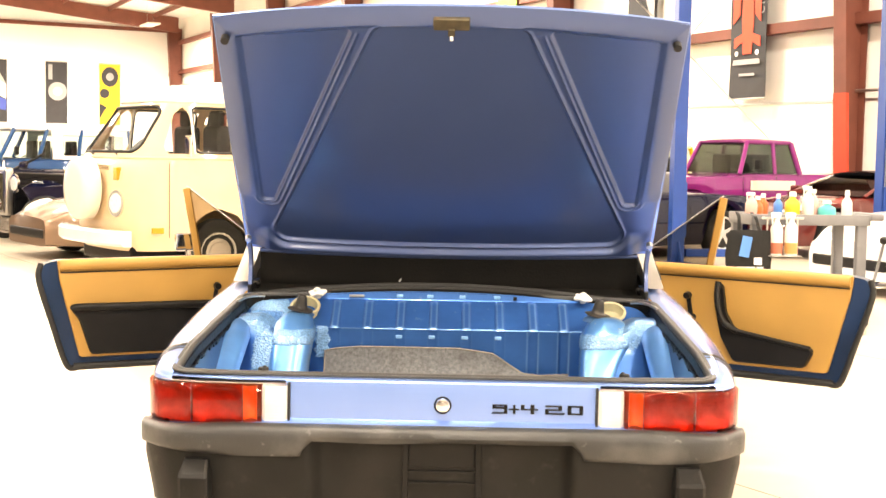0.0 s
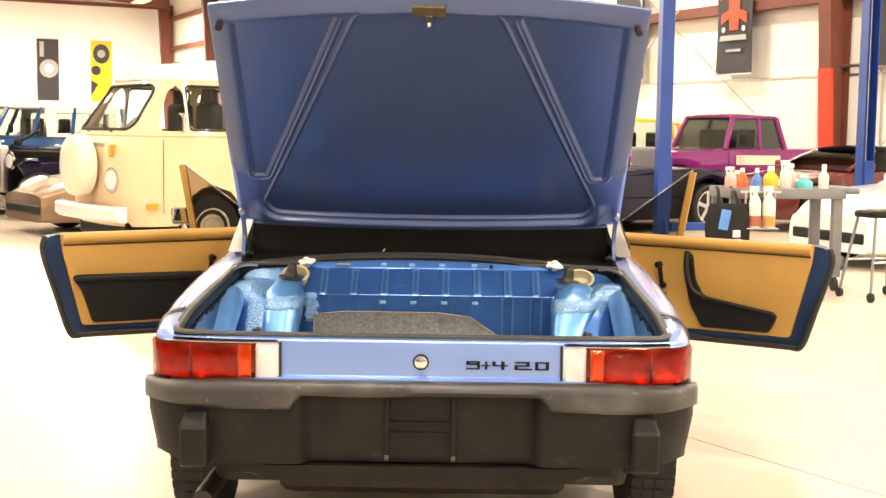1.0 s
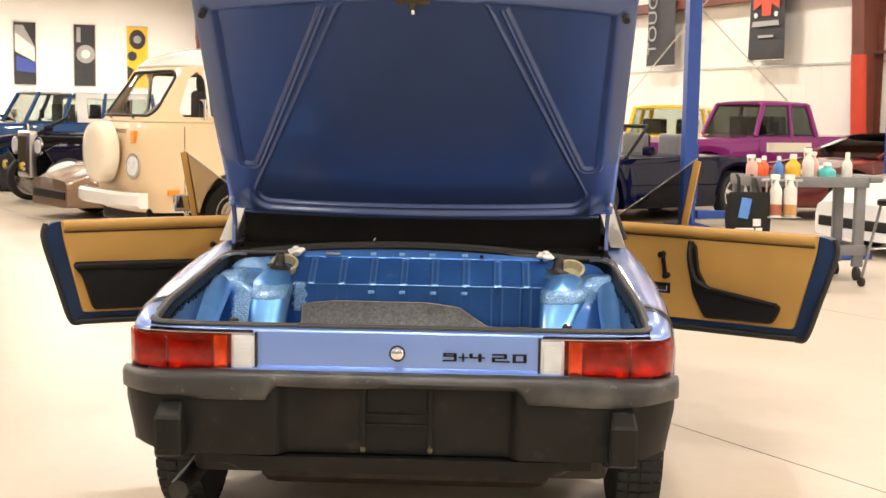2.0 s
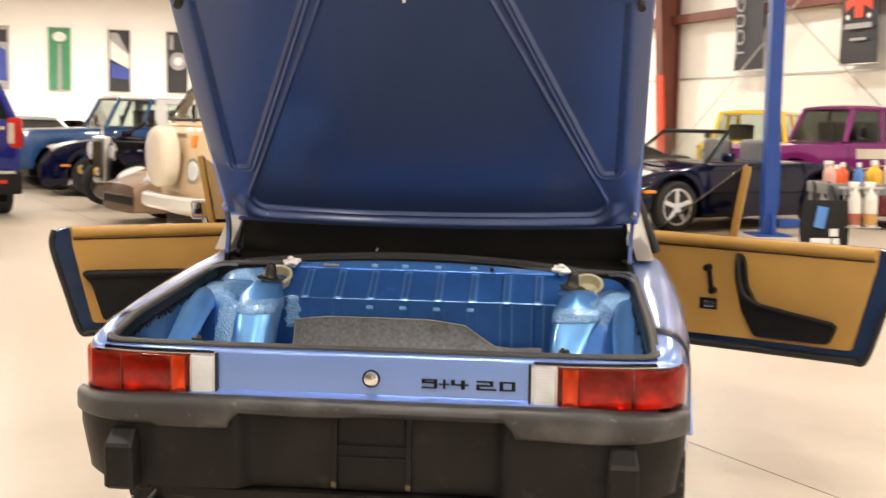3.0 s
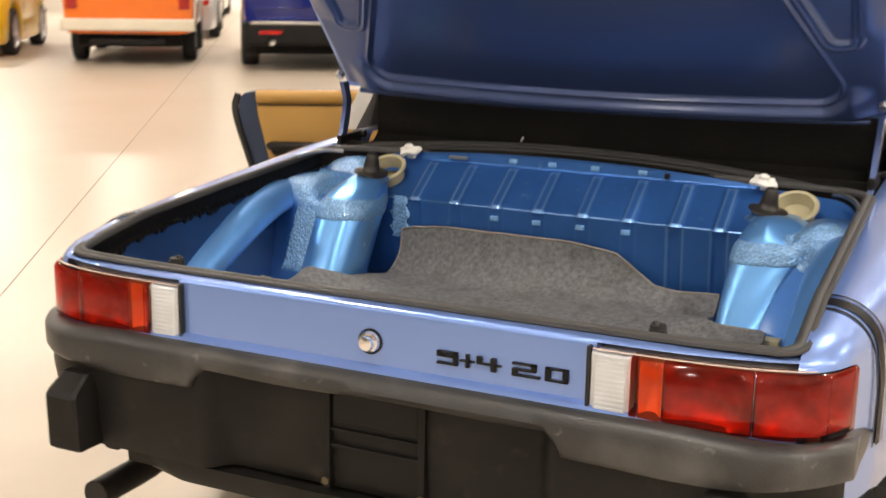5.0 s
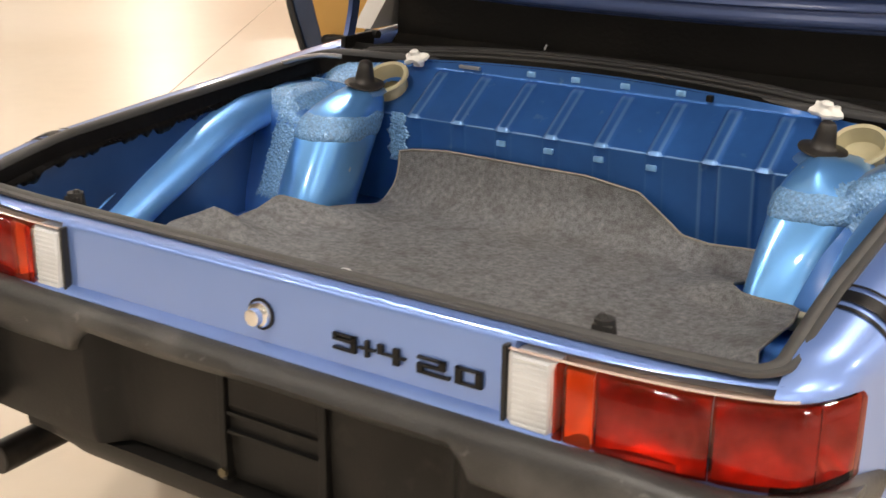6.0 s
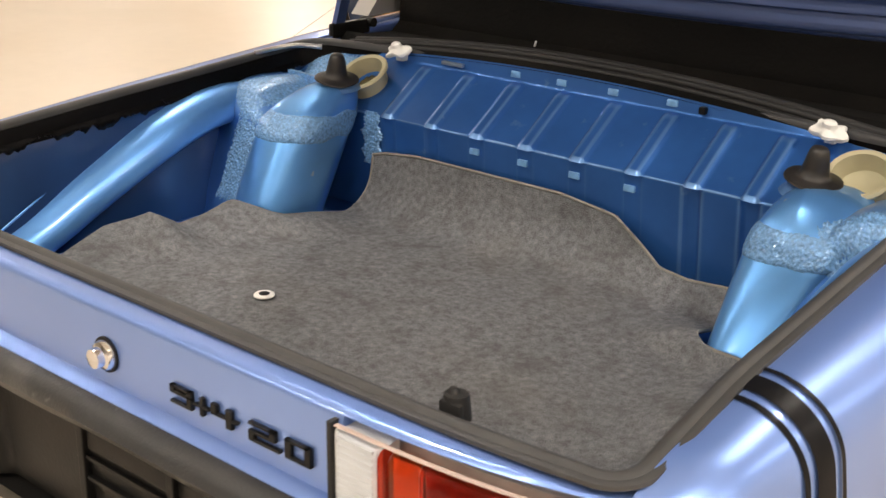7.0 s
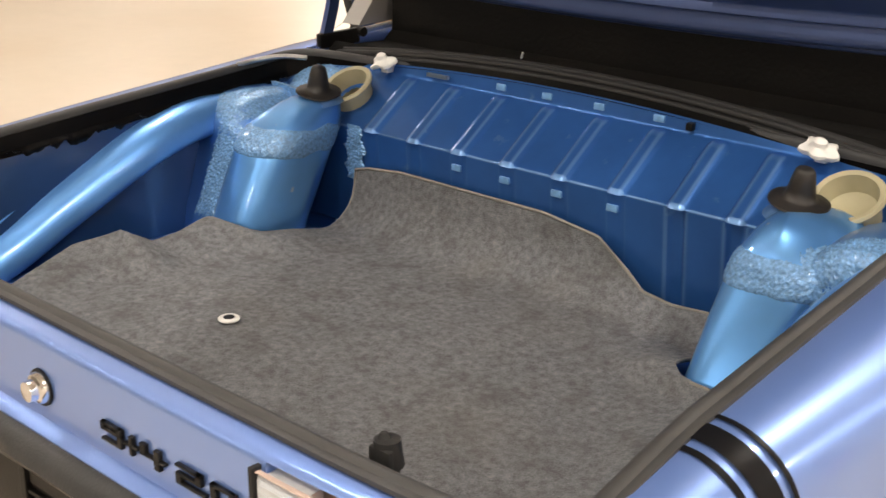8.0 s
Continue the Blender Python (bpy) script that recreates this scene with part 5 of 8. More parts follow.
# ---- doors, standing open ----
DOOR_OPEN = {1: 28.5, -1: 25.0}     # degrees by which an open door points back from straight sideways


def door(side):
    """Built along +x from its hinge, inner face towards -y, then turned and mirrored."""
    m = Matrix.Translation((side * (0.795 if side > 0 else 0.775), 2.525, 0)) @ Matrix.Diagonal((side, 1, 1, 1)) @ pose(0, 0, 0, 0, 0, -DOOR_OPEN[side]) @ Matrix.Diagonal((0.975 if side > 0 else 0.950, 1, 1, 1))
    shell = rounded([(0.0, 0.392), (0.955, 0.384), (0.985, 0.398), (1.100, 0.765), (1.092, 0.832), (1.04, 0.846), (0.0, 0.860)], 0.03, 4)

    def at(vf):
        return moved(vf[0], m), vf[1]
    # outer skin bowed, edges rounded
    secs = []
    for y, g in ((0.0, 0.0), (0.012, 0.004), (0.07, 0.006), (0.115, -0.012), (0.13, -0.05)):
        c = (0.5, 0.6)
        secs.append([(c[0] + (u - c[0]) * (1 + g), y, c[1] + (w - c[1]) * (1 + g)) for u, w in shell])
    v, f = at(loft(secs))
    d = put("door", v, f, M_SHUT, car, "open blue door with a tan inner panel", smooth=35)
    pan = rounded([(0.0, 0.440), (0.935, 0.434), (1.020, 0.765), (1.030, 0.852), (0.0, 0.866)], 0.015, 3)
    v, f = at(loft([[(u, 0.0, w) for u, w in pan], [(u, -0.014, w) for u, w in pan], [(0.5 + (u - 0.5) * 0.99, -0.019, 0.6 + (w - 0.6) * 0.985) for u, w in pan]]))
    put("door_panel", v, f, M_TAN, d, "tan vinyl door panel", smooth=35)
    v, f = at(sweep([(0.0, -0.020, 0.842), (0.5, -0.020, 0.837), (1.02, -0.020, 0.828)], circle(0.024, 10), up=(0, 0, 1)))
    put("padded_roll", v, f, M_TAN, d, "tan padded top roll", smooth=60)
    v, f = at(sweep([(0.0, -0.0205, 0.812), (1.016, -0.0205, 0.798)], circle(0.003, 6)))
    put("seam", v, f, M_DARK, d)
    # rubber edge at the free end
    v, f = at(sweep(smooth_line([(0.945, -0.004, 0.386), (0.993, -0.006, 0.405), (1.05, -0.008, 0.575), (1.108, -0.006, 0.765), (1.098, -0.002, 0.838)], 20), circle(0.013, 8), up=(0, 1, 0)))
    put("door_seal", v, f, M_RUBBER, d, "black door seal", smooth=60)
    v, f = at(sweep([(0.0, 0.0, 0.400), (0.96, -0.002, 0.392)], circle(0.016, 8)))
    put("door_seal", v, f, M_RUBBER, d, smooth=60)
    # map pocket with arm rest
    if side > 0:
        pocket = [(0.53, 0.452), (0.845, 0.452), (0.878, 0.520), (0.868, 0.538), (0.535, 0.590), (0.492, 0.66), (0.475, 0.78), (0.445, 0.795), (0.440, 0.70), (0.47, 0.56)]
    else:
        pocket = [(0.02, 0.452), (0.890, 0.448), (0.940, 0.600), (0.975, 0.640), (0.955, 0.668), (0.90, 0.655), (0.02, 0.655)]
    pk = rounded(pocket, 0.018, 3)
    cx, cz = sum(p[0] for p in pk) / len(pk), sum(p[1] for p in pk) / len(pk)
    v, f = at(loft([[(u, -0.016, w) for u, w in pk], [(u, -0.040, w) for u, w in pk], [(cx + (u - cx) * 0.985, -0.050, cz + (w - cz) * 0.96) for u, w in pk]]))
    put("map_pocket", v, f, M_BLACK, d, "black vinyl arm rest and map pocket", smooth=35)
    if side > 0:
        v, f = at(sweep(smooth_line([(0.455, -0.048, 0.795), (0.458, -0.066, 0.72), (0.487, -0.072, 0.63), (0.55, -0.062, 0.588)], 12), circle(0.014, 8), up=(0, 1, 0)))
        put("grab_handle", v, f, M_BLACK, d, "black curved grab handle", smooth=60)
        v, f = at(sweep([(0.535, -0.054, 0.590), (0.868, -0.054, 0.538)], circle(0.010, 8), up=(0, 1, 0)))
        put("arm_rest_edge", v, f, M_BLACK, d, smooth=60)
    else:
        v, f = at(sweep(smooth_line([(0.03, -0.050, 0.650), (0.5, -0.056, 0.652), (0.92, -0.056, 0.652), (0.965, -0.050, 0.648)], 14), circle(0.017, 8), up=(0, 1, 0)))
        put("arm_rest_edge", v, f, M_BLACK, d, "black rolled arm rest edge", smooth=60)
    # window crank and latch pull
    cr = bmesh.new()
    add_rod(cr, (0.335, -0.015, 0.63), (0.335, -0.050, 0.63), 0.015, n=12)
    add_box(cr, (0.325, -0.052, 0.63), (0.345, -0.040, 0.735), 0.005, turn=Matrix.Translation((0.335, 0, 0.63)) @ Matrix.Rotation(math.radians(-9), 4, "Y") @ Matrix.Translation((-0.335, 0, -0.63)))
    add_rod(cr, (0.319, -0.045, 0.728), (0.319, -0.078, 0.728), 0.017, 0.014, 12)
    bmesh.ops.transform(cr, matrix=m, verts=cr.verts)
    part("window_crank", cr, M_BLACK, d, "black window crank", smooth=40)
    lp = bmesh.new()
    add_box(lp, (0.270, -0.024, 0.546), (0.352, -0.012, 0.596), 0.006)
    bmesh.ops.transform(lp, matrix=m, verts=lp.verts)
    part("latch_bezel", lp, M_BLACK, d, "black latch bezel")
    lc = bmesh.new()
    add_box(lc, (0.295, -0.034, 0.558), (0.340, -0.022, 0.584), 0.004)
    bmesh.ops.transform(lc, matrix=m, verts=lc.verts)
    part("latch_pull", lc, M_CHROME, d, "chrome latch pull")
    # striker plate in the shut face
    sp = bmesh.new()
    add_box(sp, (1.045, 0.03, 0.60), (1.072, 0.075, 0.70), 0.004)
    bmesh.ops.transform(sp, matrix=m, verts=sp.verts)
    part("latch_block", sp, M_STEEL, d, "steel door latch")
    # quarter pane and its post
    v, f = at(sweep([(0.385, 0.045, 0.855), (0.440, 0.045, 1.155)], [(-0.016, -0.008), (0.016, -0.008), (0.016, 0.008), (-0.016, 0.008)], up=(0, 1, 0)))
    put("glass_post", v, f, M_TAN, d, "slim window guide post", smooth=30)
    v, f = at(sweep([(0.02, 0.045, 0.862), (0.440, 0.045, 1.165)], circle(0.0032, 8), up=(0, 1, 0)))
    put("glass_trim", v, f, M_STEEL, d, "thin bright glass trim", smooth=60)
    v, f = at(plate([(0.03, 0.862), (0.385, 0.857), (0.437, 1.155)], 0.004))
    g = put("quarter_glass", [Vector(p) for p in v], f, M_TINTL, d, "smoked quarter glass")
    # outer mirror on the driver's door
    if side < 0:
        mr = bmesh.new()
        add_box(mr, (0.365, 0.13, 0.868), (0.470, 0.17, 0.952), 0.014, 3)
        add_rod(mr, (0.41, 0.11, 0.83), (0.41, 0.15, 0.88), 0.012, n=10)
        bmesh.ops.transform(mr, matrix=m, verts=mr.verts)
        part("door_mirror", mr, M_CHROME, d, "square chrome door mirror", smooth=35)
    return d


M_TINTL = glass_mat("smoked_glass", (0.66, 0.63, 0.58))
door(1), door(-1)

# ---- cabin, roof bar and nose ----
for side in (1, -1):
    secs = []
    for y0, y1, x, z in ((1.16, 1.48, 0.742, 0.872), (1.20, 1.47, 0.718, 0.95), (1.245, 1.46, 0.686, 1.06), (1.285, 1.45, 0.652, 1.15)):
        secs.append([(side * x, y0, z), (side * (x + 0.008), y0 + 0.05, z), (side * (x + 0.008), y1 - 0.03, z), (side * x, y1, z), (side * (x - 0.05), y1, z), (side * (x - 0.05), y0, z)])
    v, f = loft(secs)
    put("sail_panel", v, f, M_SILVER, car, "silver-white targa bar sail panel", smooth=40)
    v, f = sweep([(side * 0.775, 1.49, 0.87), (side * 0.738, 1.482, 0.96), (side * 0.70, 1.472, 1.06), (side * 0.655, 1.46, 1.16)], circle(0.016, 8))
    put("door_opening_seal", v, f, M_RUBBER, car, smooth=60)
    part("sill", box((side * 0.60, 1.40, 0.18), (side * 0.80, 2.60, 0.345), 0.03, 3), M_PAINT, car, "light blue door sill")
    secs = []
    for y in np.linspace(2.50, 3.93, 40):
        zt = float(np.interp(y, (2.5, 3.0, 3.5, 3.8, 3.93), (0.86, 0.845, 0.80, 0.72, 0.63)))
        xo = float(np.interp(y, (2.5, 3.2, 3.7, 3.93), (0.815, 0.825, 0.79, 0.70)))
        d2 = ARCH ** 2 - (y - 3.25) ** 2
        low = max(0.22, 0.305 + math.sqrt(d2)) if d2 > 0 else 0.22
        ring = [(0.56, zt - 0.02), (0.64, zt + 0.01), (0.72, zt), (xo - 0.03, zt - 0.03), (xo, zt - 0.09)] + [(xo, z) for z in np.linspace(zt - 0.1, low, 6)] + [(xo - 0.05, low)]
        secs.append([(side * a, y, z) for a, z in ring])
    v, f = loft(secs, False, False)
    put("front_fender", v, f, M_PAINT, car, "light blue front fender", smooth=45)
    v, f = sweep([(side * 0.70, 2.66, 0.86), (side * 0.60, 2.32, 1.17)], circle(0.022, 8))
    put("screen_pillar", v, f, M_BLACK, car, smooth=60)
secs = [[(x, y, 1.155 + 0.03 * (1 - (x / 0.66) ** 2) + dz) for y, dz in ((1.285, 0.0), (1.30, 0.02), (1.43, 0.022), (1.45, 0.0), (1.43, -0.02), (1.30, -0.02))] for x in np.linspace(-0.66, 0.66, 21)]
v, f = loft(secs)
put("targa_bar", v, f, M_BLACK, car, "black targa bar", smooth=40)
secs = [[(x, y, 1.165 + 0.03 * (1 - (x / 0.62) ** 2) + dz) for y, dz in ((1.46, 0.0), (1.55, 0.016), (2.2, 0.016), (2.31, 0.0), (2.2, -0.012), (1.55, -0.012))] for x in np.linspace(-0.62, 0.62, 21)]
v, f = loft(secs)
put("roof_panel", v, f, M_BLACK, car, "black removable roof panel", smooth=40)
part("rear_window", box((-0.60, 1.31, 0.90), (0.60, 1.315, 1.15)), M_TINT, car, "dark upright rear window")
part("cabin_back", box((-0.72, 1.33, 0.30), (0.72, 1.40, 0.90), 0.02), M_INTERIOR, car)
part("cabin_floor", box((-0.62, 1.38, 0.20), (0.62, 2.72, 0.26), 0.01), M_INTERIOR, car)
part("dashboard", box((-0.66, 2.42, 0.55), (0.66, 2.72, 0.86), 0.06, 3), M_BLACK, car, "black dashboard")
v, f = loft([[(-0.69, 2.66, 0.87), (0.69, 2.66, 0.87), (0.69, 2.664, 0.87), (-0.69, 2.664, 0.87)], [(-0.60, 2.33, 1.17), (0.60, 2.33, 1.17), (0.60, 2.334, 1.17), (-0.60, 2.334, 1.17)]])
put("windscreen", v, f, M_GLASS, car, "clear raked windscreen")
part("windscreen_header", rod((-0.61, 2.32, 1.175), (0.61, 2.32, 1.175), 0.022, n=10), M_BLACK, car)
for sx in (-0.36, 0.36):
    st = bmesh.new()
    add_box(st, (sx - 0.24, 1.62, 0.26), (sx + 0.24, 2.12, 0.44), 0.06, 3)
    add_box(st, (sx - 0.23, 1.44, 0.36), (sx + 0.23, 1.60, 0.98), 0.06, 3, Matrix.Translation((0, 0, 0)))
    part("seat", st, M_INTERIOR, car, "black bucket seat", smooth=50)
part("front_trunk", box((-0.56, 2.74, 0.45), (0.56, 3.72, 0.50)), M_DARK, car, "dark front trunk floor")
part("front_trunk_wall", box((-0.58, 2.70, 0.45), (0.58, 2.74, 0.86), 0.005), M_TRUNK, car)
part("front_trunk_wall", box((-0.58, 3.70, 0.40), (0.58, 3.74, 0.70), 0.005), M_TRUNK, car)
secs = [[(x, y + 0.10 * (1 - (x / 0.72) ** 2) ** 0.7 - 0.10, z) for y, z in ((3.72, 0.70), (3.86, 0.675), (3.93, 0.62), (3.95, 0.50), (3.92, 0.30), (3.72, 0.28))] for x in np.linspace(-0.72, 0.72, 25)]
v, f = loft(secs)
put("nose_panel", v, f, M_PAINT, car, "light blue nose", smooth=45)
secs = [[(x, 3.97 - 0.16 * (x / 0.78) ** 4 + a, z) for a, z in ((-0.08, 0.42), (0.0, 0.43), (0.03, 0.47), (0.03, 0.53), (0.0, 0.56), (-0.08, 0.56))] for x in np.linspace(-0.78, 0.78, 25)]
v, f = loft(secs)
put("front_bumper", v, f, M_BUMPER, car, "grey rubber front bumper", smooth=40)
# front lid, standing open before the screen
secs = []
for k in range(13):
    t = k / 12
    w = 0.738 - 0.045 * t ** 5
    y, z = 2.86 + 0.25 * t, 0.90 + 0.60 * t + 0.25 * t * (1 - t) * 0.2
    secs.append([(x * w, y + 0.03 * x * x + d, z) for x, d in [(-1, 0), (-0.5, 0), (0, 0), (0.5, 0), (1, 0), (1, 0.03), (0.5, 0.03), (0, 0.03), (-0.5, 0.03), (-1, 0.03)]])
v, f = loft(secs)
put("front_lid", v, f, M_PAINT, car, "light blue front lid standing open", smooth=30)

# ---- trunk mat ----
def mat_left(y):
    return float(np.interp(y, (0.06, 0.20, 0.25, 0.30, 0.382, 0.42, 0.45, 0.504, 0.551, 0.60, 0.620, 0.635, 0.657, 0.70, 0.76, 0.80, 0.86), (-0.43, -0.50, -0.535, -0.548, -0.566, -0.53, -0.510, -0.519, -0.505, -0.505, -0.495, -0.450, -0.427, -0.415, -0.405, -0.398, -0.392)))


def mat_right(y):
    return float(np.interp(y, (0.06, 0.12, 0.40, 0.43, 0.46, 0.60, 0.648, 0.656, 0.662, 0.69, 0.73, 0.80, 0.90), (0.55, 0.57, 0.565, 0.545, 0.535, 0.537, 0.532, 0.455, 0.432, 0.404, 0.396, 0.390, 0.392)))


def mat_lift(x, y):
    """How far the mat's side edges ride up on the trunk's flanks."""
    a = float(np.interp(y, (0.06, 0.25, 0.382, 0.442, 0.504, 0.55, 0.612, 0.657, 0.72, 0.80), (0.0, 0.012, 0.035, 0.056, 0.020, 0.030, 0.045, 0.022, 0.015, 0.0)))
    b = float(np.interp(y, (0.06, 0.40, 0.46, 0.60, 0.66, 0.70, 0.80), (0.0, 0.010, 0.020, 0.020, 0.030, 0.030, 0.0)))
    return a * (1 - float(ease(x - mat_left(y), 0.0, 0.13))) + b * (1 - float(ease(mat_right(y) - x, 0.0, 0.12)))


def mat_top(x):
    """How far up the bulkhead the mat's front edge reaches, in metres along it."""
    return float(np.interp(x, (-0.46, -0.44, -0.36, -0.278, 0.04, 0.15, 0.20, 0.246, 0.30, 0.36, 0.42), (0.100, 0.122, 0.142, 0.150, 0.149, 0.135, 0.102, 0.072, 0.066, 0.070, 0.072)))


MAT_Z = 0.585


def mat_point(x, s):
    """s runs along the floor to y = 0.79, then curls up the bulkhead."""
    y0, rad = 0.775, 0.085
    wave = 0.004 * noise.noise(Vector((x * 4, s * 4, 5.0))) + 0.005 * noise.noise(Vector((x * 1.7, s * 2.2, 9.0)))
    if s < y0:
        return Vector((x, s, MAT_Z + wave))
    a = (s - y0) / rad
    if a < 1.45:
        return Vector((x, y0 + rad * math.sin(a), MAT_Z + rad * (1 - math.cos(a)) + wave * (1 - a / 1.45)))
    rest = (s - y0) - 1.45 * rad
    return Vector((x, y0 + rad * math.sin(1.45) + rest * math.cos(1.45), MAT_Z + rad * (1 - math.cos(1.45)) + rest * math.sin(1.45)))


nu, nv = 96, 110
top_pts = []
for i in range(nv):
    for j in range(nu):
        q = j / (nu - 1)
        v_ = i / (nv - 1)
        guess_y = 0.062 + v_ * 0.80
        x = mat_left(guess_y) * (1 - q) + mat_right(guess_y) * q
        s_end = 0.790 + mat_top(x)
        s = 0.062 + v_ * (s_end - 0.062)
        y_here = min(s, 0.86)
        x = mat_left(y_here) * (1 - q) + mat_right(y_here) * q
        top_pts.append(mat_point(x, s) + Vector((0, 0, mat_lift(x, y_here))))
low_pts = [p - Vector((0, 0, 0.008)) for p in top_pts]
f = grid_faces(nv, nu) + grid_faces(nv, nu, base=nu * nv)
ring = [j for j in range(nu)] + [i * nu + nu - 1 for i in range(1, nv)] + [(nv - 1) * nu + j for j in range(nu - 2, -1, -1)] + [i * nu for i in range(nv - 2, 0, -1)]
f += [(ring[k], ring[(k + 1) % len(ring)], nu * nv + ring[(k + 1) % len(ring)], nu * nv + ring[k]) for k in range(len(ring))]
trunk_mat = thing("trunk_mat", "grey carpet mat with bound edges lying on the trunk floor", "mat")
put("carpet", top_pts + low_pts, f, M_CARPET, trunk_mat, "grey needle-felt carpet", smooth=50)
v, f = sweep([top_pts[k] - Vector((0, 0, 0.003)) for k in ring], circle(0.0028, 6), closed=True)
put("binding", v, f, M_CARPET_EDGE, trunk_mat, "brownish bound edge", smooth=60)
v, f = lathe([(0.009, 0.0), (0.016, 0.0), (0.0165, 0.002), (0.014, 0.004), (0.0095, 0.0035)], 20)
ey = mat_point(-0.178, 0.400)
put("eyelet", moved(v, pose(ey.x, ey.y, ey.z + 0.0045)), f, M_WHITE_PL, trunk_mat, "pale metal eyelet", smooth=50)
put("eyelet_hole", *[(moved(a, pose(ey.x, ey.y, ey.z + 0.0078)), b) for a, b in (lathe([(0.0085, 0.0), (0.0085, 0.0008)], 16),)][0], M_BLACK, trunk_mat)

# ---- parked vehicles ----
def heading(hx, hy):
    return math.degrees(math.atan2(-hx, hy))


def body_loft(prof, zb, arches, n=72, flat=0.10, crown=0.02, tuck=0.04):
    """A closed car body along +y from (y, top, half width) rows; arches: (y, radius) cut into its lower edge."""
    ys_ = [p[0] for p in prof]
    lo, hi = ys_[0], ys_[-1]
    st = sorted(set(list(np.linspace(lo, hi, n)) + [lo + 0.02, hi - 0.02] + [a + r * math.cos(q) for a, r in arches for q in np.linspace(0.02, math.pi - 0.02, 14)]))
    secs = []
    fine = np.linspace(lo, hi, 241)
    soft_z, soft_w = [np.interp(fine, ys_, [p[k] for p in prof]) for k in (1, 2)]
    for _ in range(3):      # eases the kinks between rows
        soft_z = np.convolve(np.pad(soft_z, 5, "edge"), np.ones(11) / 11, "valid")
        soft_w = np.convolve(np.pad(soft_w, 5, "edge"), np.ones(11) / 11, "valid")
    for y in st:
        zt, hw = float(np.interp(y, fine, soft_z)), float(np.interp(y, fine, soft_w))
        b = zb
        for a, r in arches:
            d = r * r - (y - a) ** 2
            if d > 0:
                b = max(b, r * 0.93 + math.sqrt(d))
        b = min(b, zt - 0.08)
        h = zt - b
        half = [(0.0, b), (hw - 0.16, b), (hw - tuck, b + 0.01), (hw - tuck * 0.3, b + 0.10 * h), (hw, b + 0.42 * h), (hw - 0.004, b + 0.62 * h), (hw - 0.02, b + 0.80 * h), (hw - 0.045, b + 0.93 * h), (hw - 0.045 - flat * 0.5, zt - 0.006), (hw * 0.55, zt + crown * 0.7), (0.0, zt + crown)]
        curve = smooth_line([(x, 0, z) for x, z in half[3:]], 22)
        half = half[:3] + [(q.x, q.z) for q in curve]
        secs.append([(x, y, z) for x, z in half] + [(-x, y, z) for x, z in reversed(half[1:-1])])
    return loft(secs)


def pane(name, quad, material, parent, label="", thick=0.006):
    a, b, c, d = [Vector(q) for q in quad]
    nrm = (b - a).cross(d - a).normalized() * thick
    return put(name, [a, b, c, d, a + nrm, b + nrm, c + nrm, d + nrm], [(0, 1, 2, 3), (7, 6, 5, 4), (0, 4, 5, 1), (1, 5, 6, 2), (2, 6, 7, 3), (3, 7, 4, 0)], material, parent, label)


def bar(name, a, b, r, material, parent, label=""):
    return part(name, rod(a, b, r, n=8), material, parent, label, smooth=50)


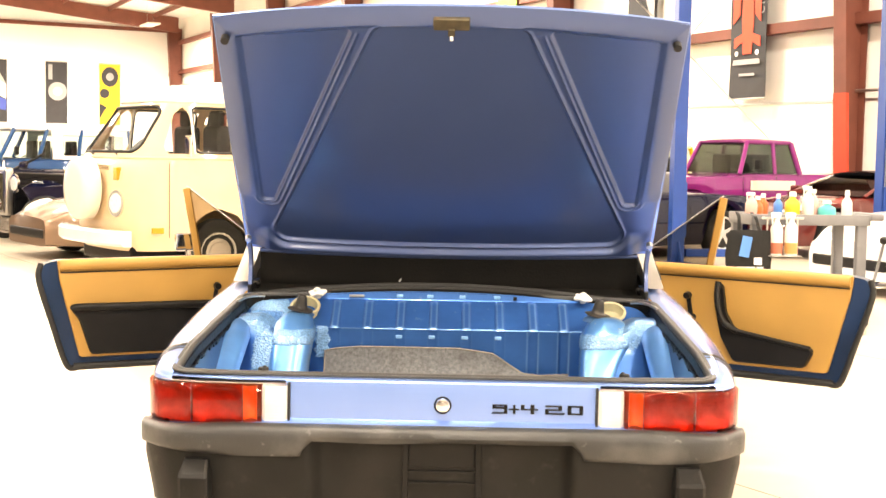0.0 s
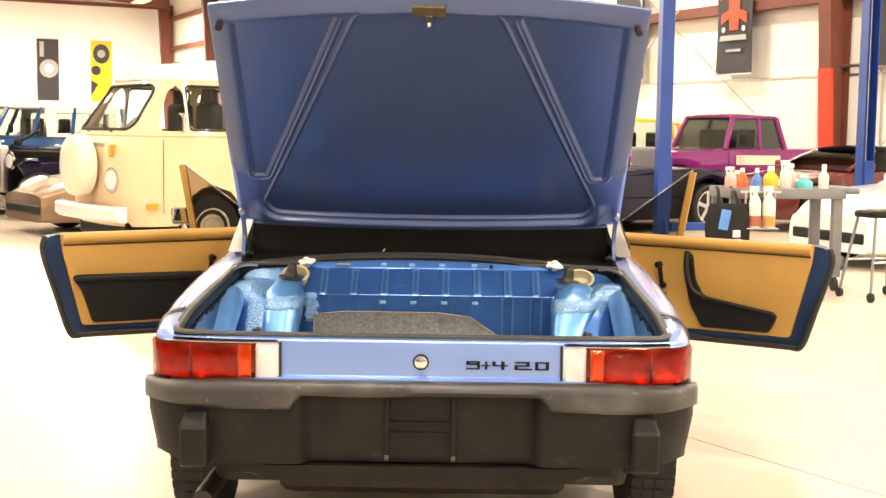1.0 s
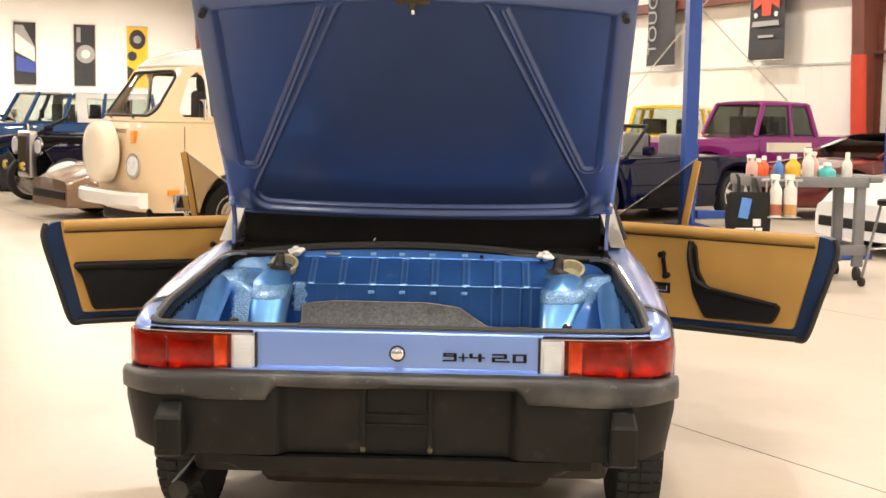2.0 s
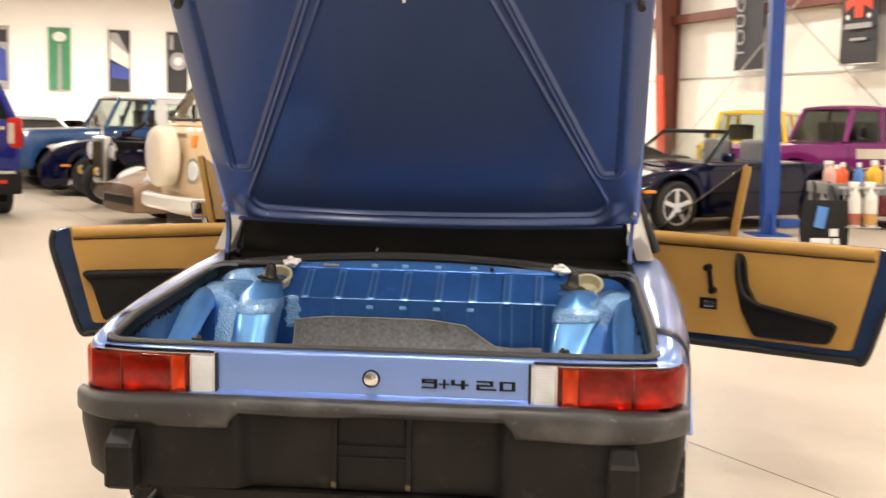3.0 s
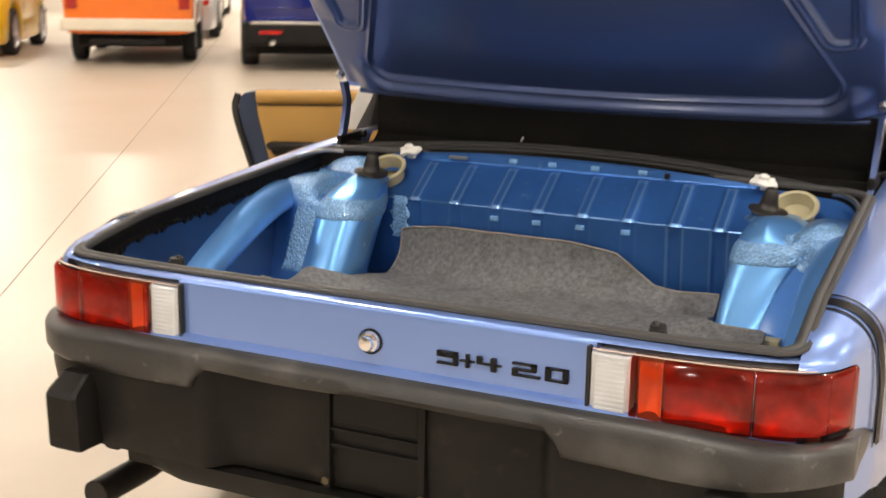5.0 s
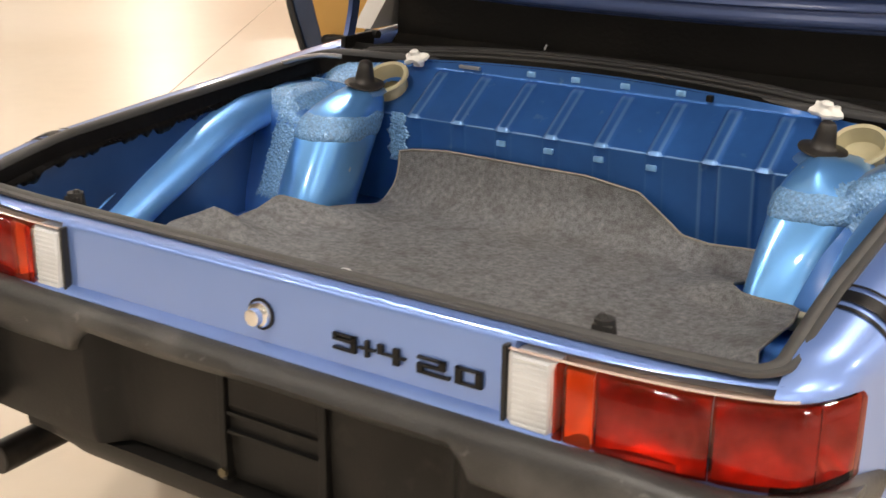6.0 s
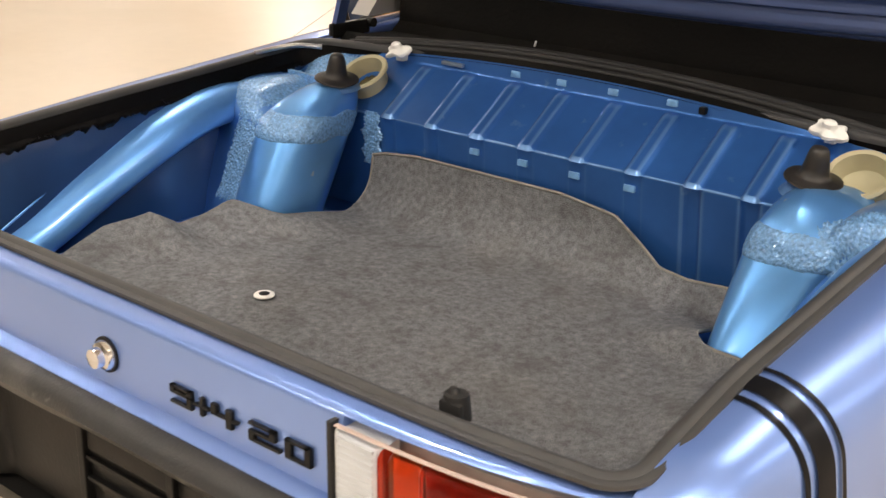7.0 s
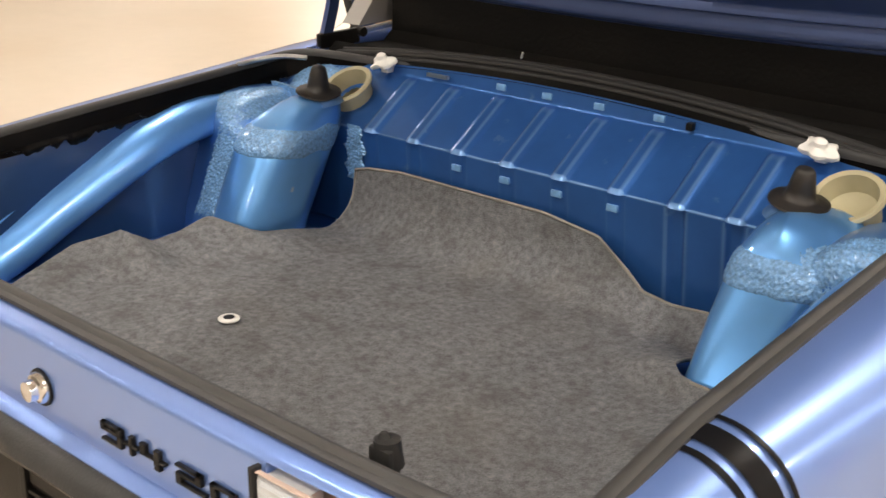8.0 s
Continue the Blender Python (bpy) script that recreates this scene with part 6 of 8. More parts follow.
def greenhouse(ob, base, roof, material, roof_mat, posts=(0.45,), glass=None, post_r=0.035, roof_up=0.03, lining=None):
    """Panes, posts and roof over a body. base and roof: (rear y, front y, z, half width); posts: where side posts stand, from rear to front."""
    glass = glass or M_TINT
    (b0, b1, bz, bw), (r0, r1, rz, rw) = base, roof
    part("cabin", box((-bw + 0.06, b0 + 0.1, bz - 0.25), (bw - 0.06, b1 - 0.1, bz + 0.012), 0.02), lining or M_INTERIOR, ob)
    for k in range(0 if lining else 2):
        yy = b0 + (b1 - b0) * (0.42 if k else 0.62)
        for sx in (-1, 1):
            if yy + 0.1 < b1 - 0.35:
                part("seat_back", box((sx * bw * 0.48 - 0.20, yy - 0.06, bz - 0.05), (sx * bw * 0.48 + 0.20, yy + 0.06, bz + (rz - bz) * 0.62), 0.05, 3), M_INTERIOR, ob)
    pane("windscreen", [(-bw, b1, bz), (bw, b1, bz), (rw, r1, rz), (-rw, r1, rz)], glass, ob, "windscreen")
    pane("rear_window", [(bw, b0, bz), (-bw, b0, bz), (-rw, r0, rz), (rw, r0, rz)], glass, ob, "rear window")
    cuts = [0.0, *posts, 1.0]
    for side in (1, -1):
        for u, w in zip(cuts, cuts[1:]):
            q = [(side * bw, b0 + (b1 - b0) * u, bz), (side * bw, b0 + (b1 - b0) * w, bz), (side * rw, r0 + (r1 - r0) * w, rz), (side * rw, r0 + (r1 - r0) * u, rz)]
            pane("side_window", q if side > 0 else q[::-1], glass, ob, "side window")
        for u in cuts:
            r = post_r * (1.25 if u in (0.0,) else 1.0)
            bar("post", (side * bw, b0 + (b1 - b0) * u, bz - 0.02), (side * rw, r0 + (r1 - r0) * u, rz), r, material, ob)
        bar("gutter", (side * rw, r0, rz), (side * rw, r1, rz), post_r * 0.9, roof_mat, ob)
    secs = []
    for y, dz, g in ((r0 - 0.03, 0.0, 0.94), (r0 + 0.06, roof_up * 0.7, 1.0), ((r0 + r1) / 2, roof_up, 1.0), (r1 - 0.06, roof_up * 0.7, 1.0), (r1 + 0.03, 0.0, 0.94)):
        secs.append([(x * rw * g, y, rz + dz * (1 - 0.6 * x * x) + e) for x, e in [(-1.03, -0.01), (-0.9, 0.03), (-0.5, 0.045), (0, 0.05), (0.5, 0.045), (0.9, 0.03), (1.03, -0.01), (0.5, 0.0), (-0.5, 0.0)]])
    v, f = loft(secs)
    put("roof", v, f, roof_mat, ob, "roof panel", smooth=40)


def lamp_disc(name, at, r, out, material, parent, label="", n=18):
    at, out = Vector(at), Vector(out).normalized()
    o = part(name, rod(at - out * 0.02, at + out * 0.025, r, r * 0.8, n), material, parent, label, smooth=35)
    part("lamp_rim", rod(at - out * 0.02, at + out * 0.012, r * 1.13, n=n), M_CHROME, o)
    return o


def four_wheels(ob, yf, yr, half, r, w=0.19, rim=None, spokes=5, rim_mat=None):
    for y in (yf, yr):
        for side in (1, -1):
            wheel_parts(ob, r, w, rim or r * 0.62, (side * (half - w / 2), y, r), side, rim_mat or M_RIM, spokes, tread=False)


def shut_lines(ob, x, z0, z1, ys):
    """Door gaps: dark thin strips standing just proud of both sides."""
    for side in (1, -1):
        for y in ys:
            part("door_gap", box((side * x - 0.003, y - 0.0025, z0), (side * x + 0.003, y + 0.0025, z1)), M_DARK, ob)


def coupe(name, label, at, yaw, paint_, length=4.3, width=1.75, height=1.28, hood=0.72, deck=0.82, wheel=0.32, rim_mat=None, open_top=False, lamps="pop", group="parked cars", roof_mat=None):
    ob = thing(name, label, "car", at, yaw, group)
    L, W = length / 2, width / 2
    prof = [(-L, 0.55, W * 0.80), (-L + 0.05, deck - 0.10, W * 0.86), (-L + 0.2, deck, W * 0.94), (-L * 0.45, deck + 0.04, W), (0.1, deck + 0.03, W), (L * 0.40, hood + 0.10, W), (L * 0.75, hood, W * 0.96), (L - 0.15, hood - 0.12, W * 0.84), (L, 0.46, W * 0.66)]
    yf, yr = L - 0.85, -L + 0.90
    v, f = body_loft(prof, 0.17, [(yf, wheel + 0.05), (yr, wheel + 0.05)])
    put("body", v, f, paint_, ob, smooth=38)
    four_wheels(ob, yf, yr, W - 0.01, wheel, 0.21, rim=wheel * 0.72, rim_mat=rim_mat)
    zb = deck + 0.03
    if open_top:
        part("cabin", box((-W + 0.22, -0.75, zb - 0.3), (W - 0.22, 0.55, zb + 0.014), 0.03), M_INTERIOR, ob, "open black cabin")
        pane("windscreen", [(-W + 0.12, 0.80, zb - 0.02), (W - 0.12, 0.80, zb - 0.02), (W - 0.26, 0.28, height), (-W + 0.26, 0.28, height)], M_GLASS, ob, "raked windscreen")
        for side in (1, -1):
            bar("screen_post", (side * (W - 0.12), 0.80, zb - 0.02), (side * (W - 0.26), 0.28, height), 0.024, M_BLACK, ob)
            st = box((side * 0.36 - 0.22, -0.52, zb - 0.15), (side * 0.36 + 0.22, -0.38, zb + 0.30), 0.06, 3)
            part("seat_back", st, M_CART, ob, "grey seat back", smooth=50)
            part("roll_hoop", box((side * 0.36 - 0.16, -0.60, zb), (side * 0.36 + 0.16, -0.55, zb + 0.27), 0.05, 3), M_BLACK, ob)
            mr = box((side * (W + 0.02), 0.55, zb + 0.02), (side * (W + 0.20), 0.66, zb + 0.14), 0.04, 3)
            part("door_mirror", mr, paint_, ob, smooth=50)
        bar("screen_header", (-W + 0.26, 0.28, height), (W - 0.26, 0.28, height), 0.026, M_BLACK, ob)
    else:
        greenhouse(ob, (-L * 0.62, 0.85, zb, W - 0.10), (-L * 0.22, 0.15, height - 0.05, W - 0.30), paint_, roof_mat or paint_, posts=(0.32,), post_r=0.028)
        for side in (1, -1):
            part("door_mirror", box((side * (W - 0.04), 0.52, zb), (side * (W + 0.14), 0.62, zb + 0.11), 0.035, 3), paint_, ob, smooth=50)
    for side in (1, -1):
        hl = bmesh.new()
        bmesh.ops.create_icosphere(hl, subdivisions=3, radius=1.0, matrix=Matrix.Translation((side * W * 0.64, L - 0.36, hood - 0.075)) @ pose(0, 0, 0, -14, 0, side * 32) @ Matrix.Diagonal((0.12, 0.26, 0.075, 1)))
        part("headlamp", hl, M_LAMPGL, ob, "clear headlamp", smooth=50)
        part("side_marker", box((side * (W * 0.93) - 0.03, L - 0.50, 0.50), (side * (W * 0.93) + 0.035, L - 0.34, 0.54), 0.008), M_AMBER, ob, "amber side marker")
        part("tail_lamp", box((side * W * 0.66 - 0.16, -L - 0.005, 0.60), (side * W * 0.66 + 0.14, -L + 0.08, 0.70), 0.02), M_RED_LAMP, ob, "red tail lamp")
    part("front_bumper", box((-W * 0.66, L - 0.10, 0.26), (W * 0.66, L + 0.01, 0.38), 0.03, 3), M_BLACK, ob)
    shut_lines(ob, W - 0.004, 0.30, deck - 0.12, (-0.55, 0.72))
    return ob


def block_truck(name, label, at, yaw, paint_, length, width, belt, height, hood_z, hood_y, cab, wheel=0.37, roof_mat=None, glass=None, posts=(0.5,), category="truck", zb=0.38, pillar=0.04, arches=True, group="parked cars", spokes=5, post_mat=None):
    """Upright vehicles: cab is (rear base y, front base y, rear roof y, front roof y)."""
    ob = thing(name, label, category, at, yaw, group)
    L, W = length / 2, width / 2
    prof = [(-L, belt - 0.06, W * 0.96), (-L + 0.06, belt, W), (hood_y - 0.05, belt, W), (hood_y + 0.05, hood_z, W * 0.98), (L - 0.2, hood_z - 0.04, W * 0.93), (L - 0.03, hood_z - 0.10, W * 0.88), (L, hood_z - 0.18, W * 0.84)]
    yf, yr = L - 0.72, -L + 0.85
    v, f = body_loft(prof, zb, [(yf, wheel + 0.06), (yr, wheel + 0.06)], flat=0.06)
    put("body", v, f, paint_, ob, smooth=38)
    # chassis block, near-black to hold the shade under the body
    part("underbody", box((-W + 0.25, -L + 0.2, 0.24), (W - 0.25, L - 0.2, zb + 0.06), 0.04), M_NEAR_BLACK, ob)
    four_wheels(ob, yf, yr, W - 0.01, wheel, 0.23, spokes=spokes)
    greenhouse(ob, (cab[0], cab[1], belt, W - 0.05), (cab[2], cab[3], height - 0.06, W - 0.16), post_mat or roof_mat or paint_, roof_mat or paint_, posts, glass, pillar)
    for side in (1, -1):
        lamp_disc("headlamp", (side * W * 0.62, L - 0.01, hood_z - 0.26), 0.09, (0, 1, 0), M_LAMPGL, ob, "round headlamp")
        part("turn_lamp", box((side * W * 0.80 - 0.05, L - 0.10, hood_z - 0.16), (side * W * 0.80 + 0.05, L - 0.01, hood_z - 0.10), 0.01), M_AMBER, ob, "amber turn lamp")
        part("tail_lamp", box((side * (W - 0.10) - 0.05, -L - 0.015, belt - 0.32), (side * (W - 0.10) + 0.05, -L + 0.03, belt - 0.12), 0.01), M_RED_LAMP, ob, "red tail lamp")
        part("door_mirror", box((side * (W + 0.02), cab[1] - 0.30, belt + 0.06), (side * (W + 0.16), cab[1] - 0.24, belt + 0.22), 0.02), M_BLACK, ob, smooth=50)
    part("front_bumper", box((-W * 0.92, L - 0.02, 0.46), (W * 0.92, L + 0.10, 0.60), 0.025, 3), M_CHROME, ob, "chrome front bumper")
    part("rear_bumper", box((-W * 0.92, -L - 0.10, 0.46), (W * 0.92, -L + 0.02, 0.60), 0.025, 3), M_CHROME, ob, "chrome rear bumper")
    shut_lines(ob, W - 0.004, zb + 0.10, belt - 0.05, (cab[1] - 0.05, (cab[0] + cab[1]) / 2 - 0.1))
    return ob


# the cream camper van
VAN_YAW = heading(-0.788, -0.616)
VAN_CORNER = Vector((-3.09, 8.77, 0))     # its front corner on the driver's side
VAN_FWD, VAN_LEFT = Vector((-0.788, -0.616, 0)), Vector((0.616, -0.788, 0))
VAN_SIZE = 0.957
van_at = VAN_CORNER - VAN_FWD * 2.19 * VAN_SIZE - VAN_LEFT * 0.86 * VAN_SIZE
van = thing("camper_van", "cream camper van with a white raised roof and covered spare wheel", "van", van_at, VAN_YAW, "parked cars")
VAN_Z = (0.36, 0.45, 0.60, 0.80, 1.00, 1.12, 1.20, 1.30, 1.50, 1.70, 1.80)


def van_shape(z):
    """Half width, front and rear of the van's plan at a height."""
    w = np.interp(z, VAN_Z, (0.80, 0.825, 0.852, 0.860, 0.862, 0.858, 0.846, 0.826, 0.782, 0.730, 0.700))
    front = np.interp(z, VAN_Z, (2.16, 2.19, 2.22, 2.235, 2.225, 2.20, 2.16, 2.10, 1.96, 1.82, 1.745))
    rear = np.interp(z, VAN_Z, (-2.20, -2.22, -2.24, -2.25, -2.25, -2.24, -2.22, -2.19, -2.12, -2.05, -2.01))
    return float(w), float(front), float(rear)


def van_front(x, z):
    w, front, rear = van_shape(z)
    return front * (1 - min(0.999, abs(x / w)) ** 4) ** (1 / 12)


def van_side(y, z):
    w, front, rear = van_shape(z)
    return w * (1 - min(0.999, abs(y / (front if y > 0 else -rear))) ** 12) ** 0.25


def van_plan(a, z):
    w, front, rear = van_shape(z)
    c, s_ = math.cos(a), math.sin(a)
    return Vector((w * math.copysign(abs(c) ** 0.5, c), (front if s_ > 0 else -rear) * math.copysign(abs(s_) ** (1 / 6), s_), z))


def van_low(p):
    low = 0.36
    if abs(p.x) > 0.5:
        for y in (1.20, -1.20):
            d = 0.40 ** 2 - (p.y - y) ** 2
            if d > 0:
                low = max(low, 0.36 + math.sqrt(d) * 0.98)
    return low


angles = sorted({float(q) % (2 * math.pi) for q in np.linspace(0, 2 * math.pi, 240, endpoint=False)} | {(q + e * 0.0001 * 3 ** k) % (2 * math.pi) for q in (0.0, math.pi) for k in range(7) for e in (1, -1)})
cols = []
for a in angles:
    low = van_low(van_plan(a, 0.6))
    cols.append([van_plan(a, low + (1.20 - low) * k / 14) for k in range(15)])
v, f = loft(cols, False, False, True)
put("body", v, f, M_CREAM, van, "cream lower body", smooth=38)


def van_opening(p):
    """Which window a place of the upper body lies in: 0 none, 1 front, 2 and on the sides."""
    u = (p.z - 1.255) / (1.735 - 1.255)
    if not 0 < u < 1:
        return 0
    soft = 0.07 * max(0.0, abs(2 * u - 1) - 0.55) ** 2 * 5
    if p.y > 1.3 and abs(p.x) < (0.675 - 0.10 * u) - soft:
        return 1
    if p.y < -1.5 and abs(p.x) < 0.55 - soft:
        return 2
    if abs(p.x) > 0.55:
        for k, (y0, y1) in enumerate(((1.50, 1.84), (0.70, 1.47), (-0.55, 0.54), (-1.90, -0.72))):
            lean = -0.22 * u if k == 0 else 0.0
            if y0 + soft < p.y < y1 + lean - soft:
                return 3 + k * 2 + (1 if p.x > 0 else 0)
    return 0


ring_a = sorted(set(angles) | {float(q) % (2 * math.pi) for q in np.linspace(0, 2 * math.pi, 720, endpoint=False)})
up_rows = [[van_plan(a, z) for a in ring_a] for z in np.linspace(1.195, 1.80, 45)]
verts = [p for row in up_rows for p in row]
shells = {}
for face in grid_faces(len(up_rows), len(ring_a), False, True):
    mid_p = sum((verts[i] for i in face), Vector()) / 4
    shells.setdefault(van_opening(mid_p), []).append(face)
for key, fs in shells.items():
    used = sorted({i for face in fs for i in face})
    slot = {i: k for k, i in enumerate(used)}
    pts = [verts[i] if key == 0 else Vector((verts[i].x * 0.985, verts[i].y * 0.994, verts[i].z)) for i in used]
    put("window_frame" if key == 0 else "windscreen" if key == 1 else "window_pane", pts, [tuple(slot[i] for i in face) for face in fs], M_CREAM if key == 0 else M_CLEAR, van, "cream pillars and window frames" if key == 0 else "", smooth=50)
part("cabin_floor", box((-0.74, -2.0, 0.95), (0.74, 0.55, 1.18), 0.02), M_INTERIOR, van)
part("dashboard", box((-0.70, 1.72, 1.05), (0.70, 1.95, 1.22), 0.05, 3), M_BLACK, van, "dark dashboard", smooth=50)
part("steering_wheel", rod((0.36, 1.60, 1.24), (0.36, 1.62, 1.255), 0.20, n=24), M_BLACK, van)
edge = [(x, van_front(x, z) + 0.002, z) for x, z in rounded([(-0.665, 1.262), (0.665, 1.262), (0.585, 1.735), (-0.585, 1.735)], 0.11, 6)]
dense = []
for a, b in zip(edge, edge[1:] + edge[:1]):
    for k in range(6):
        x, z = a[0] + (b[0] - a[0]) * k / 6, a[2] + (b[2] - a[2]) * k / 6
        dense.append((x, van_front(x, z) + 0.002, z))
v, f = sweep(dense, circle(0.017, 8), closed=True, up=(0, 1, 0.3))
put("screen_gasket", v, f, M_RUBBER, van, "black windscreen gasket", smooth=60)
for side in (1, -1):
    for y0, y1 in ((0.70, 1.47), (-0.55, 0.54), (-1.90, -0.72)):
        loop = rounded([(y0, 1.262), (y1, 1.262), (y1, 1.728), (y0, 1.728)], 0.06, 4)
        v, f = sweep([(side * (van_side(y, z) + 0.001), y, z) for y, z in loop], circle(0.013, 8), closed=True, up=(1, 0, 0))
        put("window_seal", v, f, M_RUBBER, van, "black window seal", smooth=60)
    v, f = sweep([(side * (van_side(1.485, z) + 0.003), 1.485, z) for z in np.linspace(1.25, 1.74, 8)], circle(0.014, 8), up=(0, 1, 0))
    put("quarter_light_post", v, f, M_WHITE_PL, van, smooth=60)
for z, r, m_ in ((1.205, 0.016, M_CREAM), (1.80, 0.026, M_WHITE)):
    v, f = sweep([van_plan(a, z) for a in np.linspace(0, 2 * math.pi, 200, endpoint=False)], circle(r, 8), closed=True)
    put("belt_bead" if z < 1.5 else "rain_gutter", v, f, m_, van, smooth=60)
# near-black chassis block, its colour standing for shade under the van
part("underbody", box((-0.66, -2.0, 0.22), (0.66, 2.1, 0.42), 0.04), M_NEAR_BLACK, van)
four_wheels(van, 1.20, -1.20, 0.83, 0.335, 0.18, rim=0.21, spokes=0, rim_mat=M_WHITE)
for y in (1.2, -1.2):
    for side in (1, -1):
        lamp_disc("hub_cap", (side * 0.80, y, 0.335), 0.13, (side, 0, 0), M_CHROME, van, "chrome hub cap")
secs = []
for y, z, w in ((-2.0, 1.81, 0.60), (-1.9, 1.96, 0.66), (-1.2, 2.06, 0.69), (0.6, 2.05, 0.69), (1.15, 2.02, 0.68), (1.45, 1.96, 0.65), (1.62, 1.90, 0.60), (1.72, 1.83, 0.50)):
    secs.append([(x * w, y, 1.79 + (z - 1.79) * e) for x, e in ((-1.05, 0.0), (-1.02, 0.55), (-0.85, 0.9), (-0.4, 1.0), (0.4, 1.0), (0.85, 0.9), (1.02, 0.55), (1.05, 0.0))])
v, f = loft(secs)
put("raised_roof", v, f, M_WHITE, van, "white raised roof cap", smooth=45)
# unseen pale board, added to brighten the view through the windscreen
part("partition", box((-0.66, 0.55, 0.9), (0.66, 0.58, 1.50), 0.01), M_IVORY, van, "pale partition added behind the seats to lighten the cabin")
for sx in (-0.42, 0.18):
    part("wiper", rod((sx, van_front(sx, 1.235) + 0.03, 1.235), (sx + 0.36, van_front(sx + 0.36, 1.31) + 0.03, 1.31), 0.008, n=6), M_BLACK, van)
# spare wheel under a cover on the front
v, f = lathe([(0.10, -0.11), (0.295, -0.11), (0.323, -0.09), (0.328, 0.0), (0.32, 0.055), (0.297, 0.082), (0.22, 0.093), (0.02, 0.098)], 40)
put("spare_wheel", moved(v, Matrix.Translation((0.0, 2.37, 0.985)) @ pose(0, 0, 0, -90, 0, 0)), f, M_IVORY, van, "ivory covered spare wheel", smooth=45)
secs = [[(x, 2.33 + 0.02 - 0.10 * (x / 0.86) ** 4 + a, z) for a, z in ((-0.06, 0.42), (0.02, 0.42), (0.05, 0.45), (0.05, 0.55), (0.02, 0.58), (-0.06, 0.58))] for x in np.linspace(-0.86, 0.86, 25)]
v, f = loft(secs)
put("front_bumper", v, f, M_WHITE, van, "white painted front bumper", smooth=40)
for side in (1, -1):
    lamp_disc("headlamp", (side * 0.53, van_front(0.53, 0.80) + 0.004, 0.80), 0.10, (side * 0.30, 1, 0.05), M_LAMPGL, van, "round headlamp")
    part("turn_lamp", box((side * 0.50 - 0.05, 2.10, 1.00), (side * 0.50 + 0.05, van_front(0.52, 1.06) + 0.03, 1.115), 0.016), M_AMBER, van, "amber turn lamp")
    part("side_marker", box((side * 0.855 - 0.012, 1.84, 0.545), (side * 0.855 + 0.014, 1.97, 0.605), 0.008), M_AMBER, van, "amber side marker")
    part("door_mirror", box((side * 0.93, 1.62, 1.22), (side * 1.05, 1.65, 1.44), 0.02, 3), M_CHROME, van, "chrome door mirror")
shut_lines(van, 0.858, 0.50, 1.16, (1.78, 0.68))
part("air_grille", box((-0.34, 2.17, 1.085), (0.34, 2.205, 1.135), 0.01), M_CREAM, van, "cream pressed air grille", smooth=40)
for k in range(3):
    part("grille_slot", box((-0.32, 2.20, 1.094 + 0.014 * k), (0.32, 2.208, 1.099 + 0.014 * k)), M_DARK, van)
for sx in (-0.36, 0.36):
    part("seat", box((sx - 0.20, 0.92, 0.9), (sx + 0.20, 1.08, 1.56), 0.07, 3), M_INTERIOR, van, "dark seat back")
    part("headrest", box((sx - 0.12, 0.96, 1.55), (sx + 0.12, 1.04, 1.72), 0.05, 3), M_INTERIOR, van)
part("roof_rack", rod((-0.5, -0.9, 2.12), (0.5, -0.9, 2.12), 0.02), M_STEEL, van)

# the body stands tall over its wheels
for ob in [o for o in van.children_recursive if not o.name.startswith("spare")]:
    for vert in ob.data.vertices:
        vert.co.z += float(np.interp(vert.co.z, (0.60, 0.86, 1.20), (0.0, 0.060, 0.11)))
van.scale = (VAN_SIZE, VAN_SIZE, VAN_SIZE)

# blue modern off-road wagon seen from behind
wag_l, wag_r = Vector((-8.70, 12.09, 0)), Vector((-7.09, 13.20, 0))
wag_side = (wag_r - wag_l).normalized()
wag_fwd = Vector((-wag_side.y, wag_side.x, 0))
wag_at = (wag_l + wag_r) / 2 + wag_fwd * 1.75
wag = thing("sport_utility", "deep blue sport utility wagon with dark rear glass", "car", wag_at, heading(wag_fwd.x, wag_fwd.y), "parked cars")
prof = [(-2.5, 1.10, 0.90), (-2.46, 1.24, 0.94), (-2.40, 1.30, 0.97), (0.6, 1.26, 1.0), (0.95, 1.20, 0.99), (2.1, 1.06, 0.95), (2.4, 0.95, 0.85), (2.5, 0.75, 0.75)]
# near-black chassis block put in for the dark shade beneath the wagon
part("underbody", box((-0.80, -2.35, 0.20), (0.80, 2.2, 0.52), 0.04), M_NEAR_BLACK, wag)
v, f = body_loft(prof, 0.50, [(1.55, 0.44), (-1.38, 0.44)], flat=0.05)
put("body", v, f, M_SUVBLUE, wag, "deep blue body", smooth=38)
four_wheels(wag, 1.55, -1.38, 0.99, 0.385, 0.25)
greenhouse(wag, (-2.42, 1.0, 1.29, 0.87), (-2.16, 0.15, 1.73, 0.70), M_SUVBLUE, M_SUVBLUE, posts=(0.28, 0.62), post_r=0.05)
part("rear_bumper", box((-0.95, -2.60, 0.32), (0.95, -2.38, 0.62), 0.05, 3), M_BLACK, wag, "black rear bumper", smooth=40)
def gate_y(x, z):
    return -2.47 - 0.07 * (1 - (x / 0.88) ** 2) - 0.035 * (1 - ((z - 0.95) / 0.34) ** 2)


rows = [[(x, gate_y(x, z), z) for x in np.linspace(-0.88, 0.88, 25)] for z in np.linspace(0.61, 1.28, 17)]
v, f = loft(rows, False, False)
put("tailgate", v, f, M_SUVBLUE, wag, "deep blue bowed tailgate", smooth=60)
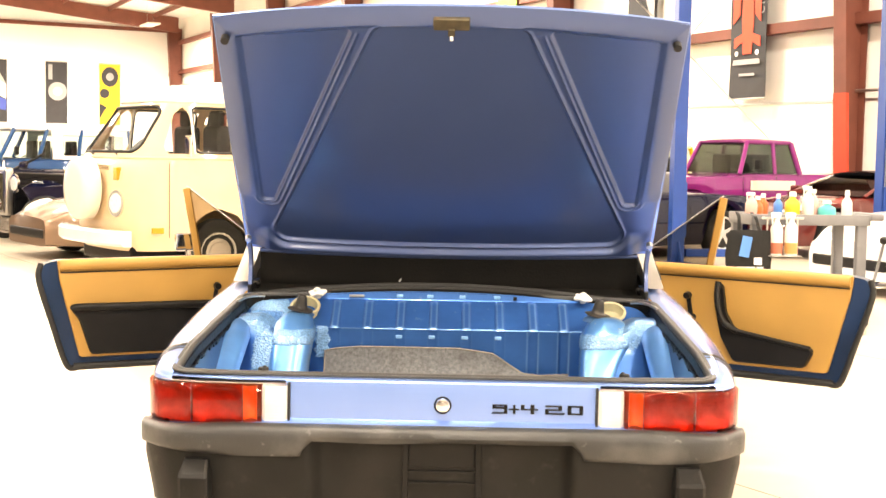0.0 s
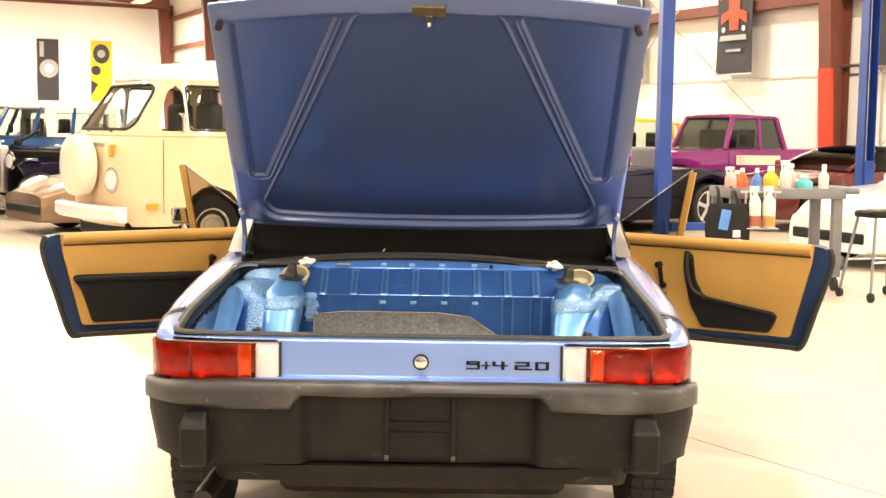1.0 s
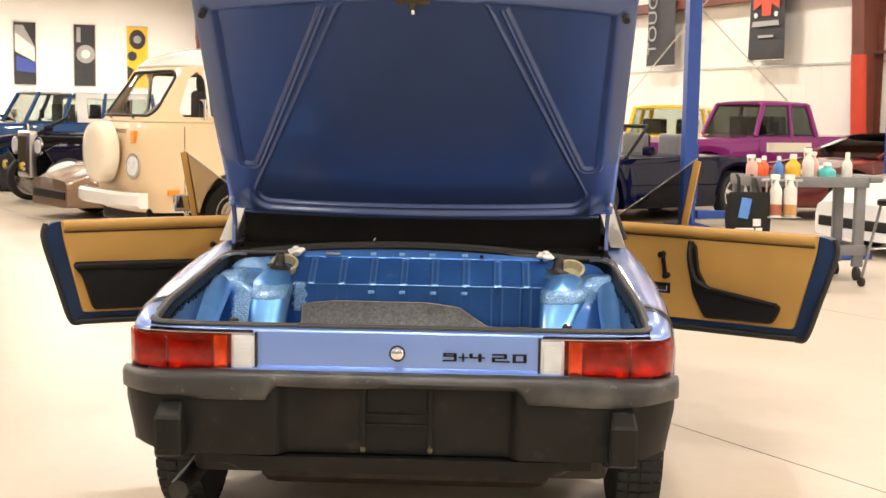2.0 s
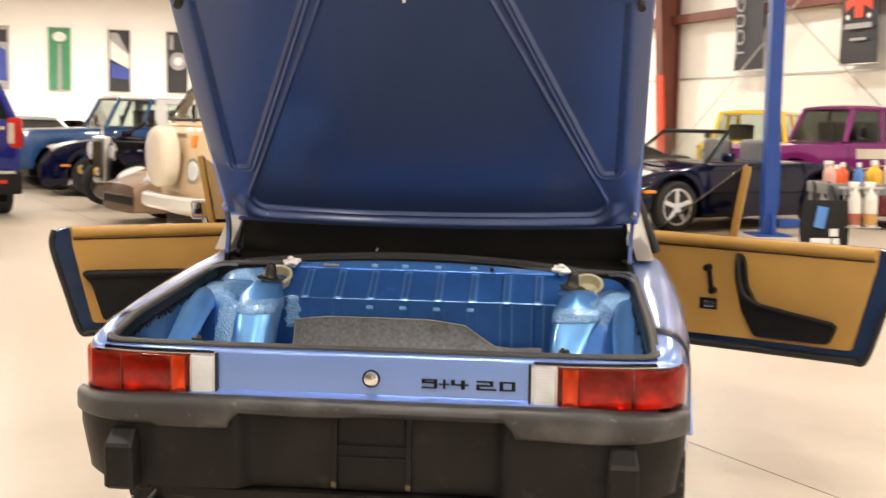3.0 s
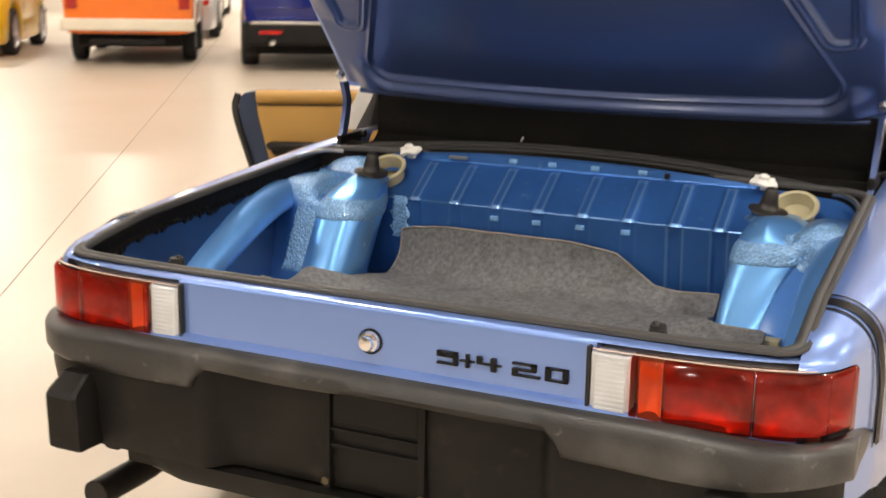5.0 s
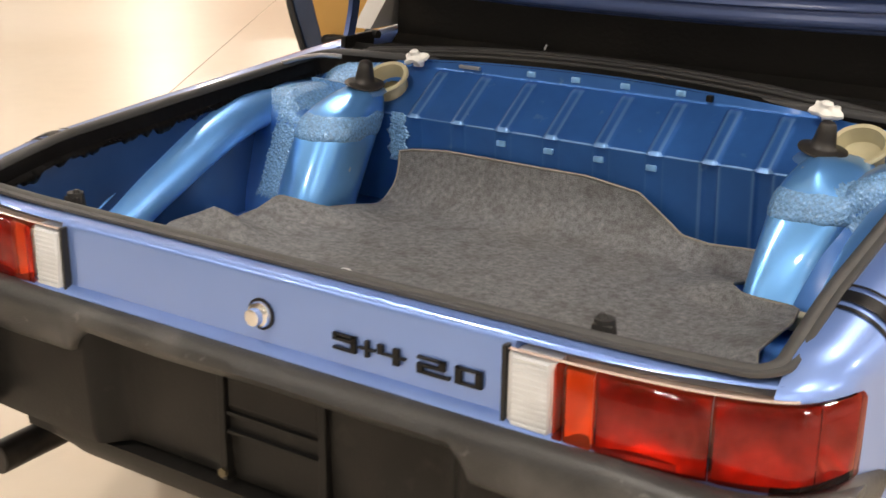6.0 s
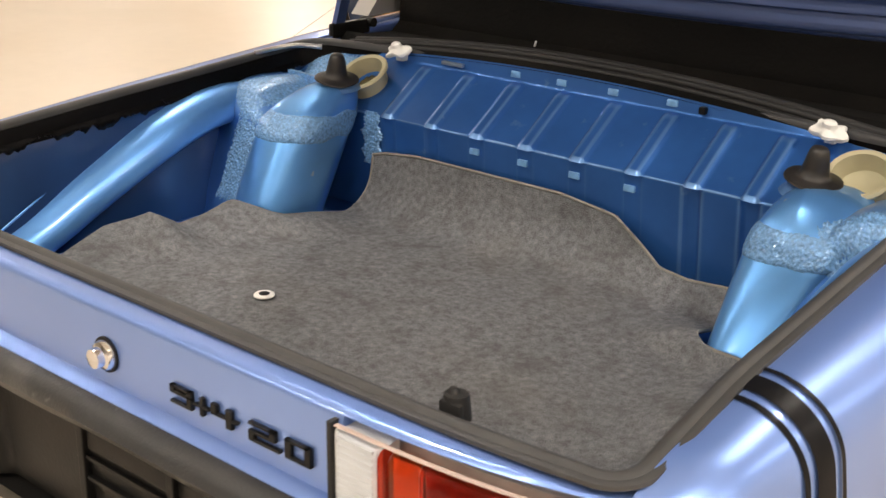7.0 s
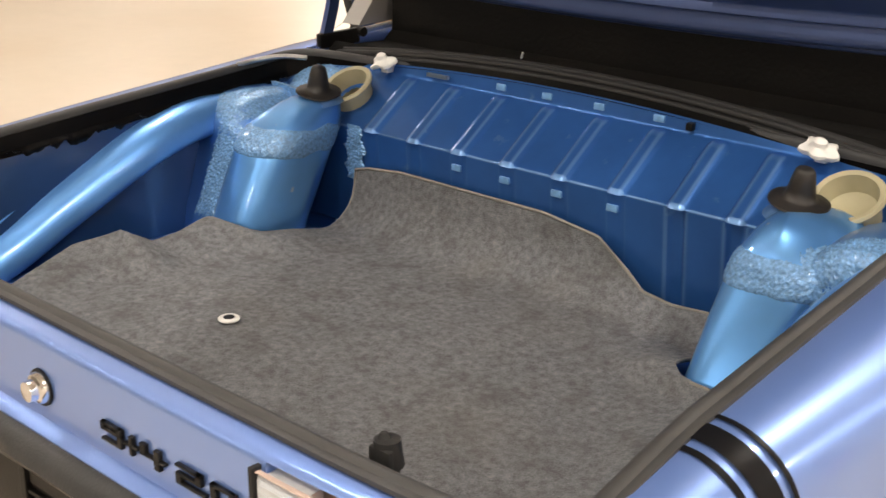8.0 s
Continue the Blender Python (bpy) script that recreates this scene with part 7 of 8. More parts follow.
for z, r in ((0.66, 0.018), (0.80, 0.012), (1.07, 0.010)):
    v, f = sweep([(x, gate_y(x, z) - 0.004, z - 0.02 * (x / 0.8) ** 2) for x in np.linspace(-0.80, 0.80, 21)], circle(r, 10))
    put("tailgate_crease", v, f, M_SUVBLUE, wag, smooth=60)
v, f = sweep([(x, gate_y(x, 1.17) - 0.006, 1.17) for x in np.linspace(-0.74, 0.74, 21)], [(-0.012, -0.026), (0.010, -0.026), (0.014, 0.0), (0.010, 0.026), (-0.012, 0.026)])
put("tailgate_trim", v, f, M_CHROME, wag, "broad chrome tailgate bar", smooth=40)
part("emblem", rod((0, gate_y(0, 1.20) - 0.012, 1.205), (0, gate_y(0, 1.20) + 0.02, 1.205), 0.06, n=20), M_CHROME, wag, "plain oval chrome emblem")
part("bumper_strip", box((-0.86, -2.615, 0.585), (0.86, -2.55, 0.625), 0.012), M_STEEL, wag, "silver strip on the bumper")
part("spoiler", box((-0.66, -2.36, 1.715), (0.66, -2.06, 1.775), 0.02), M_SUVBLUE, wag)
part("brake_lamp", box((-0.18, -2.375, 1.725), (0.18, -2.35, 1.75), 0.005), M_RED_LAMP, wag)
part("wiper", rod((-0.05, -2.40, 1.33), (0.42, -2.39, 1.36), 0.012, n=8), M_BLACK, wag)
part("window_sticker", box((0.36, -2.405, 1.34), (0.47, -2.385, 1.40), 0.002), M_WHITE_PL, wag, "pale sticker")
part("plate_recess", box((-0.20, -2.60, 0.80), (0.20, -2.54, 0.96), 0.01), M_SUVBLUE, wag)
for side in (1, -1):
    part("tail_lamp", box((side * 0.87 - 0.10, -2.53, 0.90), (side * 0.87 + 0.115, -2.26, 1.31), 0.07, 4), M_RED_LAMP, wag, "wrapped red tail lamp", smooth=50)
    part("lamp_window", box((side * 0.835 - 0.060, -2.545, 0.97), (side * 0.835 + 0.030, -2.50, 1.24), 0.025, 3), M_PINK_LENS, wag, smooth=50)
    part("reflector", box((side * 0.60 - 0.15, -2.615, 0.46), (side * 0.60 + 0.15, -2.59, 0.51), 0.006), M_RED_LAMP, wag, "red bumper reflector")
    part("exhaust_tip", rod((side * 0.58, -2.60, 0.36), (side * 0.58, -2.38, 0.36), 0.042), M_STEEL, wag, "steel exhaust tip")
    bar("roof_rail", (side * 0.70, -1.9, 1.82), (side * 0.70, 0.0, 1.82), 0.02, M_STEEL, wag)

wag.scale = (0.955, 1.0, 1.0)

# orange double-cab pickup van, from behind
pk_l, pk_r = Vector((-10.80, 11.52, 0)), Vector((-9.53, 12.54, 0))
pk_mid = (pk_l + pk_r) / 2 - wag_side * 0.18
pk = thing("pickup_van", "orange pickup van with a cream rear bumper", "van", pk_mid + wag_fwd * 1.6, heading(wag_fwd.x, wag_fwd.y), "parked cars")
prof = [(-2.2, 1.22, 0.80), (-2.16, 1.26, 0.84), (-1.8, 1.27, 0.85), (1.8, 1.22, 0.85), (2.1, 1.18, 0.82), (2.22, 1.05, 0.66)]
v, f = body_loft(prof, 0.40, [(1.2, 0.40), (-1.25, 0.40)], flat=0.02, tuck=0.05)
put("body", v, f, M_ORANGE, pk, "orange body", smooth=38)
# near-black chassis block that darkens the shaded gap under the pickup
part("underbody", box((-0.68, -2.0, 0.22), (0.68, 2.0, 0.46), 0.04), M_NEAR_BLACK, pk)
four_wheels(pk, 1.2, -1.25, 0.83, 0.335, 0.19, rim=0.2, spokes=0)
greenhouse(pk, (-0.9, 2.05, 1.22, 0.81), (-0.85, 1.6, 1.88, 0.70), M_ORANGE, M_ORANGE, posts=(0.5, 0.75), post_r=0.045)
part("rear_bumper", box((-0.86, -2.32, 0.44), (0.86, -2.18, 0.60), 0.03, 3), M_IVORY, pk, "cream rear bumper", smooth=40)
part("tow_bar", box((-0.5, -2.25, 0.26), (0.45, -2.18, 0.33), 0.01), M_BLACK, pk)
part("tailgate_lip", box((-0.80, -2.225, 1.10), (0.80, -2.18, 1.13), 0.008), M_ORANGE, pk)
part("tailgate_handle", box((-0.17, -2.235, 0.95), (0.17, -2.19, 0.99), 0.01), M_CHROME, pk, "chrome handle")
for side in (1, -1):
    part("tail_lamp", box((side * 0.72 - 0.07, -2.235, 0.72), (side * 0.72 + 0.07, -2.17, 0.98), 0.02), M_RED_LAMP, pk, "red tail lamp")
    part("tail_turn_lamp", box((side * 0.72 - 0.06, -2.245, 0.90), (side * 0.72 + 0.06, -2.2, 0.965), 0.015), M_AMBER, pk)

ROW_YAW = heading(-0.80, -0.60)
OUT_YAW = heading(wag_fwd.x, wag_fwd.y)

# the dark blue open sports car behind the lift
fw, rw = Vector((1.66, 12.85, 0)), Vector((3.78, 14.45, 0))
fwd = (fw - rw).normalized()
left = Vector((-fwd.y, fwd.x, 0))
mid_ = (fw + rw) / 2 - left * 0.80 + fwd * 0.02
coupe("convertible", "dark navy open sports car with silver five-spoke wheels", mid_, heading(fwd.x, fwd.y), M_NAVY, 4.3, 1.78, 1.27, 0.76, 0.84, 0.325, open_top=True)

# plum-coloured pickup, maroon coupe and white coupe along the right wall
plum = block_truck("off_road_pickup", "plum off-road pickup with a hard cab", (4.77, 18.4, 0), heading(-0.90, -0.43), M_PURPLE, 4.3, 1.60, 1.14, 1.71, 1.10, 0.45, (-0.75, 0.50, -0.62, 0.28), 0.38, posts=(0.42,), glass=M_SMOKE)
part("door_decal", box((0.785, -0.62, 0.86), (0.806, 0.30, 1.02), 0.004), M_IVORY, plum, "pale door decal")
part("door_decal", box((-0.806, -0.62, 0.86), (-0.785, 0.30, 1.02), 0.004), M_IVORY, plum, "pale door decal")
coupe("coupe", "maroon low coupe with a dark roof", (6.15, 15.6, 0), heading(-0.90, -0.43), M_MAROON, 4.4, 1.80, 1.20, 0.74, 0.84, 0.32, roof_mat=M_BLACKP)
coupe("coupe", "white low coupe beside the tool cart", (6.0, 10.3, 0), heading(-0.93, -0.35), M_WHITE, 4.3, 1.78, 1.20, 0.74, 0.80, 0.32)
block_truck("off_road_wagon", "yellow off-road wagon by the hall wall", (3.80, 21.7, 0), heading(-0.35, -0.93), M_YELLOW, 3.6, 1.50, 1.06, 1.66, 1.10, 0.5, (-1.2, 0.55, -1.1, 0.35), 0.37, roof_mat=M_YELLOW, posts=(0.5,), glass=M_GLASS)
coupe("coupe", "black coupe parked by the wall", (0.2, 17.2, 0), heading(-0.80, -0.60), M_BLACKP, 4.5, 1.8, 1.30, 0.80, 0.86, 0.33)
block_truck("estate_car", "black estate car parked by the wall", (-0.9, 21.6, 0), heading(-0.80, -0.60), M_BLACKP, 4.6, 1.85, 1.02, 1.66, 1.0, 0.6, (-2.1, 0.8, -1.8, 0.2), 0.36, posts=(0.3, 0.62), category="car")

# left rows
coupe("coupe", "bronze wedge-nosed coupe beside the camper", (-3.50, 13.40, 0), heading(-0.788, -0.616), M_BRONZE, 4.4, 1.80, 1.16, 0.68, 0.78, 0.32)
blue_wagon = block_truck("off_road_wagon", "blue off-road wagon with a white hardtop", (-8.3, 20.4, 0), heading(-0.81, -0.58), M_BLUE4, 4.2, 1.72, 1.16, 1.76, 1.14, 0.45, (-1.95, 0.55, -1.9, 0.25), 0.38, roof_mat=M_WHITE, posts=(0.42, 0.72), glass=M_GLASS, post_mat=M_BLUE4)
for side in (1, -1):
    for y0, y1, z0, z1 in ((-1.96, -0.42, 1.60, 1.72), (-1.96, -0.42, 1.15, 1.22), (-0.62, -0.42, 1.15, 1.72), (-1.98, -1.78, 1.15, 1.72)):
        secs = [[(side * (float(np.interp(z, (1.16, 1.70), (0.815, 0.705))) + d), y, z) for d, y in ((0.0, y0), (0.02, y0), (0.02, y1), (0.0, y1))] for z in (z0, z1)]
        v, f = loft(secs)
        put("hardtop_side", v, f, M_WHITE, blue_wagon, "white hardtop side")
coupe("off_road_car", "navy open car with round lamps", (-6.85, 18.45, 0), heading(-0.95, -0.31), M_NAVY, 4.0, 1.78, 1.25, 0.90, 0.95, 0.34, open_top=True, rim_mat=M_DARK)
for k, (at, p_, lab) in enumerate((((-9.6, 26.0, 0), M_SILVERP, "silver coupe parked in a row"), ((-12.5, 27.5, 0), M_WHITE, "white coupe parked in a row"), ((-11.2, 22.4, 0), M_SILVERP, "silver coupe parked in a row"), ((-14.2, 24.0, 0), M_BLACKP, "black coupe parked by the wall"), ((-8.0, 31.0, 0), M_WHITE, "white coupe parked in a row"))):
    coupe("coupe", lab, at, OUT_YAW if k > 1 else ROW_YAW, p_, 4.4, 1.8, 1.32, 0.80, 0.88, 0.32)
for k, (d, s, p_, lab) in enumerate(((5.6, 0.15, M_SILVERP, "silver coupe parked in a row"), (11.2, 0.1, M_MAROON, "maroon coupe parked in a row"), (17.0, 0.2, M_WHITE, "white coupe parked in a row"))):
    q = pk_mid + wag_fwd * (d + 1.9) + wag_side * s
    coupe("coupe", lab, q, OUT_YAW, p_, 4.4, 1.8, 1.34, 0.82, 0.90, 0.33)
q = pk_mid - wag_side * 2.6 + wag_fwd * 2.3
coupe("coupe", "yellow sports coupe parked in a row", q, OUT_YAW, M_YELLOW, 4.2, 1.8, 1.25, 0.78, 0.88, 0.33)

# old roadster with an upright chrome radiator
ro = thing("roadster", "old-style dark roadster with a chrome radiator", "car", (-5.24, 15.78, 0), heading(-0.75, -0.66), "parked cars")
v, f = body_loft([(-1.9, 0.60, 0.50), (-1.7, 0.85, 0.62), (-0.4, 0.92, 0.66), (0.3, 0.95, 0.55), (1.55, 0.98, 0.30), (1.6, 0.98, 0.28)], 0.34, [], flat=0.05)
put("body", v, f, M_BLACKP, ro, "dark narrow body", smooth=40)
rad = part("radiator", box((-0.23, 1.58, 0.38), (0.23, 1.72, 1.06), 0.05, 3), M_STEEL, ro, "upright chrome radiator shell", smooth=40)
for k in range(9):
    part("grille_bar", box((-0.164 + 0.04 * k, 1.715, 0.46), (-0.156 + 0.04 * k, 1.732, 0.98), 0.003), M_BRASS, rad, "aged grille bar")
part("radiator_cap", rod((0, 1.65, 1.06), (0, 1.65, 1.16), 0.03, 0.02), M_CHROME, ro)
four_wheels(ro, 1.35, -1.15, 0.80, 0.34, 0.14, rim=0.25, spokes=8, rim_mat=M_CHROME)
part("front_axle", rod((-0.66, 1.35, 0.34), (0.66, 1.35, 0.34), 0.028), M_STEEL, ro, "bare steel front axle")
for side in (1, -1):
    lamp_disc("headlamp", (side * 0.44, 1.66, 0.84), 0.12, (0, 1, 0), M_LAMPGL, ro, "large chrome headlamp")
    v, f = lathe([(0.24, -0.012), (0.24, 0.010), (0.262, 0.010), (0.262, -0.012)], 28)
    put("inner_rim", moved(v, pose(side * 0.648, 1.35, 0.34, 0, 90, 0)), f, M_CHROME, ro, "chrome inner rim", smooth=40)
    lamp_disc("fog_lamp", (side * 0.34, 1.86, 0.56), 0.06, (0, 1, 0), M_YELLOW, ro, "yellow fog lamp")
    pts = [(side * 0.73, 1.35 + 0.42 * math.cos(a), 0.36 + 0.42 * math.sin(a)) for a in np.linspace(0.9, 2.7, 12)] + [(side * 0.73, 0.4, 0.36), (side * 0.73, -0.6, 0.36)]
    v, f = sweep(pts, [(-0.11, -0.012), (0.11, -0.012), (0.11, 0.012), (-0.11, 0.012)], up=(1, 0, 0))
    v = [Vector(q) for q in v]
    put("wing", [(q.x, q.y, q.z) for q in v], f, M_NAVY, ro, "swept front wing", smooth=40)
pane("windscreen", [(-0.5, 0.32, 0.95), (0.5, 0.32, 0.95), (0.48, 0.20, 1.28), (-0.48, 0.20, 1.28)], M_GLASS, ro, "flat windscreen")

# ---- lift posts ----
def lift_post(at, yaw):
    ob = thing("lift_post", "blue painted steel post of a two-post car lift", "car lift", at, yaw, "lift posts")
    part("base_plate", box((-0.28, -0.22, 0.0), (0.28, 0.22, 0.02), 0.004), M_LIFT, ob)
    v, f = loft([[(x, y, z) for x, y in ((-0.082, 0.082), (-0.082, -0.082), (0.082, -0.082), (0.082, 0.082), (0.070, 0.082), (0.070, -0.070), (-0.070, -0.070), (-0.070, 0.082))] for z in (0.02, 4.3)])
    put("post", v, f, M_LIFT, ob, "blue folded steel post")
    part("carriage", box((-0.066, -0.066, 0.35), (0.066, 0.11, 1.05), 0.01), M_LIFT, ob, "blue lift carriage")
    for sx in (-1, 1):
        v, f = plate([(0.0, 0.02), (0.16, 0.02), (0.0, 0.30)], 0.012)
        put("gusset", [(sx * (0.10 + p[0]), p[1], p[2]) for p in v], f, M_LIFT, ob)
    arm = box((-0.06, 0.12, 0.10), (0.06, 1.05, 0.20), 0.01)
    part("arm", arm, M_LIFT, ob, "blue swing arm")
    part("cable", rod((0.05, 0.09, 0.3), (0.05, 0.09, 4.2), 0.006, n=6), M_STEEL, ob)
    return ob


lift_post((2.82, 12.85, 0), -80.0)
lift_post((5.22, 12.2, 0), 194.0)

# ---- banners ----
def words(name, text, size, at, material, parent):
    """Raised writing as a mesh in the banner's plane, running up."""
    cu = bpy.data.curves.new(name, "FONT")
    cu.body, cu.size, cu.align_x, cu.align_y, cu.extrude = text, size, "LEFT", "CENTER", 0.002
    tmp = bpy.data.objects.new(name, cu)
    scene.collection.objects.link(tmp)
    me = bpy.data.meshes.new_from_object(tmp.evaluated_get(bpy.context.evaluated_depsgraph_get()))
    bpy.data.objects.remove(tmp)
    bpy.data.curves.remove(cu)
    me.transform(at)
    me.materials.append(material)
    ob = new(name, me)
    ob.parent = parent
    return ob


def flat_mat(name, c):
    return mat(name, c, rough=0.6, vary=0.10, scale=3.0)


B_BLACK, B_GREY, B_WHITE = flat_mat("banner_black", (0.03, 0.03, 0.035)), flat_mat("banner_grey", (0.35, 0.35, 0.36)), flat_mat("banner_white", (0.75, 0.75, 0.73))
B_RED, B_GREEN, B_BLUE, B_YEL = flat_mat("banner_red", (0.62, 0.07, 0.03)), flat_mat("banner_green", (0.06, 0.26, 0.13)), flat_mat("banner_blue", (0.05, 0.08, 0.36)), flat_mat("banner_yellow", (0.80, 0.52, 0.03))
B_LIME = flat_mat("banner_lime", (0.22, 0.45, 0.06))


def banner(at, yaw, ground, label, w=1.05, h=3.10, art=()):
    """A hanging cloth banner, its face towards -y, bottom at z 0 of its own frame. art: (material, outline) in metres from its lower left."""
    ob = thing("banner", label, "banner", at, yaw, "wall banners")
    secs = []
    for k in range(9):
        z = h * k / 8
        secs.append([(x, 0.012 * math.sin(3 * z + 2 * x) + y, z) for x, y in ((-w / 2, 0.0), (0, 0.0), (w / 2, 0.0), (w / 2, 0.01), (0, 0.01), (-w / 2, 0.01))])
    v, f = loft(secs)
    put("cloth", v, f, ground, ob)
    part("rod", rod((-w / 2 - 0.02, 0, h), (w / 2 + 0.02, 0, h), 0.02), M_STEEL, ob)
    part("rod", rod((-w / 2 - 0.02, 0, 0), (w / 2 + 0.02, 0, 0), 0.02), M_STEEL, ob)
    for i, (m_, outline) in enumerate(art):
        v, f = plate([(x - w / 2, z) for x, z in outline], 0.006)
        put("print", [(p[0], p[1] - 0.022 - 0.008 * (i % 3), p[2]) for p in v], f, m_, ob)
    return ob


def disc(cx, cz, r, n=28, rz=None):
    return [(cx + r * math.cos(2 * math.pi * k / n), cz + (rz or r) * math.sin(2 * math.pi * k / n)) for k in range(n)]


END_YAW = HALL_YAW
def end_banner(a, label, ground, art=()):
    return banner(hall(a, 0.06, 2.68), END_YAW, ground, label, art=art)


A0 = (END_POINT - Vector((-20.55, 60.55, 0))).dot(ACROSS)
STEP = 2.9
end_banner(A0 - STEP + 0.25, "yellow banner with dark round gauges printed on it", B_YEL, [(B_BLACK, disc(0.52, 2.45, 0.42, rz=0.5)), (B_BLACK, disc(0.25, 1.6, 0.24)), (B_GREY, disc(0.52, 2.45, 0.2)), (B_BLACK, [(0.0, 0.3), (0.35, 0.9), (0.0, 1.1)])])
end_banner(A0, "black banner with a pale round wheel printed on it", B_BLACK, [(B_GREY, disc(0.57, 1.62, 0.46)), (B_WHITE, disc(0.57, 1.62, 0.22)), (B_GREY, [(0.12, 2.2), (0.32, 2.2), (0.32, 2.95), (0.12, 2.95)])])
end_banner(A0 + STEP, "blue and white banner with a car print", B_BLACK, [(B_GREY, [(0.05, 2.95), (0.45, 2.95), (1.0, 1.9), (1.0, 1.5), (0.05, 1.75)]), (B_WHITE, [(0.05, 2.6), (1.0, 1.85), (1.0, 1.15), (0.05, 1.65)]), (B_BLUE, [(0.1, 1.45), (1.0, 1.12), (1.0, 0.6), (0.1, 0.7)])])
end_banner(A0 + 2 * STEP, "green banner with a pale emblem", B_GREEN, [(B_WHITE, disc(0.52, 2.65, 0.33, rz=0.24)), (B_GREY, [(0.40, 0.0), (0.62, 0.0), (0.60, 2.3), (0.45, 2.3)])])
end_banner(A0 + 3 * STEP, "grey and blue banner with a car print", B_GREY, [(B_BLUE, [(0.1, 0.5), (0.95, 0.4), (0.9, 1.9), (0.3, 2.2)]), (B_BLACK, [(0.1, 2.3), (0.95, 2.3), (0.95, 2.9), (0.1, 2.9)])])
banner(hall(23.0, -9.94, 1.30), END_YAW, B_GREY, "small faded banner in the next room", 0.80, 2.0, [(B_WHITE, [(0.1, 0.2), (0.7, 0.3), (0.6, 1.2), (0.2, 1.3)])])


def side_banner(x, y, label, ground, art=(), text=""):
    p = Vector((x, y, 0))
    s = (END_POINT - p).dot(ALONG)
    at = hall(0.26, s, 2.55)
    ob = banner(at, HALL_YAW - 90, ground, label, art=art)
    if text:
        words("lettering", text, 0.46, Matrix.Translation((-0.28, -0.03, 0.25)) @ pose(0, 0, 0, 90, 0, 0) @ pose(0, 0, 0, 0, 0, 90), B_GREY, ob)
    return ob


racer = side_banner(5.79, 21.50, "dark banner with a red racing car printed on it", B_BLACK, [
    (B_RED, [(0.40, 0.86), (0.65, 0.86), (0.70, 1.55), (0.66, 2.30), (0.60, 2.95), (0.45, 2.95), (0.39, 2.30), (0.35, 1.55)]),
    (B_RED, [(0.10, 1.45), (0.30, 1.62), (0.33, 2.35), (0.24, 2.72), (0.09, 2.55)]), (B_RED, [(0.75, 1.62), (0.92, 1.45), (0.93, 2.55), (0.81, 2.72), (0.72, 2.35)]),
    (B_RED, [(0.14, 0.98), (0.38, 1.10), (0.38, 1.26), (0.14, 1.18)]), (B_RED, [(0.67, 1.10), (0.91, 0.98), (0.91, 1.18), (0.67, 1.26)]),
    (B_GREY, [(0.12, 0.66), (0.93, 0.66), (0.90, 0.76), (0.15, 0.76)]), (B_GREY, [(0.30, 0.44), (0.75, 0.44), (0.75, 0.49), (0.30, 0.49)]),
    (B_WHITE, disc(0.22, 0.88, 0.05)), (B_WHITE, disc(0.83, 0.88, 0.05))])
words("lettering", "CTION", 0.20, Matrix.Translation((0.42, -0.03, 1.60)) @ pose(0, 0, 0, 90, 0, 0) @ pose(0, 0, 0, 0, 0, 90), B_GREY, racer)
side_banner(4.18, 24.67, "dark banner with pale lettering running up it", B_BLACK, [(B_GREY, [(0.55, 3.0), (1.0, 3.0), (1.0, 1.5), (0.7, 2.2)])], "TOUG")
side_banner(1.40, 30.16, "lime green banner with a dark print", B_LIME, [(B_BLACK, disc(0.5, 2.2, 0.4, rz=0.6))])
side_banner(7.65, 17.80, "dark banner with a pale print", B_BLACK, [(B_GREY, disc(0.5, 1.6, 0.35))])

# ---- roll-up door in the end wall ----
dd = thing("roll_up_door", "white sectional door, raised over the wide opening", "door", hall(24.0, 0.06, 0), END_YAW)
for k in range(4):
    part("panel", box((-4.1, -0.02, 3.50 + 0.30 * k), (4.1, 0.03, 3.785 + 0.30 * k), 0.01), M_WALL_CREAM, dd)
for sx in (-1, 1):
    part("track", box((sx * 4.1 - 0.06, -0.06, 0), (sx * 4.1 + 0.06, 0.04, 4.8), 0.005), M_STEEL, dd)

# ---- tool cart with cleaning bottles ----
cart = thing("tool_cart", "grey plastic service cart with two shelves", "cart", (2.93, 7.55, 0), 8.0)
for z in (0.22, 0.80):
    bm = bmesh.new()
    add_box(bm, (-0.52, -0.27, z), (0.52, 0.27, z + 0.03), 0.012)
    for lo, hi in (((-0.52, -0.27, z), (0.52, -0.245, z + 0.09)), ((-0.52, 0.245, z), (0.52, 0.27, z + 0.09)), ((-0.52, -0.27, z), (-0.495, 0.27, z + 0.09)), ((0.495, -0.27, z), (0.52, 0.27, z + 0.09))):
        add_box(bm, lo, hi, 0.008)
    part("tray", bm, M_CART, cart, "grey moulded tray", smooth=40)
for sx in (-1, 1):
    for sy in (-1, 1):
        leg = part("leg", box((sx * 0.46 - 0.045, sy * 0.22 - 0.03, 0.12), (sx * 0.46 + 0.045, sy * 0.22 + 0.03, 0.84), 0.012), M_CART, cart)
        part("castor", rod((sx * 0.46 - 0.015, sy * 0.22, 0.06), (sx * 0.46 + 0.015, sy * 0.22, 0.06), 0.06), M_RUBBER, leg)
part("push_handle", box((0.52, -0.24, 0.84), (0.66, 0.24, 0.90), 0.025, 3), M_CART, cart, smooth=50)
CT = Matrix.Translation((2.93, 7.55, 0)) @ pose(0, 0, 0, 0, 0, 8.0)
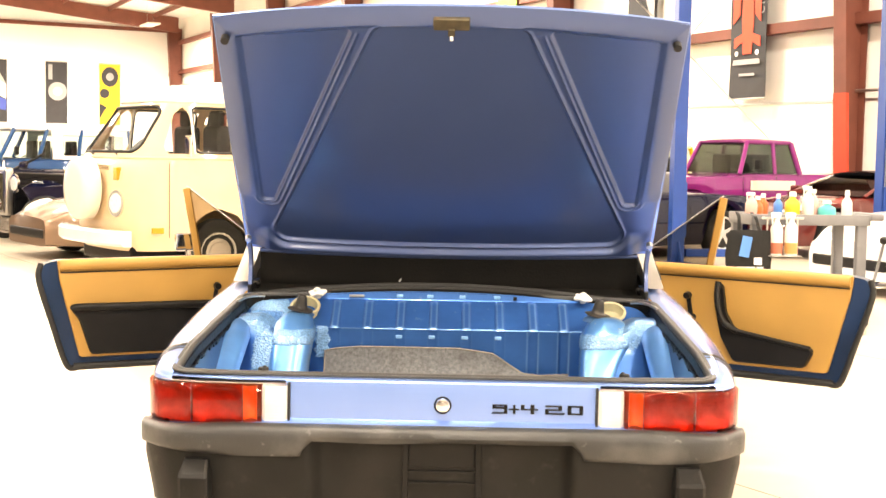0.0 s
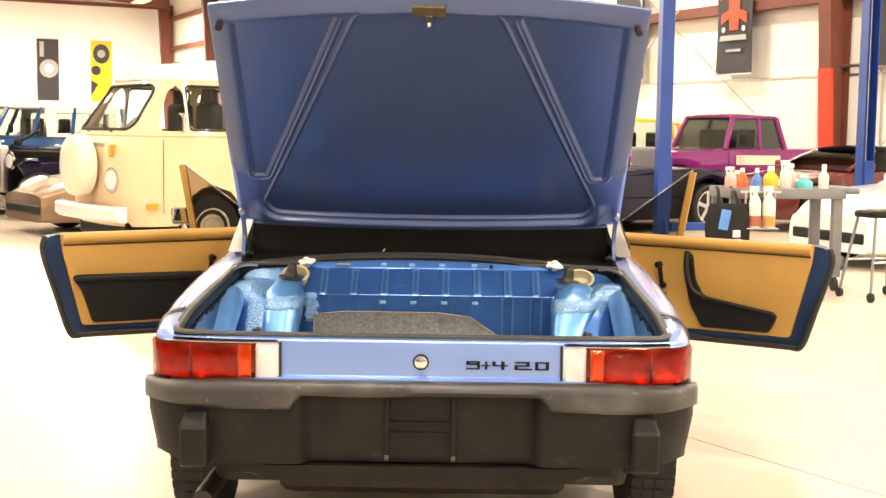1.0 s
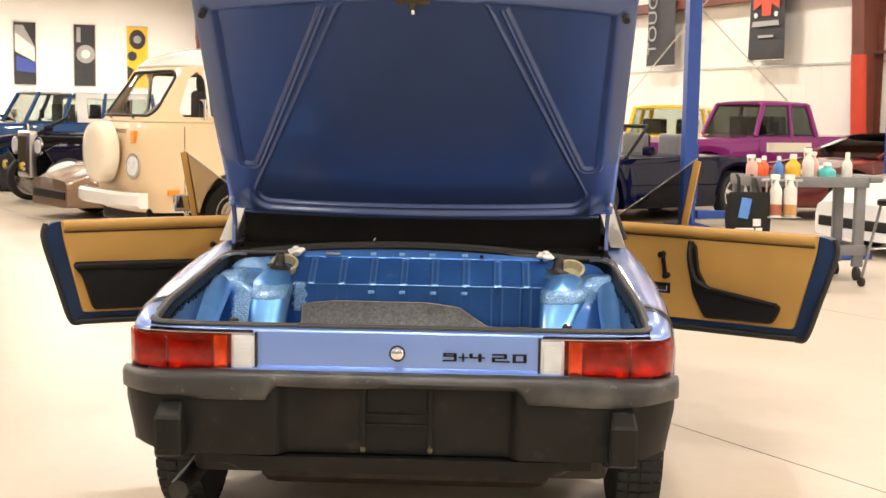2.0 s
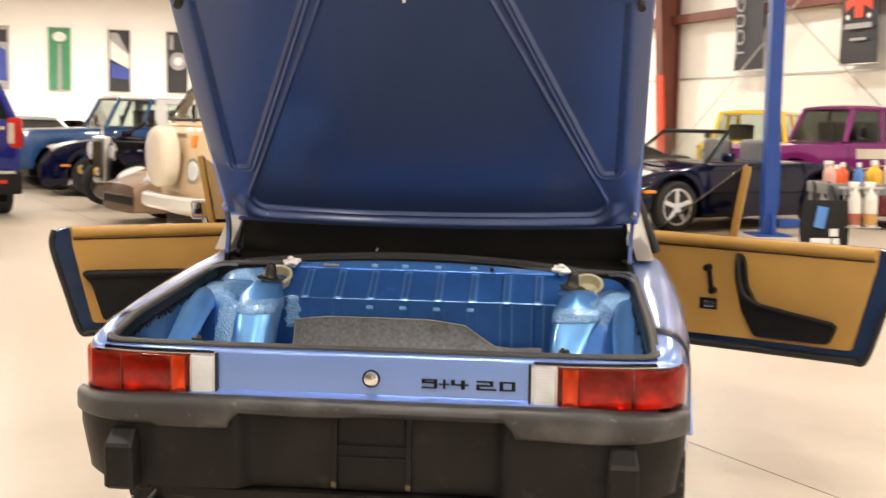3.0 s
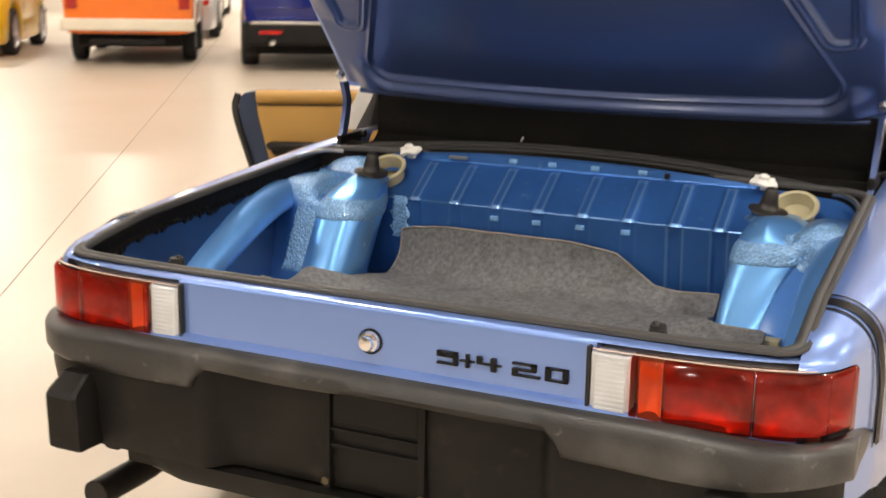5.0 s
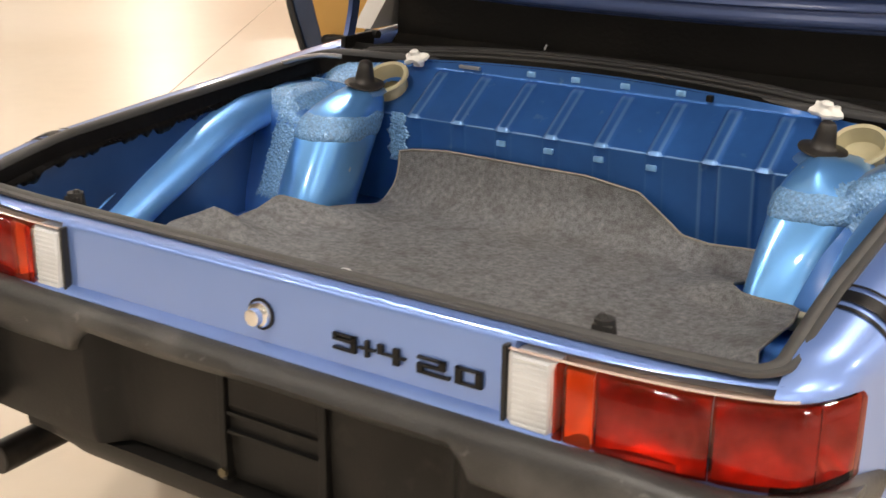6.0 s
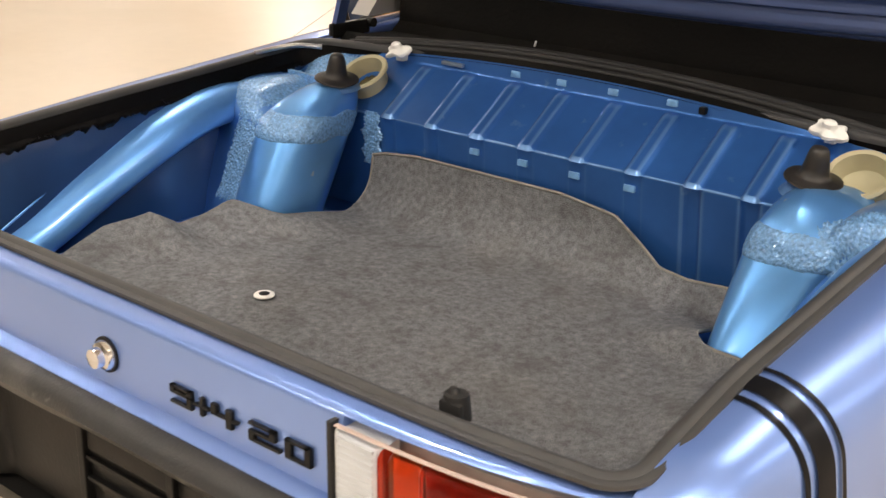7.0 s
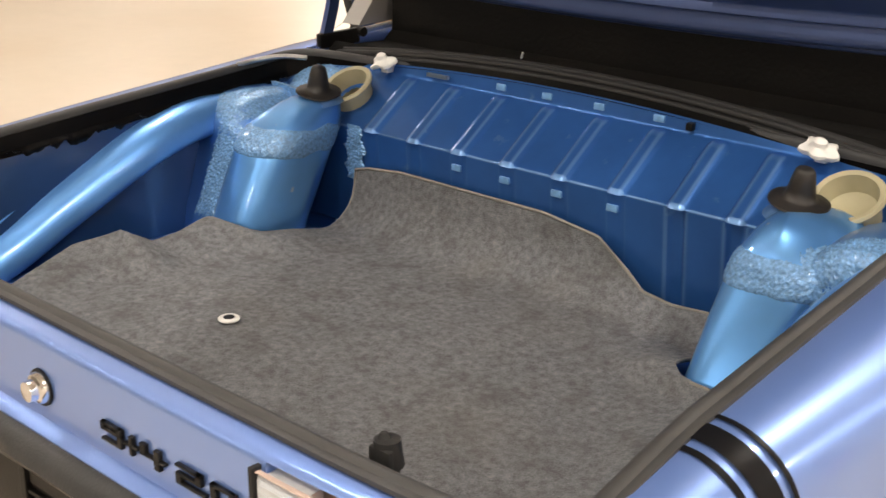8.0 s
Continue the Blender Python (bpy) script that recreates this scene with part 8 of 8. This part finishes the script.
plas = [mat(n, c, rough=0.35, vary=0.1, coat=0.3) for n, c in (("orange_plastic", (0.85, 0.13, 0.03)), ("yellow_plastic", (0.9, 0.5, 0.04)), ("pink_plastic", (0.72, 0.42, 0.36)), ("teal_plastic", (0.10, 0.52, 0.50)), ("blue_plastic", (0.08, 0.24, 0.62)), ("milky_plastic", (0.72, 0.70, 0.64)), ("amber_fluid", (0.55, 0.30, 0.10)), ("red_fluid", (0.40, 0.12, 0.07)))]


def bottle(x, y, z, r, h, m_, label, fluid=None, trigger=True):
    p = CT @ Vector((x, y, z))
    ob = thing("spray_bottle" if trigger else "bottle", label, "bottle", p, 8.0, "cleaning bottles")
    v, f = lathe([(r * 0.9, 0.0), (r, 0.01), (r, h * 0.55), (r * 0.9, h * 0.64), (r * 0.42, h * 0.76), (r * 0.36, h * 0.84)], 18)
    put("flask", v, f, m_, ob, smooth=40)
    if fluid:
        v, f = lathe([(r * 0.915, 0.004), (r * 1.012, 0.012), (r * 1.012, h * 0.28), (r * 0.5, h * 0.282)], 18)
        put("fluid", v, f, fluid, ob, smooth=40)
    if trigger:
        bm = bmesh.new()
        add_box(bm, (-r * 0.95, -r * 0.3, h * 0.84), (r * 0.55, r * 0.3, h * 0.97), 0.008)
        add_box(bm, (-r * 0.85, -r * 0.15, h * 0.70), (-r * 0.65, r * 0.15, h * 0.86), 0.003)
        part("trigger_head", bm, M_WHITE_PL, ob, "white trigger head")
    else:
        part("cap", rod((0, 0, h * 0.83), (0, 0, h), r * 0.5, r * 0.42), M_WHITE_PL, ob)
    return ob


bottle(-0.33, -0.345, 0.56, 0.052, 0.36, plas[5], "milky spray bottle of reddish fluid hung on the cart", plas[7])
bottle(-0.205, -0.345, 0.56, 0.055, 0.36, plas[5], "milky spray bottle of amber fluid hung on the cart", plas[6])
hook = thing("bottle_rail", "steel rail on the cart holding spray bottles", "rail", CT @ Vector((-0.27, -0.31, 0.85)), 8.0)
part("rail_bar", box((-0.18, -0.012, 0.0), (0.18, 0.0, 0.02), 0.003), M_STEEL, hook)
part("rail_shelf", box((-0.14, -0.09, -0.302), (0.14, 0.03, -0.292), 0.003), M_STEEL, hook)
for sx in (-0.13, 0.13):
    part("rail_strap", box((sx - 0.006, -0.008, -0.30), (sx + 0.006, 0.004, 0.0)), M_STEEL, hook)
for x, y, r, h, k, tr, lab in ((-0.36, 0.02, 0.05, 0.20, 0, False, "orange bottle on the cart"), (-0.28, 0.10, 0.045, 0.22, 0, False, "orange bottle on the cart"), (-0.44, -0.05, 0.05, 0.24, 2, True, "pink spray bottle on the cart"), (-0.16, 0.06, 0.04, 0.22, 4, False, "blue bottle on the cart"),
                               (-0.04, 0.04, 0.065, 0.24, 1, False, "yellow bottle on the cart"), (0.08, 0.0, 0.05, 0.30, 5, True, "milky spray bottle on the cart"), (0.16, 0.08, 0.045, 0.27, 2, True, "pink spray bottle on the cart"), (0.26, 0.02, 0.075, 0.17, 3, False, "teal tub on the cart"), (0.44, 0.02, 0.045, 0.26, 5, False, "pale grey bottle on the cart")):
    bottle(x, y, 0.832, r, h, plas[k], lab, trigger=tr)

bag_m = mat("black_tote_cloth", (0.009, 0.0085, 0.008), rough=0.85, vary=0.3, scale=14.0, bump=0.002, bump_scale=60.0)
bag = thing("tote_bag", "black cloth tote bag with pale printing on it", "bag", CT @ Vector((-0.56, -0.34, 0.36)), 8.0)
secs = []
for z, w, d in ((0.0, 0.17, 0.05), (0.03, 0.19, 0.06), (0.2, 0.20, 0.055), (0.36, 0.185, 0.035), (0.40, 0.17, 0.02)):
    secs.append([(x * w, y * d + 0.012 * math.sin(9 * x + 20 * z), z) for x, y in ((-1, 0), (-0.7, -0.8), (0, -1), (0.7, -0.8), (1, 0), (0.7, 0.8), (0, 1), (-0.7, 0.8))])
v, f = loft(secs)
put("sack", v, f, bag_m, bag, smooth=60)
for k, (x0, x1, z0, z1) in enumerate(((-0.13, 0.03, 0.055, 0.105), (0.045, 0.10, 0.055, 0.105), (-0.12, 0.09, 0.025, 0.037), (0.02, 0.085, 0.12, 0.18))):
    part("print", box((x0, -0.071, z0), (x1, -0.064, z1)), B_WHITE, bag, "pale printed bar")
part("hang_tag", box((-0.145, -0.075, 0.17), (-0.06, -0.068, 0.34), 0.002, turn=Matrix.Rotation(0.18, 4, "Y")), plas[4], bag, "blue hanging tag")
for sx in (-0.09, 0.09):
    v, f = sweep(smooth_line([(sx, 0.0, 0.38), (sx * 0.8, 0.06, 0.50), (sx * 0.7, 0.14, 0.54)], 8), [(-0.014, -0.002), (0.014, -0.002), (0.014, 0.002), (-0.014, 0.002)])
    put("strap", v, f, bag_m, bag)

# ---- work stool and a second cart ----
stool = thing("work_stool", "dark work stool with a padded seat on castors", "stool", (3.64, 6.9, 0), 20.0)
secs = [[(x * 0.20 * g, y * 0.15 * g, z) for x, y in rounded([(-1, -1), (1, -1), (1, 1), (-1, 1)], 0.5, 4)] for z, g in ((0.68, 0.96), (0.69, 1.0), (0.72, 1.0), (0.735, 0.93))]
v, f = loft(secs)
put("seat", v, f, M_BLACK, stool, "black padded seat", smooth=40)
for sx in (-1, 1):
    for sy in (-1, 1):
        leg = part("leg", rod((sx * 0.15, sy * 0.11, 0.69), (sx * 0.24, sy * 0.20, 0.07), 0.012, n=10), M_CART, stool)
        part("castor", rod((sx * 0.24 - 0.012, sy * 0.20, 0.04), (sx * 0.24 + 0.012, sy * 0.20, 0.04), 0.04, n=14), M_RUBBER, leg)
for sy in (-1, 1):
    part("rail", rod((-0.21, sy * 0.165, 0.32), (0.21, sy * 0.165, 0.32), 0.010, n=8), M_STEEL, stool)

mat_blue = thing("floor_pad", "flat blue foam pad lying by the lift", "mat", (3.1, 9.2, 0), 20.0)
part("pad", box((-0.9, -0.4, 0.0), (0.9, 0.4, 0.06), 0.02), M_LIFT, mat_blue)
